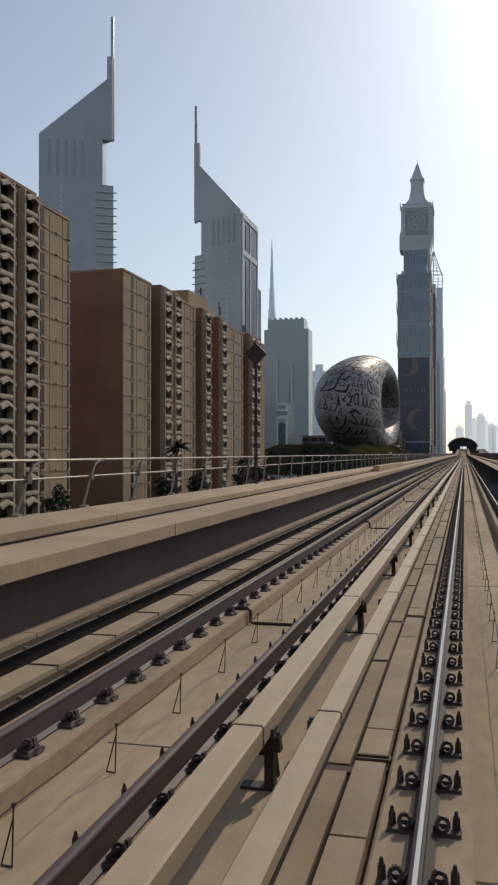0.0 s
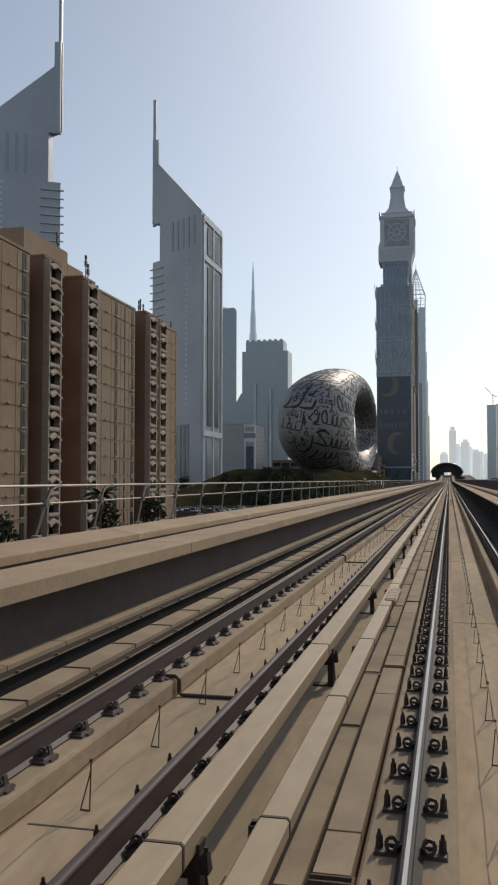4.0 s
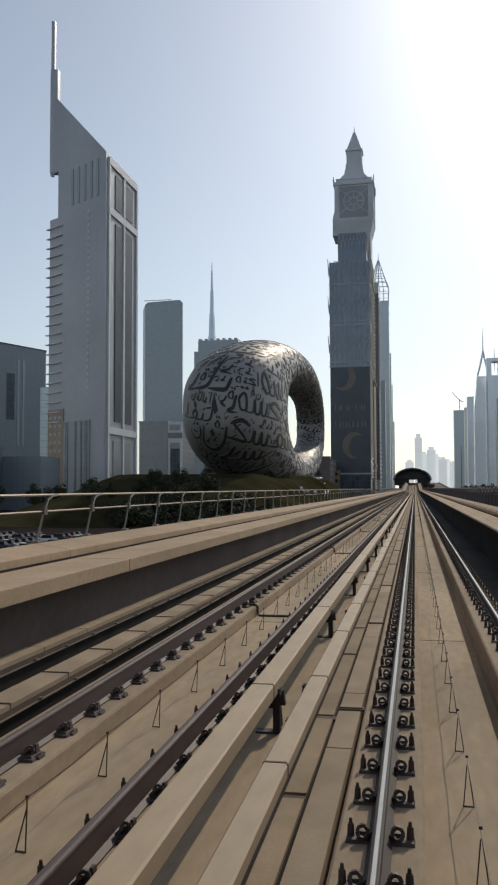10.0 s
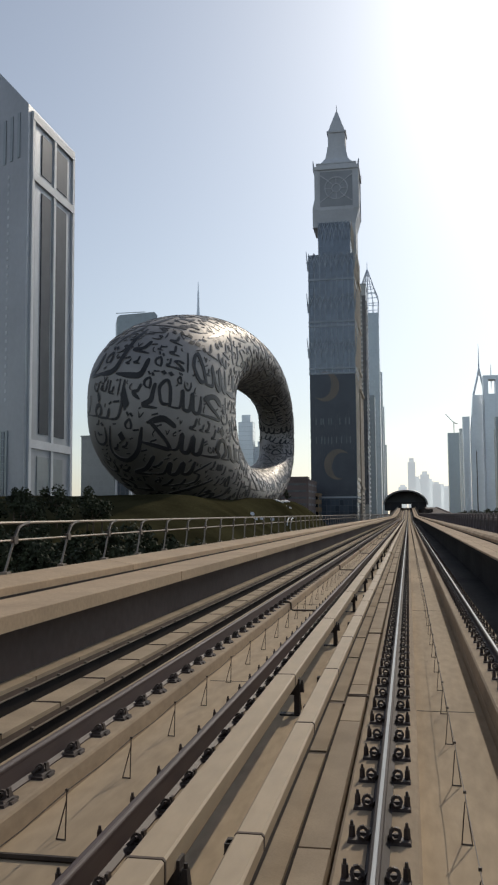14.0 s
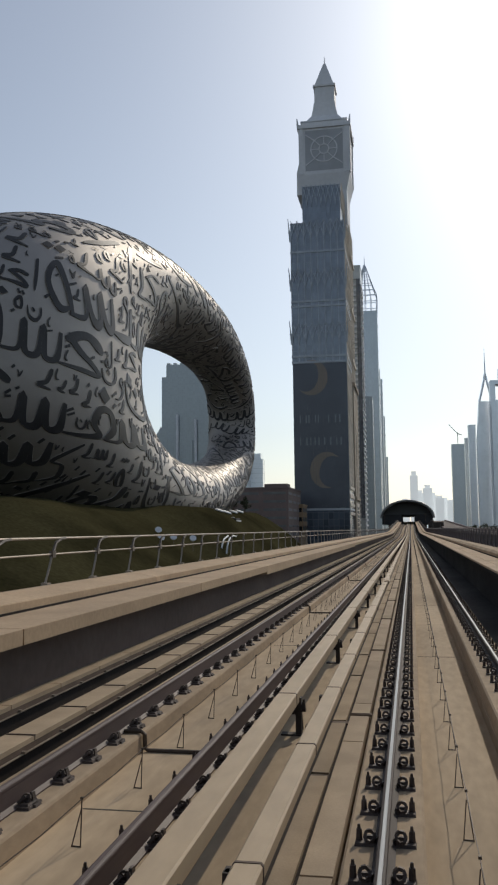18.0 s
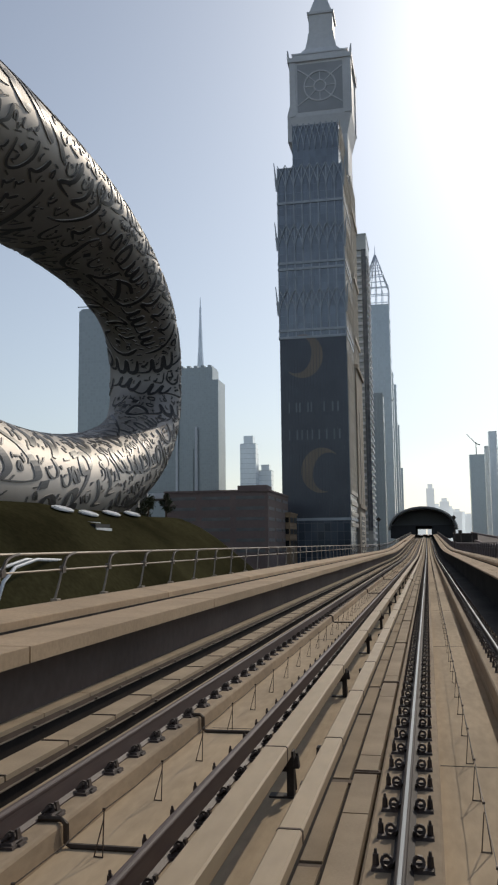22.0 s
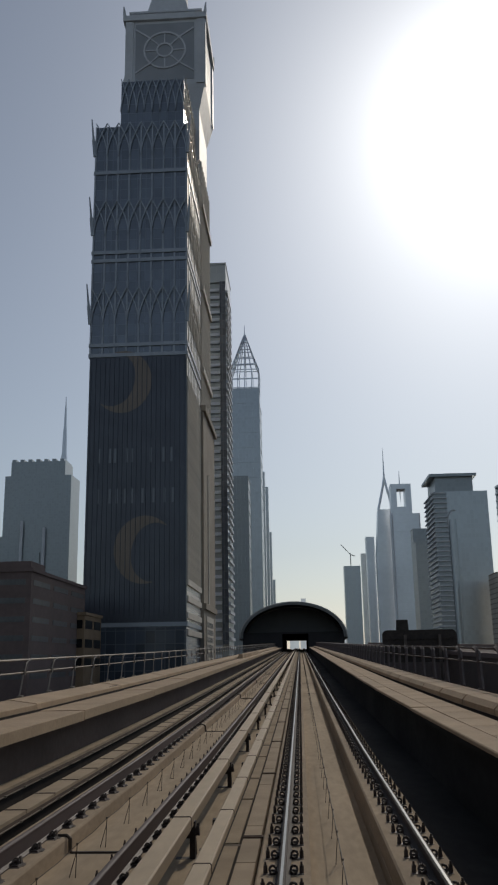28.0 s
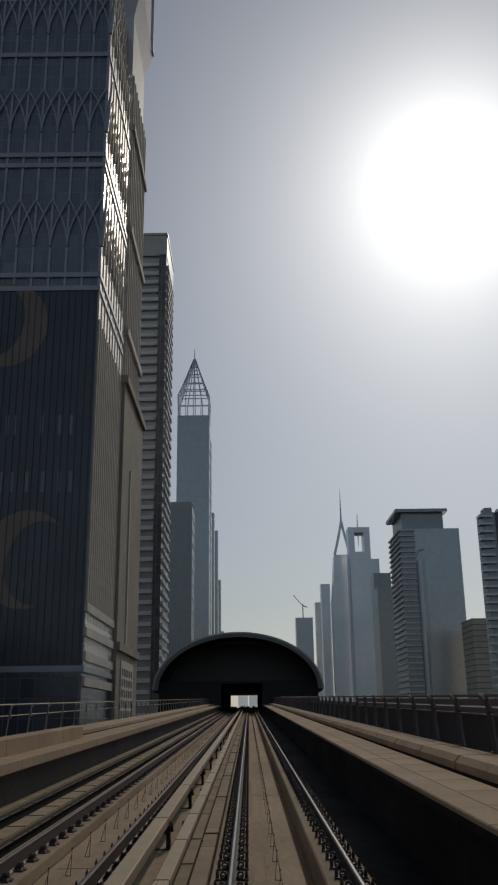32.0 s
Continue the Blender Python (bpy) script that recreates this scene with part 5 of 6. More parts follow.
def mound_z(x, y):
    k = min(1, max(0, (552 - y) / 22))            # the slope runs out flatter towards the south
    x0, w = -48 - 12 * k, 20 + 10 * k
    u = 1 if x <= x0 else max(0, 1 - ((x - x0) / w) ** 1.5)
    v = max(0, 1 - (max(0, abs(y - 556) - 80) / 34) ** 1.3) if y > 556 else max(0, 1 - (max(0, 490 - y) / 75) ** 1.2)
    return -9.2 + 16.6 * u * v * (1 if x > -110 else max(0, 1 - (-110 - x) / 40)) + noise.noise((x * .08, y * .08, 0)) * 0.5


def mound():
    bm = bmesh.new()
    nx, ny = 40, 90
    g = [[bm.verts.new((-150 + 125 * i / nx, 405 + 265 * j / ny, mound_z(-150 + 125 * i / nx, 405 + 265 * j / ny))) for j in range(ny + 1)] for i in range(nx + 1)]
    for i in range(nx):
        for j in range(ny):
            bm.faces.new((g[i][j], g[i + 1][j], g[i + 1][j + 1], g[i][j + 1]))
    bmesh.ops.recalc_face_normals(bm, faces=bm.faces)
    tagged(link("grass_mound", bm, M_GRASS, smooth=True), "green grass mound beneath the museum", "mound", kind="structure")


mound()


def skylight(x, y):
    """A white oval light well flush with the lawn."""
    t = thing("skylight", "white oval skylight set in the grass slope", "skylight", "skylights on the mound")
    z = mound_z(x, y)
    for nm, r, dz, m in (("frame", 1.0, 0.0, M_WHITE), ("pane", 0.8, 0.1, M_WHITE)):
        bm = bmesh.new()
        prism(bm, [(1.1 * r * math.cos(a), 2.6 * r * math.sin(a)) for a in [2 * math.pi * i / 20 for i in range(20)]], dz + 0.1, dz + 0.28)
        ob = part(nm, bm, m, t)
        ob.matrix_local = Matrix.Translation((x, y, z)) @ Matrix.Rotation(0.35, 4, 'Y')


for x, y in ((-45.0, 573.5), (-45.2, 582.5), (-45.4, 591.8), (-45.8, 602)):
    skylight(x, y)
t = thing("vent_hatch", "low pale rimmed vent hatch in the grass slope", "hatch")
z = mound_z(-42, 578)
for x0, x1 in ((-43.0, -42.85), (-41.4, -41.25)):
    bm = bmesh.new()
    box(bm, x0, x1, 575.5, 581, z - 0.8 - (x0 + 43) * 0.5, z + 0.55 - (x0 + 43) * 0.5)
    part("rim", bm, M_WHITE, t)
bm = bmesh.new()
box(bm, -42.8, -41.45, 575.7, 580.8, z - 0.9, z + 0.25)
part("grille", bm, M_DARK, t)

for x, y, z in ((-45, 522.6, 2.3), (-49.3, 517.3, 2.6), (-40.1, 528.4, 0.7), (-43.5, 519.2, 0.9), (-42.4, 523.3, 1.0)):
    t = thing("garden_lamp", "white dish-shaped garden lamp on a short pole", "lamp", "garden lamps")
    bm = bmesh.new()
    tube(bm, (x, y, mound_z(x, y) - 0.5), (x, y, z - 0.1), 0.06, 6)
    part("pole", bm, M_METAL, t)
    bm = bmesh.new()
    prism(bm, [(0.62 * math.cos(a), 0.62 * math.sin(a)) for a in [2 * math.pi * i / 16 for i in range(16)]], -0.06, 0.06)
    ob = part("dish", bm, M_WHITE, t)
    ob.matrix_local = Matrix.Translation((x, y, z)) @ Matrix.Rotation(0.9, 4, 'X') @ Matrix.Rotation(0.3, 4, 'Y')

# white tubular hoops of a path's canopy at the mound's foot
t = thing("canopy_hoop", "white tubular canopy hoop at the foot of the mound", "canopy")
for dx in (0.0, -1.1):
    bm = bmesh.new()
    pts = [(-36.4 + dx, 540.5, -9.2), (-36.4 + dx, 540.6, -2.6), (-36.4 + dx, 541.6, -0.9), (-36.5 + dx, 544, 0.3), (-36.8 + dx, 549, 0.9), (-37.4 + dx, 556, 0.7), (-38.2 + dx, 562, -0.3), (-38.5 + dx, 566, -2.6), (-38.6 + dx, 567, -9.2)]
    sweep(bm, pts, 0.17, 8)
    part("hoop", bm, M_WHITE, t, smooth=True)


# clock-crowned tower beside the line
M_FLANK = curtain("flank_cladding", (0.74, 0.70, 0.64), (0.80, 0.76, 0.70), 1.9, 3.8, 0.5, rough=0.27, vary=0.12, metal=0.8)
M_EMIRF = mat("sunk_stone", (0.42, 0.435, 0.455), 0.7, vary=0.08, scale=0.1, bump=0.0)


def clock_tower():
    t = thing("clock_tower", "dark blue glass skyscraper with lattice tiers and a clock crown", "skyscraper")
    x0, x1, yf, dp = -66.0, -34.5, 872.0, 38.5
    bm = bmesh.new()
    box(bm, x0, x1, yf, yf + dp, -9, 184)
    part("glass_shaft", bm, M_YBLUE, t, "dark blue glass front")
    # rear part: a low taupe wing that stands proud, and the stone shaft above it
    xw = -33.2
    bm = bmesh.new()
    box(bm, x0 + 1, xw, yf + dp + 0.1, yf + 80, -9, 91)
    wing = part("rear_wing", bm, M_TAUPE, t, "taupe stone wing with a cornice")
    bm = bmesh.new()
    box(bm, x0 + 1, xw + 0.9, yf + dp - 0.3, yf + 80.8, 91.02, 93.2)
    part("wing_cornice", bm, M_TAUPE, wing)
    bm = bmesh.new()
    box(bm, xw + 0.003, xw + 0.35, yf + 52.5, yf + 54.2, 22, 70)
    part("pale_strip", bm, M_YBEIGE, wing, "tall narrow pale strip")
    bm = bmesh.new()
    box(bm, xw + 0.003, xw + 0.8, yf + dp + 0.2, yf + 79, 20, 22)
    part("string_course", bm, M_TAUPE, wing)
    bm = bmesh.new()
    box(bm, xw + 0.003, xw + 0.25, yf + 46, yf + 70, -9, 18)
    part("pale_bay", bm, M_YBEIGE, wing, "pale stone bay at the foot")
    for k in range(8):
        for j in range(5):
            bm = bmesh.new()
            box(bm, xw + 0.2, xw + 0.31, yf + 47.5 + 4.4 * j, yf + 50 + 4.4 * j, -4 + 2.6 * k, -2.2 + 2.6 * k)
            part("window", bm, M_WIN, wing)
    # slot faces coloured near-black for the shade between the shafts
    bm = bmesh.new()
    box(bm, x0 + 1, x1 - 2.5, yf + dp + 0.1, yf + dp + 3.2, 93.3, 184)
    part("shadow_gap", bm, M_DARK, t, "slot between the two parts of the shaft, its shade put in as black")
    bm = bmesh.new()
    box(bm, x0 + 1, x1 + 0.2, yf + dp + 3.3, yf + 74, 93.3, 196)
    rear = part("rear_shaft", bm, M_FLANK, t, "pale stone rear shaft")
    me = box_mesh(-0.02, 0.45, -0.35, 0.35, 93.4, 195.5)
    for i in range(9):
        ob = hang("rear_fin", me, M_YBEIGE, rear)
        ob.location = (x1 + 0.2, yf + dp + 4 + 3.8 * i, 0)
    for z in (176, 141, 108):
        bm = bmesh.new()
        box(bm, x1, x1 + 1.3, yf + dp + 3.2, yf + 74.4, z - 1.1, z + 1.1)
        part("rear_band", bm, M_YBEIGE, rear)
    bm = bmesh.new()
    box(bm, x1 + 0.01, x1 + 0.16, yf + 0.8, yf + dp - 0.1, 13, 183.8)
    part("side_cladding", bm, M_FLANK, t, "glossy stone and glass cladding on the flank")
    # tiers: bands, mullions and pointed lattice
    nx, nside = 8, 9
    mull = box_mesh(-0.28, 0.28, -0.35, 0.02, 99, 184)
    for i in range(nx + 1):
        ob = hang("mullion", mull, M_YLAT, t)
        ob.location = (x0 + (x1 - x0) * i / nx, yf, 0)
    mull = box_mesh(-0.02, 0.35, -0.28, 0.28, 92, 184)
    for i in range(nside + 1):
        ob = hang("side_mullion", mull, M_YBEIGE, t)
        ob.location = (x1, yf + dp * i / nside, 0)
    thin = box_mesh(-0.07, 0.07, -0.12, 0.02, 4, 99)
    for i in range(nx + 1):
        ob = hang("thin_mullion", thin, M_YBLUE, t)
        ob.location = (x0 + (x1 - x0) * i / nx, yf, 0)
    thin = box_mesh(-0.02, 0.5, -0.3, 0.3, 26, 92)
    for i in range(15):
        ob = hang("side_fin", thin, M_YBEIGE, t)
        ob.location = (x1, yf + 1 + (dp - 2) * i / 14, 0)
    band = box_mesh(x0 - 0.5, x1 + 0.5, yf - 0.5, yf + dp, -0.6, 0.6)
    for z in (166, 136, 133, 103, 99.5, 13.5):
        ob = hang("band", band, M_YLAT, t)
        ob.location.z = z
    band2 = box_mesh(x1 - 0.2, x1 + 0.7, yf, yf + dp - 0.5, -0.9, 0.9)
    for z in (26, 21, 16, 11):
        ob = hang("side_band", band2, M_YBEIGE, t)
        ob.location.z = z

    def lattice(xa, xb, y, za, zb, n, face, parent, mt):
        bm = bmesh.new()
        w = (xb - xa) / n
        for i in range(n):
            for k in (0, 1):
                pts = []
                for s in range(7):
                    f = s / 6
                    u = w * (i + (f ** 1.9 if k else 1 - f ** 1.9))
                    z = za + (zb - za) * f
                    o = -0.5 - 1.0 * max(0, f - 0.6) ** 1.2
                    pts.append((xa + u, y + o, z) if face == "y" else (y - o, xa + u, z))
                for p, q in zip(pts, pts[1:]):
                    tube(bm, p, q, 0.25, 4)
        part("lattice", bm, mt, parent, "pointed crossing lattice")

    for za, zb in ((172.5, 185), (142.5, 155), (110.5, 123)):
        lattice(x0, x1, yf, za, zb, nx, "y", t, M_YLAT)
        lattice(yf, yf + dp - 0.5, x1, za, zb, 9, "x", t, M_YBEIGE)
        for sx in (x0, x1):
            bm = bmesh.new()
            s = -1 if sx == x0 else 1
            tube(bm, (sx + s * 0.3, yf - 0.3, za), (sx + s * 0.8, yf - 0.8, zb - 6), 0.6, 5)
            tube(bm, (sx + s * 0.8, yf - 0.8, zb - 6), (sx + s * 1.5, yf - 1.3, zb + 1.5), 0.45, 5, 0.2)
            part("corner_thorn", bm, M_YLAT, t)
    # upper tier and crown
    cx, cy, hw = -48.9, 930.0, 16.2
    bm = bmesh.new()
    box(bm, x0 + 5.8, x1 - 2.6, yf + 12, cy + 12, 184.1, 211)
    part("upper_shaft", bm, M_YBLUE, t)
    lattice(x0 + 5.8, x1 - 2.6, yf + 12, 198, 211.5, 8, "y", t, M_YLAT)
    bm = bmesh.new()
    box(bm, cx - 14, cx + 14, cy - 14, cy + 14, 180, 231.5)
    part("crown_shaft", bm, M_CROWN, t)
    lattice(yf + 12, cy - 14, x1 - 2.6, 198, 211.5, 9, "x", t, M_YBEIGE)
    bm = bmesh.new()
    fa = [(cx - hw, 243), (cx - hw - 2.2, 234), (cx - hw - 2.2, 219), (cx - 14.1, 219), (cx - 14.1, 230.8), (cx - hw, 230.8)]
    vs = [[bm.verts.new((x, y, z)) for x, z in fa] for y in (cy - 13, cy + 13)]
    bm.faces.new(vs[0])
    bm.faces.new(vs[1][::-1])
    for k in range(6):
        bm.faces.new((vs[0][k], vs[1][k], vs[1][(k + 1) % 6], vs[0][(k + 1) % 6]))
    bmesh.ops.recalc_face_normals(bm, faces=bm.faces)
    part("buttress", bm, M_CROWN, t, "sloping buttress below the clock")
    bm = bmesh.new()
    # block with flaring foot
    box(bm, cx - hw, cx + hw, cy - hw, cy + hw, 231, 262)
    v = box(bm, cx - 13.5, cx + 13.5, cy - 13.5, cy + 13.5, 218, 230.9, taper=-3)
    clock = part("clock_block", bm, M_CROWN, t, "pale grey clock storey")
    bm = bmesh.new()
    box(bm, cx - hw - 1.2, cx + hw + 1.2, cy - hw - 1.2, cy + hw + 1.2, 262.05, 264.5)
    for sx in (-1, 1):
        for sy in (-1, 1):
            tube(bm, (cx + sx * (hw + .6), cy + sy * (hw + .6), 264.5), (cx + sx * (hw + 1), cy + sy * (hw + 1), 269), 0.8, 5, 0.3)
    box(bm, cx - hw + 1.6, cx + hw - 1.6, cy - hw + 1.6, cy + hw - 1.6, 264.55, 267.2)
    box(bm, cx - hw + 0.9, cx + hw - 0.9, cy - hw + 0.9, cy + hw - 0.9, 267.25, 268.0)
    part("cornice", bm, M_CROWN, t)
    for sx in (-1, 1):                      # corner piers and the sunk field round the clock
        bm = bmesh.new()
        box(bm, cx + sx * (hw - 1.4) - 1.6, cx + sx * (hw - 1.4) + 1.6, cy - hw - 0.7, cy - hw + 1, 231.2, 261.9)
        part("corner_pier", bm, M_CROWN, clock)
        # sunward piers take a paler colour that stands for the sunlight on them
        bm = bmesh.new()
        box(bm, cx + hw - 0.9, cx + hw + 0.7, cy + sx * (hw - 1.4) - 1.6, cy + sx * (hw - 1.4) + 1.6, 231.2, 261.9)
        part("corner_pier", bm, M_WHITE, clock)
    bm = bmesh.new()
    box(bm, cx - 12.2, cx + 12.2, cy - hw - 0.15, cy - hw + 0.1, 233.5, 260.6)
    part("clock_field", bm, M_EMIRF, clock, "sunk grey field behind the clock tracery")
    for k in range(4):
        bm = bmesh.new()
        sx, sz = (-1, 1)[k % 2], (-1, 1)[k // 2]
        tube(bm, (cx + sx * 12, cy - hw - 0.3, 247.5 + sz * 10.3), (cx + sx * 6.1, cy - hw - 0.3, 247.5 + sz * 6.1), 0.45, 4)
        part("brace", bm, M_CROWN, clock)
    bm = bmesh.new()
    prof = [(hw - 3, 268.05), (11.4, 270), (8.6, 274), (7.4, 280), (7.0, 284)]
    rings = [[bm.verts.new((cx + sx * r, cy + sy * r, z)) for sx, sy in ((-1, -1), (1, -1), (1, 1), (-1, 1))] for r, z in prof]
    for a, b in zip(rings, rings[1:]):
        for i in range(4):
            bm.faces.new((a[i], a[(i + 1) % 4], b[(i + 1) % 4], b[i]))
    bm.faces.new(rings[-1])
    part("roof", bm, M_CROWN, t, "concave grey roof")
    bm = bmesh.new()
    box(bm, cx - 6.6, cx + 6.6, cy - 6.6, cy + 6.6, 284.05, 295)
    box(bm, cx - 7.4, cx + 7.4, cy - 7.4, cy + 7.4, 295.05, 296.5)
    part("lantern", bm, M_CROWN, t)
    bm = bmesh.new()
    box(bm, cx - 6.4, cx + 6.4, cy - 6.4, cy + 6.4, 296.55, 314, taper=5.6)
    tube(bm, (cx, cy, 313), (cx, cy, 320), 0.5, 5, 0.1)
    part("spire", bm, M_CROWN, t)
    # clock face
    bm = bmesh.new()
    for i in range(24):
        a, b = 2 * math.pi * i / 24, 2 * math.pi * (i + 1) / 24
        tube(bm, (cx + 8.5 * math.cos(a), cy - hw - 0.3, 247.5 + 8.5 * math.sin(a)), (cx + 8.5 * math.cos(b), cy - hw - 0.3, 247.5 + 8.5 * math.sin(b)), 0.5, 4)
        tube(bm, (cx + 3.2 * math.cos(a), cy - hw - 0.3, 247.5 + 3.2 * math.sin(a)), (cx + 3.2 * math.cos(b), cy - hw - 0.3, 247.5 + 3.2 * math.sin(b)), 0.5, 4)
    for i in range(8):
        a = math.pi / 4 * i
        tube(bm, (cx + 3.2 * math.cos(a), cy - hw - 0.3, 247.5 + 3.2 * math.sin(a)), (cx + 8.5 * math.cos(a), cy - hw - 0.3, 247.5 + 8.5 * math.sin(a)), 0.35, 4)
    part("clock_ring", bm, M_CROWN, clock, "round grey clock tracery")
    # reflections at the foot of the front, imitated by a separate panel
    bm = bmesh.new()
    box(bm, x0 + 0.6, x1 - 0.6, yf - 0.25, yf + 0.2, -9, 12.6)
    part("foot_glazing", bm, M_EMIRG, t, "grey glazed foot of the tower, toned for reflections")
    bm = bmesh.new()
    box(bm, x0 + 0.15, x1 - 0.15, yf - 0.28, yf - 0.04, 14.3, 98.7)
    part("banner_film", bm, M_FILM, t, "dark printed film over the lower glass")
    # two gold swashes of the giant banner on the lower front
    for mx, cz, s in ((x0 + 9.6, 90.8, 1), (x0 + 19.9, 35.6, -1)):
        bm = bmesh.new()
        prev = None
        for i in range(25):
            a = math.pi * (-0.70 + 1.24 * i / 24) + (math.pi if s < 0 else 0)
            w = 0.3 + 5.4 * math.sin(math.pi * i / 24) ** 1.3
            e = [bm.verts.new((mx + (r * math.cos(a) - w * 0.25 * s) * 0.98, yf - 0.42, cz + r * math.sin(a))) for r in (9.6 - w / 2, 9.6 + w / 2)]
            if prev:
                bm.faces.new((prev[0], prev[1], e[1], e[0]))
            prev = e
        part("banner_swash", bm, M_BANNER, t, "faded gold crescent on the glass")
    for z, xs in ((66, (3.5, 7, 8.6, 12.4, 14, 20, 24, 26.5)), (53, (3.5, 7.2, 9.4, 12, 14.2, 17.5, 21, 24.5, 27))):
        for x in xs:
            bm = bmesh.new()
            box(bm, x0 + x, x0 + x + 0.75, yf - 0.4, yf - 0.3, z - 2.4, z + 2.2)
            part("banner_bar", bm, M_BANBAR, t, "faint grey bar of the banner")
    rib = box_mesh(-0.07, 0.07, -0.62, -0.43, 14.4, 98.6)
    for i in range(21):
        ob = hang("film_rib", rib, M_FILM, t)
        ob.location = (x0 + 0.6 + (x1 - x0 - 1.2) * i / 20, yf, 0)
    return t


clock_tower()


# ---- further towers ----
t = thing("slab_tower", "plain blue-grey glass slab tower in the haze", "tower")
bm = bmesh.new()
prism(bm, [(-390.5, 1405), (-333, 1405), (-349, 1445), (-406.5, 1445)], -9, 275)
part("shaft", bm, M_FAR2, t)
bm = bmesh.new()
prism(bm, [(-390.5, 1405), (-333, 1405), (-349, 1445), (-406.5, 1445)], 275.02, 0, top=[278, 280, 280, 278])
for v in bm.verts:
    if v.co.z > 275.1:
        v.co.x = -363 + (v.co.x + 363) * 0.86
part("sloped_top", bm, M_FAR2, t, "chamfered top storey")
bm = bmesh.new()
box(bm, -392, -350, 1404.2, 1405.2, 280.05, 281)
part("roof_rail", bm, M_FAR1, t)


def flare_tower():
    t = tower("flared_tower", "broad blue-grey tower with notched top and flaring foot", -379, 1870, 99, 50, 274, M_FAR2, None)
    bm = bmesh.new()
    box(bm, -421, -340, 1848, 1892, 274.1, 296)
    for i in range(7):
        box(bm, -420 + 12 * i, -414 + 12 * i, 1848, 1892, 296.05, 299.5)
    part("crown", bm, M_FAR2, t)
    bm = bmesh.new()
    prev = None
    for i in range(9):
        f = i / 8
        e = [bm.verts.new((-431 - 118 * (1 - f ** 1.5) ** 1.25, y, -9 + 194 * f)) for y in (1846, 1894)] + [bm.verts.new((-430, y, -9 + 194 * f)) for y in (1894, 1846)]
        if prev:
            for k in range(4):
                bm.faces.new((prev[k], prev[(k + 1) % 4], e[(k + 1) % 4], e[k]))
        prev = e
    bmesh.ops.recalc_face_normals(bm, faces=bm.faces)
    part("flaring_foot", bm, M_FAR2, t)
    bm = bmesh.new()
    prism(bm, [(-430, 1844.8), (-372, 1842), (-372, 1844.9), (-430, 1844.9)], -9, 0, top=[184, 160, 160, 184])
    part("front_wing", bm, M_FAR2, t, "sloping wing in front of the shaft")
    for x, zt in ((-399, 206), (-366, 196)):
        bm = bmesh.new()
        box(bm, x - 2, x + 2, 1840, 1841.9, -9, zt)
        part("white_fin", bm, M_WHITE, t, "pale upright fin")


flare_tower()
# broad slab hotel: an open corner of the roof frame, window strips, recess shade coloured onto flat bays, a lower wing
t = thing("hotel_building", "broad grey hotel slab with an open roof corner", "hotel")
HA, HD, HN, HB = Vector((-640, 1367)), Vector((0.347, 0.938)), Vector((0.938, -0.347)), Vector((-0.45, 0.89))


def slab_piece(bm, u0, u1, z0, z1, out=0.0, back=40.0):
    """A block of the slab between u0 and u1 metres along its face."""
    a, b = HA + HD * u0 + HN * out, HA + HD * u1 + HN * out
    prism(bm, [tuple(a), tuple(b), tuple(b + HB * back), tuple(a + HB * back)], z0, z1)


bm = bmesh.new()
slab_piece(bm, 0, 144, -9, 206)
slab_piece(bm, 21, 144, 206.02, 226)
part("slab", bm, M_HOTEL, t)
bm = bmesh.new()
slab_piece(bm, 0, 3.5, 206.02, 221)
slab_piece(bm, 0, 20.9, 221.02, 226)
part("roof_frame", bm, M_HOTEL, t, "open frame at the corner of the roof")
bm = bmesh.new()
slab_piece(bm, -0.6, 144.6, 226.05, 228, 0.8)
part("roof_edge", bm, M_EMIRG, t)
# dark bays stand proud; only their colour imitates the shade of a recess
for u0, u1, z0, z1, m, nm in ((60, 76, 110, 182, M_EMIRG, "shade_bay"), (82, 86, 70, 205, M_FAR2, "pale_strip"), (93, 97, 70, 205, M_FAR2, "pale_strip"), (112, 132, 10, 50, M_EMIRG, "shade_bay"), (108, 136, 51, 54, M_FAR3, "pale_lintel")):
    bm = bmesh.new()
    slab_piece(bm, u0, u1, z0, z1, 0.5, 3)
    part(nm, bm, m, t)
W = HA - HD * 1 + HN * 3
bm = bmesh.new()
prism(bm, [(W.x - 120, W.y - 61), (W.x, W.y), (W.x - 18, W.y + 36), (W.x - 138, W.y - 25)], -9, 177)
part("wing", bm, M_HOTEL, t)
for k in range(14):
    bm = bmesh.new()
    prism(bm, [(W.x - 120, W.y - 62), (W.x - 15, W.y - 9), (W.x - 16, W.y - 6), (W.x - 121, W.y - 59)], 160 - 9 * k, 162.2 - 9 * k)
    part("wing_band", bm, M_FAR2, t)
t = tower("residential_tower", "tall dark tower edged with white balcony slabs", -40.95, 1030, 16.1, 30, 197, M_FAR2, None, top=0)
me = box_mesh(-8.0, 0.0, -1.4, 1.5, 0, 1.5)
me2 = box_mesh(-0.6, 0.9, 0.6, 27.0, 0, 1.3)
for i in range(48):
    ob = hang("balcony", me, M_WHITE, t)
    ob.location = (-36.0, 1015, 184 - 4.0 * i)
    ob = hang("side_balcony", me2, M_WHITE, t)
    ob.location = (-32.9, 1015, 184 - 4.0 * i)
bm = bmesh.new()
box(bm, -49.2, -32.7, 1013.8, 1045.4, 189, 198.6)
box(bm, -49.5, -32.4, 1013.4, 1045.8, 198.62, 199.6)
part("cap", bm, M_FAR2, t, "overhanging grey cap")
bm = bmesh.new()
box(bm, -35.7, -32.8, 1012.6, 1014.9, 10, 188.9)
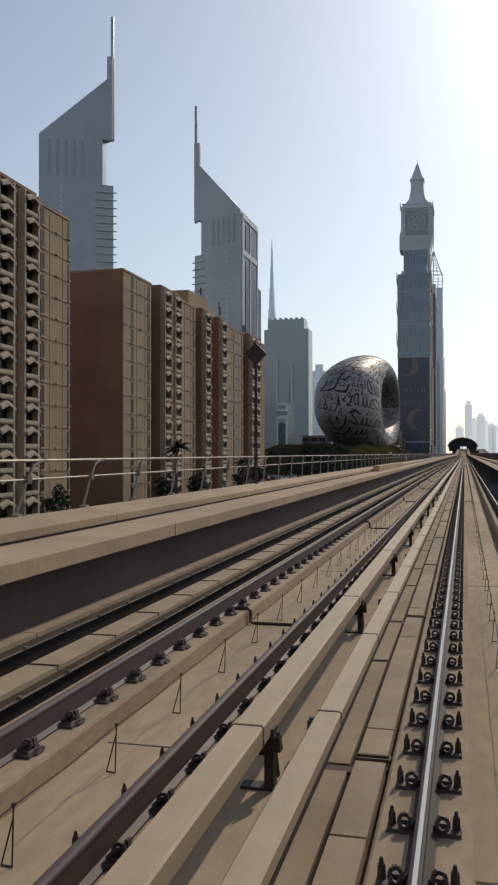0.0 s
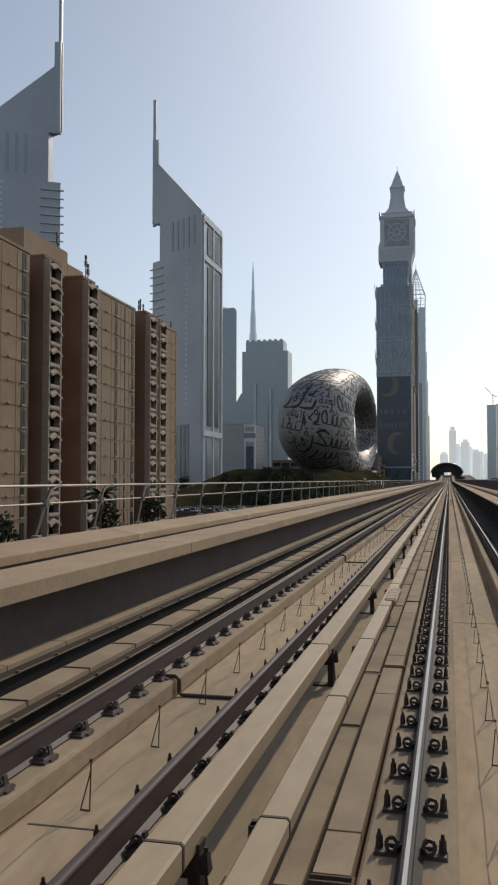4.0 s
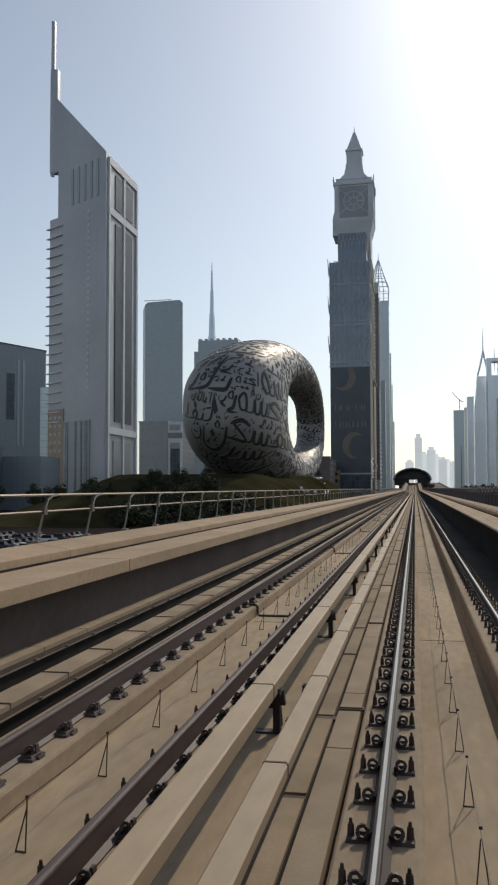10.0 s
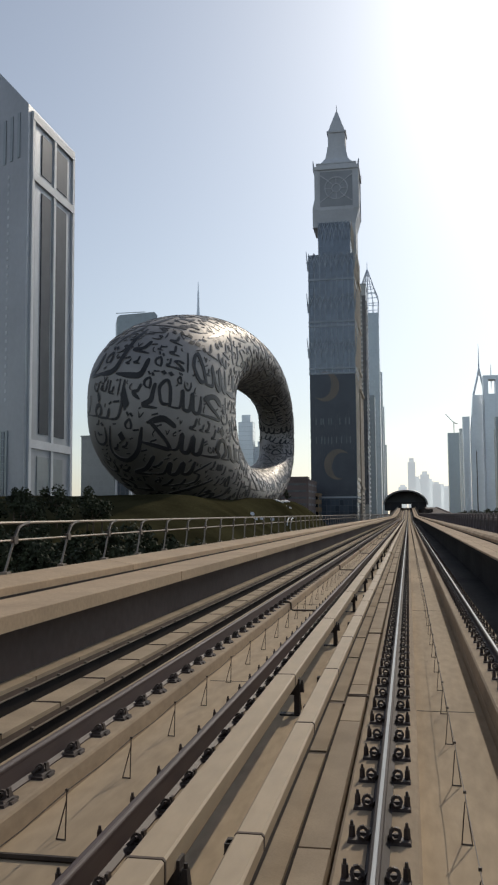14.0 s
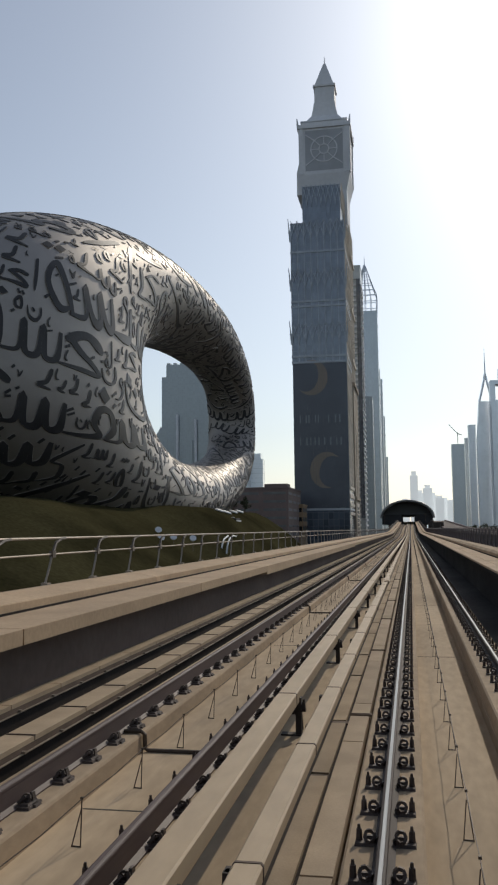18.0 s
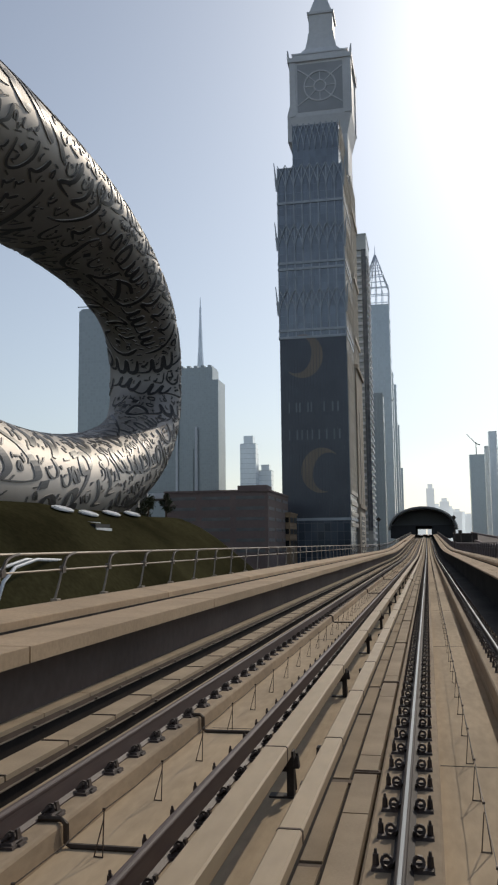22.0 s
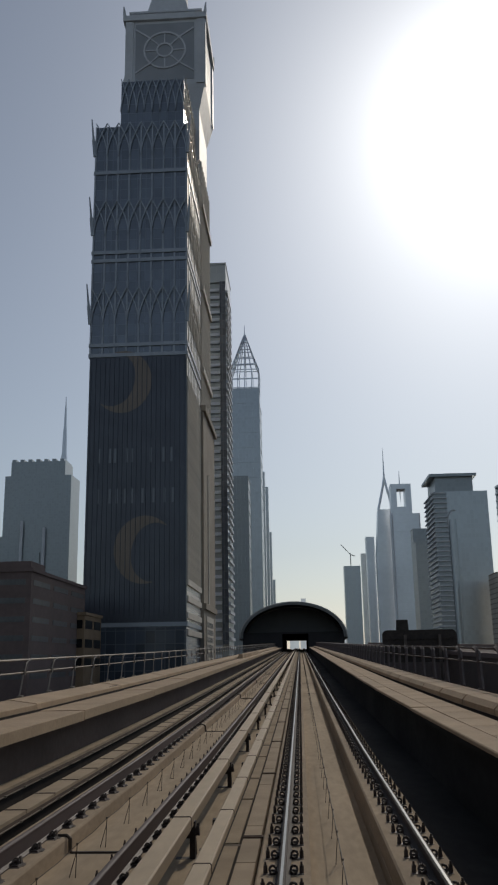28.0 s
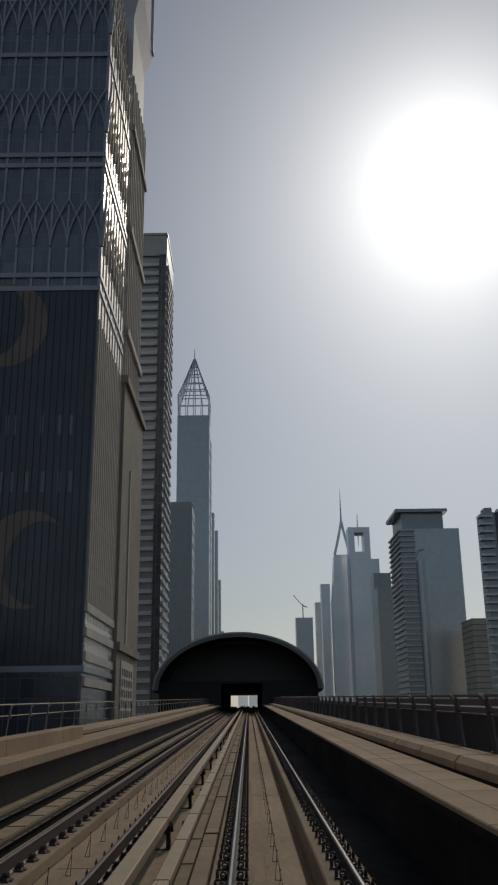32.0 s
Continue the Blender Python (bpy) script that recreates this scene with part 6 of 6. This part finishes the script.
part("fin_wall", bm, M_EMIRG, t, "dark glazed fin wall")


def rect_tower(name, label, xa, xb, ya, yb, z, m, band=None, floor=4.0, deep=0.3, fins=0, group=""):
    return tower(name, label, (xa + xb) / 2, (ya + yb) / 2, xb - xa, yb - ya, z, m, band, floor, fins=fins, deep=deep, group=group)


# along the road beyond the station, far side
rect_tower("dark_block", "dark grey office block among the towers", -50, -33.5, 1200, 1230, 128, M_FAR2, M_FAR2, 8.0, fins=6)
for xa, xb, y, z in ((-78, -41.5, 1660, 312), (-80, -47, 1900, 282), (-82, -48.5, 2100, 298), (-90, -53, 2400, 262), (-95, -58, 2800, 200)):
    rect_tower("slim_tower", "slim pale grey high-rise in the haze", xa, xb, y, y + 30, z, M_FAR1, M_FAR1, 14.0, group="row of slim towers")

rect_tower("pale_block", "pale grey office block between taller towers", -440, -412, 1150, 1190, 124, M_FAR1, M_FAR2, 8.0)

# near side
t = rect_tower("balcony_tower", "grey residential tower with deep stacked balconies", 117, 162, 1345, 1395, 140, M_FAR1, None)
me = box_mesh(-1.8, 10.5, -2.2, 49.0, 0, 1.0)
for i in range(34):
    ob = hang("balcony", me, M_WHITE, t)
    ob.location = (117, 1345, 138 - 4.1 * i)
# no recess here: a darker block carries the shade between balconies
bm = bmesh.new()
box(bm, 116.6, 127.4, 1344.4, 1394, -9, 139.5)
part("balcony_shade_block", bm, M_FAR2, t, "darker block imitating a shaded recess behind the balconies")
bm = bmesh.new()
prism(bm, [(131 + 3.4 * math.cos(a), 1345 + 2.6 * math.sin(a)) for a in [math.pi * i / 6 - math.pi for i in range(7)]], -9, 116)
part("round_bay", bm, M_FAR1, t, "pale rounded bay", smooth=False)
bm = bmesh.new()
box(bm, 119, 151, 1348, 1390, 140.05, 153)
part("penthouse", bm, M_FAR2, t)
bm = bmesh.new()
box(bm, 114, 154, 1344, 1392, 153.05, 155.5)
part("roof_slab", bm, M_FAR2, t, "overhanging roof slab")
bm = bmesh.new()
for i in range(9):
    a = math.pi * i / 16
    tube(bm, (133 - 6 * math.cos(a), 1344.5, 112 + 12 * math.sin(a)), (133 - 6 * math.cos(a + math.pi / 16), 1344.5, 112 + 12 * math.sin(a + math.pi / 16)), 0.8, 5)
part("curved_fin", bm, M_WHITE, t)

t = rect_tower("terraced_tower", "dark residential tower with protruding balcony boxes", 127, 171, 1150, 1162, 108, M_FAR2, None)
me = box_mesh(-2.2, 5, -2.0, 4, 0, 1.3)
for i in range(27):
    ob = hang("balcony", me, M_FAR1, t)
    ob.location = (127, 1150, 105 - 4.2 * i)
me = box_mesh(-1, 1, -1.2, 0, -100, 112)
for i in range(6):
    ob = hang("pier", me, M_EMIRG, t)
    ob.location = (135 + 6.5 * i, 1150, -4.2)
for i in range(5):
    bm = bmesh.new()
    box(bm, 129 + 8 * i, 133 + 8 * i, 1152, 1160, 108.05, 111)
    part("roof_turret", bm, M_FAR2, t)
bm = bmesh.new()
box(bm, 150, 156.8, 1151, 1161, 108.05, 124)
part("stair_head", bm, M_FAR2, t)

rect_tower("brown_block", "low brown office block with rows of windows", 152, 172, 1290, 1320, 66, M_YBEIGE, M_TAUPE, 3.8)
rect_tower("grey_block", "slim grey block between taller towers", 120, 140, 1500, 1530, 118, M_FAR2, M_FAR2, 8.0)
rect_tower("grey_block", "slim grey block in the haze", 126, 143, 1560, 1580, 140, M_FAR2, M_FAR2, 8.0)


def gate_tower():
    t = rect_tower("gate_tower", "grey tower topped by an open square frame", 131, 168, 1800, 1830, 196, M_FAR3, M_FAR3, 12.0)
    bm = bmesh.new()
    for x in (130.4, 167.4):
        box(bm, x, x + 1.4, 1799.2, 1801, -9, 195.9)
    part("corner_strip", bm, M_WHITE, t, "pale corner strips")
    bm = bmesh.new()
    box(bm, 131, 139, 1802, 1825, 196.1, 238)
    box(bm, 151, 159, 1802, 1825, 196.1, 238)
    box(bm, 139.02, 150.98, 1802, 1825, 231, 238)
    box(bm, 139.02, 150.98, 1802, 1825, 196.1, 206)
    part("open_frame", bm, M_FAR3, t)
    bm = bmesh.new()
    tube(bm, (145, 1812, 238), (145, 1812, 258), 0.9, 5, 0.3)
    tube(bm, (145, 1812, 231), (145, 1812, 214), 0.9, 5, 0.2)
    part("antenna", bm, M_FAR3, t)


def spire_tower():
    t = thing("spire_tower", "slender tower narrowing to a split curved spire", "tower")
    bm = bmesh.new()
    box(bm, 112, 141, 1850, 1875, -9, 150)
    part("shaft", bm, M_FAR3, t)
    bm = bmesh.new()
    lo = [bm.verts.new(p) for p in ((112.3, 1850.3, 150.1), (140.7, 1850.3, 150.1), (140.7, 1874.7, 150.1), (112.3, 1874.7, 150.1))]
    hi = [bm.verts.new(p) for p in ((117.2, 1850.3, 211), (139.8, 1850.3, 211), (139.8, 1874.7, 211), (117.2, 1874.7, 211))]
    bm.faces.new(hi)
    bm.faces.new(lo[::-1])
    for k in range(4):
        bm.faces.new((lo[k], lo[(k + 1) % 4], hi[(k + 1) % 4], hi[k]))
    part("tapered_top", bm, M_FAR3, t)
    bm = bmesh.new()
    for s in (-1, 1):
        pts = [(128.5 + s * 10.8 * (1 - f) ** 1.15, 1856 + s, 211 + 48 * f) for f in (0, .25, .5, .75, 1)]
        for p, q in zip(pts, pts[1:]):
            tube(bm, p, q, 1.9, 6, 1.6)
    part("split_crown", bm, M_FAR3, t)
    bm = bmesh.new()
    tube(bm, (128.5, 1856, 255), (128.5, 1856, 303), 1.4, 5, 0.2)
    part("spire", bm, M_FAR3, t)


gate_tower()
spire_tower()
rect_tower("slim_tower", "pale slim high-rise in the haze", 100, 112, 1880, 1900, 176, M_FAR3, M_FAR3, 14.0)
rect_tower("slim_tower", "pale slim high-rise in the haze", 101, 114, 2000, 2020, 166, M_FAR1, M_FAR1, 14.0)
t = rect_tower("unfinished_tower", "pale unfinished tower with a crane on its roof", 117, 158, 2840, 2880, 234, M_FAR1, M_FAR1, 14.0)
bm = bmesh.new()
tube(bm, (135, 2850, 234), (135, 2850, 268), 1.5, 4)
tube(bm, (135, 2850, 264), (112, 2850, 290), 1.2, 4)
tube(bm, (135, 2850, 264), (146, 2850, 260), 1.6, 4)
part("crane", bm, M_EMIRG, t, "tower crane with a raised jib")


def tip_tower():
    t = tower("lattice_tower", "slender grey tower crowned by an open lattice pyramid", -51, 1500, 30, 30, 283, M_FAR1, M_FAR1, 16.0, fins=4)
    bm = bmesh.new()
    c = (-51, 1500)
    lev = [(14.6, 283), (15.2, 304), (10.2, 318), (5.2, 334), (0.8, 348)]
    for (r, z), (r2, z2) in zip(lev, lev[1:]):
        for i in range(5):
            f = -1 + i / 2
            for g in (lambda u, w: (u, -w), lambda u, w: (u, w), lambda u, w: (-w, u), lambda u, w: (w, u)):
                a, b = g(f * r, r), g(f * r2, r2)
                tube(bm, (c[0] + a[0], c[1] + a[1], z), (c[0] + b[0], c[1] + b[1], z2), 0.6, 4)
        for zz, rr in ((z2, r2), ((z + z2) / 2, (r + r2) / 2)):
            q = [(-rr, -rr), (rr, -rr), (rr, rr), (-rr, rr)]
            for k in range(4):
                tube(bm, (c[0] + q[k][0], c[1] + q[k][1], zz), (c[0] + q[(k + 1) % 4][0], c[1] + q[(k + 1) % 4][1], zz), 0.6, 4)
    tube(bm, (c[0], c[1], 346), (c[0], c[1], 360), 0.7, 5, 0.2)
    part("lattice_crown", bm, M_FAR3, t)


tip_tower()


def needle():
    t = thing("needle_skyscraper", "very tall stepped needle skyscraper in the haze", "skyscraper")
    c = (-687, 3100)
    lev = [(60, -9), (52, 150), (44, 260), (35, 350), (27, 440), (19, 530), (12.5, 610), (7.5, 690), (3.2, 760), (0.8, 792)]
    for (r, z), (r2, z2) in zip(lev, lev[1:]):
        bm = bmesh.new()
        tube(bm, (c[0], c[1], z), (c[0], c[1], z2), r * 0.62, 8, (r2 * 0.7 + r * 0.3) * 0.62)
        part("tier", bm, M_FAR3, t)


needle()
# backdrop: the skyline more than four kilometres off, glowing to imitate haze
far = thing("backdrop", "skyline of the farthest towers, its haze put in as a glow", "skyline", kind="structure")
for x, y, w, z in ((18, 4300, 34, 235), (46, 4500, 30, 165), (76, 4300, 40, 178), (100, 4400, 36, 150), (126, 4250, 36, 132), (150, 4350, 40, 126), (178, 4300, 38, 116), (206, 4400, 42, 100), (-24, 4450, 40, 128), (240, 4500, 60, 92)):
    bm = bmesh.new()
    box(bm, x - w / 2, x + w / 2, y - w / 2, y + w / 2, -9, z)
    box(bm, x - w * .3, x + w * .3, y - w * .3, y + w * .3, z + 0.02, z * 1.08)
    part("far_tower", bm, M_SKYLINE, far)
for x, y, w, z in ((-415, 2520, 38, 244), (-382, 2560, 32, 182)):
    tower("haze_pale_tower", "pale grey distant high-rise", x, y, w, w, z, M_FAR3, M_FAR1, 12.0, group="distant towers", top=z * 0.08)


# ---- low buildings ----
def low_building(name, label, xa, xb, ya, yb, z0, z1, m, storeys, slots, category="building", win=None, tall=0.45):
    win = win or M_WIN
    t = thing(name, label, category)
    bm = bmesh.new()
    box(bm, xa, xb, ya, yb, -9, z1)
    part("body", bm, m, t)
    h = (z1 - z0) / storeys
    w = (xb - xa) / slots
    me = box_mesh(0, w * 0.82, -0.06, 0.4, 0, h * tall)
    for i in range(storeys):
        for j in range(slots):
            ob = hang("opening", me, win, t)
            ob.location = (xa + w * (j + 0.09), ya, z0 + h * (i + 0.3))
    w2 = (yb - ya) / max(2, slots)
    me = box_mesh(-0.4, 0.06, 0, w2 * 0.8, 0, h * tall)
    for i in range(storeys):
        for j in range(max(2, slots)):
            ob = hang("side_opening", me, win, t)
            ob.location = (xb, ya + w2 * (j + 0.1), z0 + h * (i + 0.3))
    bm = bmesh.new()
    box(bm, xa - 0.4, xb + 0.4, ya - 0.4, yb + 0.4, z1 + 0.02, z1 + 0.8)
    part("roof_edge", bm, m, t)
    return t


t = low_building("car_park", "dark brown multi-storey car park with open decks", -101, -60, 800, 850, -2, 22.5, M_PARK, 6, 3, "car park", win=M_RIM, tall=0.3)
bm = bmesh.new()
box(bm, -72, -60.5, 801, 812, 23.35, 25)
part("stair_house", bm, M_PARK, t)
bm = bmesh.new()
box(bm, -112, -84, 805, 830, 20.9, 23)
part("roof_canopy", bm, M_WHITE, t, "pale flat canopy on the roof")
low_building("side_block", "low dark block behind the lawn", -150, -119, 790, 830, -2, 18, M_PARK, 3, 4)
low_building("podium_block", "pale framed podium building", -69, -58, 842, 862, 0, 15, M_TAN, 3, 2)
t = low_building("white_hall", "beige modern hall with a truss band under its roof", -107, -77, 690, 705, 4, 22, M_YBEIGE, 1, 2, "hall")
bm = bmesh.new()
for i in range(9):
    x = -107 + 30 * i / 9
    tube(bm, (x, 689.6, 14), (x + 1.7, 689.6, 18.5), 0.3, 4)
    tube(bm, (x + 1.7, 689.6, 18.5), (x + 3.3, 689.6, 14), 0.3, 4)
part("truss", bm, M_METAL, t)
low_building("hotel_podium", "grey podium building at the foot of the towers", -188, -167.5, 755, 790, 0, 48, M_FAR2, 5, 5, win=M_FAR2)
t = thing("framed_block", "grey block with white frames round its window and sign board", "building")
bm = bmesh.new()
box(bm, -167.4, -157.4, 755.5, 790, -9, 47.5)
part("body", bm, M_HOTEL, t)
for nm, xa, xb, za, zb, ya, m in (("white_board", -167, -157.2, 40.5, 48, 754.2, M_WHITE), ("board_face", -166, -158.2, 42, 46, 754.1, M_FAR2), ("frame_top", -167, -157.2, 33.5, 36.5, 754.2, M_WHITE), ("frame_side", -167, -165.6, -9, 33.45, 754.2, M_WHITE), ("frame_side", -158.6, -157.2, -9, 33.45, 754.2, M_WHITE), ("window", -165.5, -158.7, -9, 29.5, 754.9, M_EMIRG), ("window_head", -165.5, -158.7, 29.6, 33.4, 754.7, M_FAR2)):
    bm = bmesh.new()
    box(bm, xa, xb, ya, 755.45, za, zb)
    part(nm, bm, m, t)
low_building("long_low_block", "long low blue-grey building", -217, -191, 600, 625, -6, 18.2, M_HOTEL, 3, 3, win=M_HOTEL)
low_building("lattice_block", "low block with a pale window grid", -222, -209.6, 560, 575, -6, 17.5, M_YBEIGE, 7, 5, win=M_SLOT)
t = low_building("terrace_block", "low grey block with white roof rails", -252, -212, 576, 600, -6, 23, M_HOTEL, 3, 3, win=M_HOTEL)
for za, xb in ((24.2, -213), (29.5, -231)):
    bm = bmesh.new()
    box(bm, -248, xb, 575.5, 576.2, za, za + 0.9)
    box(bm, -248, -247.3, 576.21, 577, 23.9, za + 0.9)
    box(bm, xb - 0.7, xb, 576.21, 577, 23.9, za + 0.9)
    part("roof_rail", bm, M_WHITE, t)
t = thing("entrance_canopy", "small white canopy sloping over an entrance", "canopy")
bm = bmesh.new()
prism(bm, [(-203, 540), (-190, 540), (-190, 548), (-203, 548)], -9, 0, top=[6.4, 3.4, 3.4, 6.4])
part("wall", bm, M_HOTEL, t)
bm = bmesh.new()
prism(bm, [(-204, 539), (-189, 539), (-189, 549), (-204, 549)], 6.6, 0, top=[8.3, 4.9, 4.9, 8.3])
for v in bm.verts:
    if v.co.z == 6.6:
        v.co.z = 7.4 if v.co.x < -200 else 4.0
part("roof", bm, M_WHITE, t)


# ---- trees, palms and hedges ----
def leaf_clump(rg, n, r):
    """Many small leaf quads in an uneven crown."""
    vs, fs = [], []
    lobes = [(Vector((rg.gauss(0, .45), rg.gauss(0, .45), rg.gauss(0, .32))) * r, rg.uniform(.35, .6) * r) for _ in range(9)]
    for _ in range(n):
        c, q = rg.choice(lobes)
        d = Vector((rg.gauss(0, 1), rg.gauss(0, 1), rg.gauss(0, 1))).normalized()
        p = c + d * q * rg.uniform(.55, 1.0)
        u = Vector((rg.gauss(0, 1), rg.gauss(0, 1), rg.gauss(0, 1))).normalized() * r * .11
        w = u.cross(d).normalized() * r * .07
        b = len(vs)
        vs += [p - u, p + w, p + u, p - w]
        fs.append((b, b + 1, b + 2, b + 3))
    me = bpy.data.meshes.new("leaves")
    me.from_pydata([tuple(v) for v in vs], [], fs)
    return me


RG = random.Random(21)
CROWNS = [leaf_clump(RG, 700, 3.0) for _ in range(4)]


def tree(x, y, z, h, k):
    t = thing("tree", "dark green leafy tree on a slender trunk", "tree", "street trees", at=(x, y, z))
    bm = bmesh.new()
    tube(bm, (0, 0, -0.3), (0.1, 0, h * .5), 0.22, 7, 0.14)
    for i in range(4):
        a = 1.6 * i + k
        tube(bm, (0.1, 0, h * .45), (0.1 + math.cos(a) * h * .2, math.sin(a) * h * .2, h * .72), 0.1, 5, 0.04)
    part("trunk", bm, M_BARK, t)
    c = hang("crown", CROWNS[k % 4], M_LEAF, t)
    c.location = (0, 0, h * .72)
    c.scale = (h / 8, h / 8, h / 9)
    return t


def palm(x, y, z, h):
    t = thing("palm", "date palm with drooping fronds", "palm tree", "palms", at=(x, y, z))
    bm = bmesh.new()
    tube(bm, (0, 0, -0.3), (0.15, 0, h), 0.28, 8, 0.2)
    part("trunk", bm, M_BARK, t)
    bm = bmesh.new()
    rg = random.Random(int(x * 7 + y))
    for i in range(26):
        a, up = rg.uniform(0, 6.28), rg.uniform(-.1, 1.1)
        prev = None
        for s in range(6):
            f = s / 5
            r = 2.9 * f
            zz = h + up * r - 0.34 * r * r * .6
            w = 0.38 * math.sin(math.pi * min(.95, f + .12))
            p = Vector((math.cos(a) * r + .15, math.sin(a) * r, zz))
            sd_ = Vector((-math.sin(a), math.cos(a), 0)) * w
            e = [bm.verts.new(p - sd_ - Vector((0, 0, w * .6))), bm.verts.new(p), bm.verts.new(p + sd_ - Vector((0, 0, w * .6)))]
            if prev:
                bm.faces.new((prev[0], prev[1], e[1], e[0]))
                bm.faces.new((prev[1], prev[2], e[2], e[1]))
            prev = e
    part("fronds", bm, M_LEAF, t)
    return t


for i in range(15):
    tx, ty = -62 - 5.2 * (i % 9) + RG.uniform(-2, 2), 440 + 9 * (i // 9) + RG.uniform(-5, 5)
    tree(tx, ty, mound_z(tx, ty), RG.uniform(6, 9), i)
for x, y, z, h in ((-74, 650, mound_z(-74, 650), 8), (-82, 652, mound_z(-82, 652), 8), (-66, 655, mound_z(-66, 655), 7), (-52, 124, -9, 7), (-52, 60, -9, 7), (-50, 78, -9, 6.5), (-51, 140, -9, 7), (-50, 170, -9, 7.5), (-52, 196, -9, 8)):
    tree(x, y, z, h, int(y) % 4)
for x, y, z, h in ((-63, 651, mound_z(-63, 651), 6.5), (-59, 656, mound_z(-59, 656), 6), (-50, 124, -9, 12), (-47, 160, -9, 9)):
    palm(x, y, z, h)


for i in range(30):
    x, y = -36 - 3.6 * (i % 15) - 3 * (i // 15) + RG.uniform(-1.5, 1.5), 421 + 9 * (i // 15) - 0.25 * (i % 15) + RG.uniform(-3, 3)
    t = thing("shrub", "dark green rounded shrub on the mound's slope", "shrub", "shrubs on the mound", at=(x, y, max(-9.0, mound_z(x, y))))
    c = hang("foliage", CROWNS[i % 4], M_LEAF, t)
    k = RG.uniform(0.9, 1.45)
    c.location, c.scale = (0, 0, 1.5 * k), (k, k, k)
# trees added to fill the dark band seen beyond the near railing
for i in range(26):
    tree(52 + 13 * (i % 3) + RG.uniform(-4, 4), 800 + 17 * i + RG.uniform(-5, 5), -9, RG.uniform(11, 14), i)


for x, y, h in ((-60.7, 638, 5.4), (-54.6, 637, 5.0), (-51.2, 638, 5.0), (-57.5, 642, 5.0), (-64.5, 640, 5.2)):
    tree(x, y, mound_z(x, y), h, int(y))
for i in range(16):
    tree(-236 + 7.5 * i + RG.uniform(-2, 2), 480 + 4 * i + RG.uniform(-9, 9), -9, RG.uniform(10.5, 13.5), i)


# ---- parked cars ----
def car(color, k):
    t = thing("parked_car", "parked %s car on the asphalt" % k, "car", "parked cars")
    bm = bmesh.new()
    box(bm, -0.88, 0.88, -2.2, 2.2, 0.3, 0.85, taper=0.06)
    bmesh.ops.bevel(bm, geom=bm.edges[:], offset=0.08, segments=2, affect='EDGES')
    part("body", bm, color, t)
    bm = bmesh.new()
    box(bm, -0.8, 0.8, -1.5, 0.95, 0.86, 1.45, taper=0.28)
    part("cabin", bm, M_WIN, t, "dark tinted cabin")
    for sx in (-0.8, 0.8):
        for sy in (-1.35, 1.35):
            bm = bmesh.new()
            tube(bm, (sx - 0.1, sy, 0.32), (sx + 0.1, sy, 0.32), 0.32, 10)
            part("wheel", bm, M_BLACK, t)
    return t


PAINTS = [(mat("white_car_paint", (0.75, 0.75, 0.73), 0.25, vary=0.03, bump=0), "white"), (mat("silver_car_paint", (0.45, 0.46, 0.47), 0.25, 0.5, vary=0.03, bump=0), "silver"),
          (mat("dark_car_paint", (0.04, 0.04, 0.05), 0.2, vary=0.03, bump=0), "dark"), (mat("red_car_paint", (0.25, 0.04, 0.03), 0.25, vary=0.03, bump=0), "red")]
CARS = [car(m, k) for m, k in PAINTS]
spots = [(-60 - 8.0 * r, 318 + 3.0 * c) for r in range(6) for c in range(16)]
RG.shuffle(spots)
for i, (x, y) in enumerate(spots[:64]):
    m = Matrix.Translation((x, y, -9.0)) @ Matrix.Rotation(radians(90 + RG.uniform(-3, 3)), 4, 'Z')
    if i < 4:
        CARS[i].matrix_basis = m
    else:
        copy_thing(CARS[RG.choice((0, 0, 1, 1, 2, 2, 3))], m)
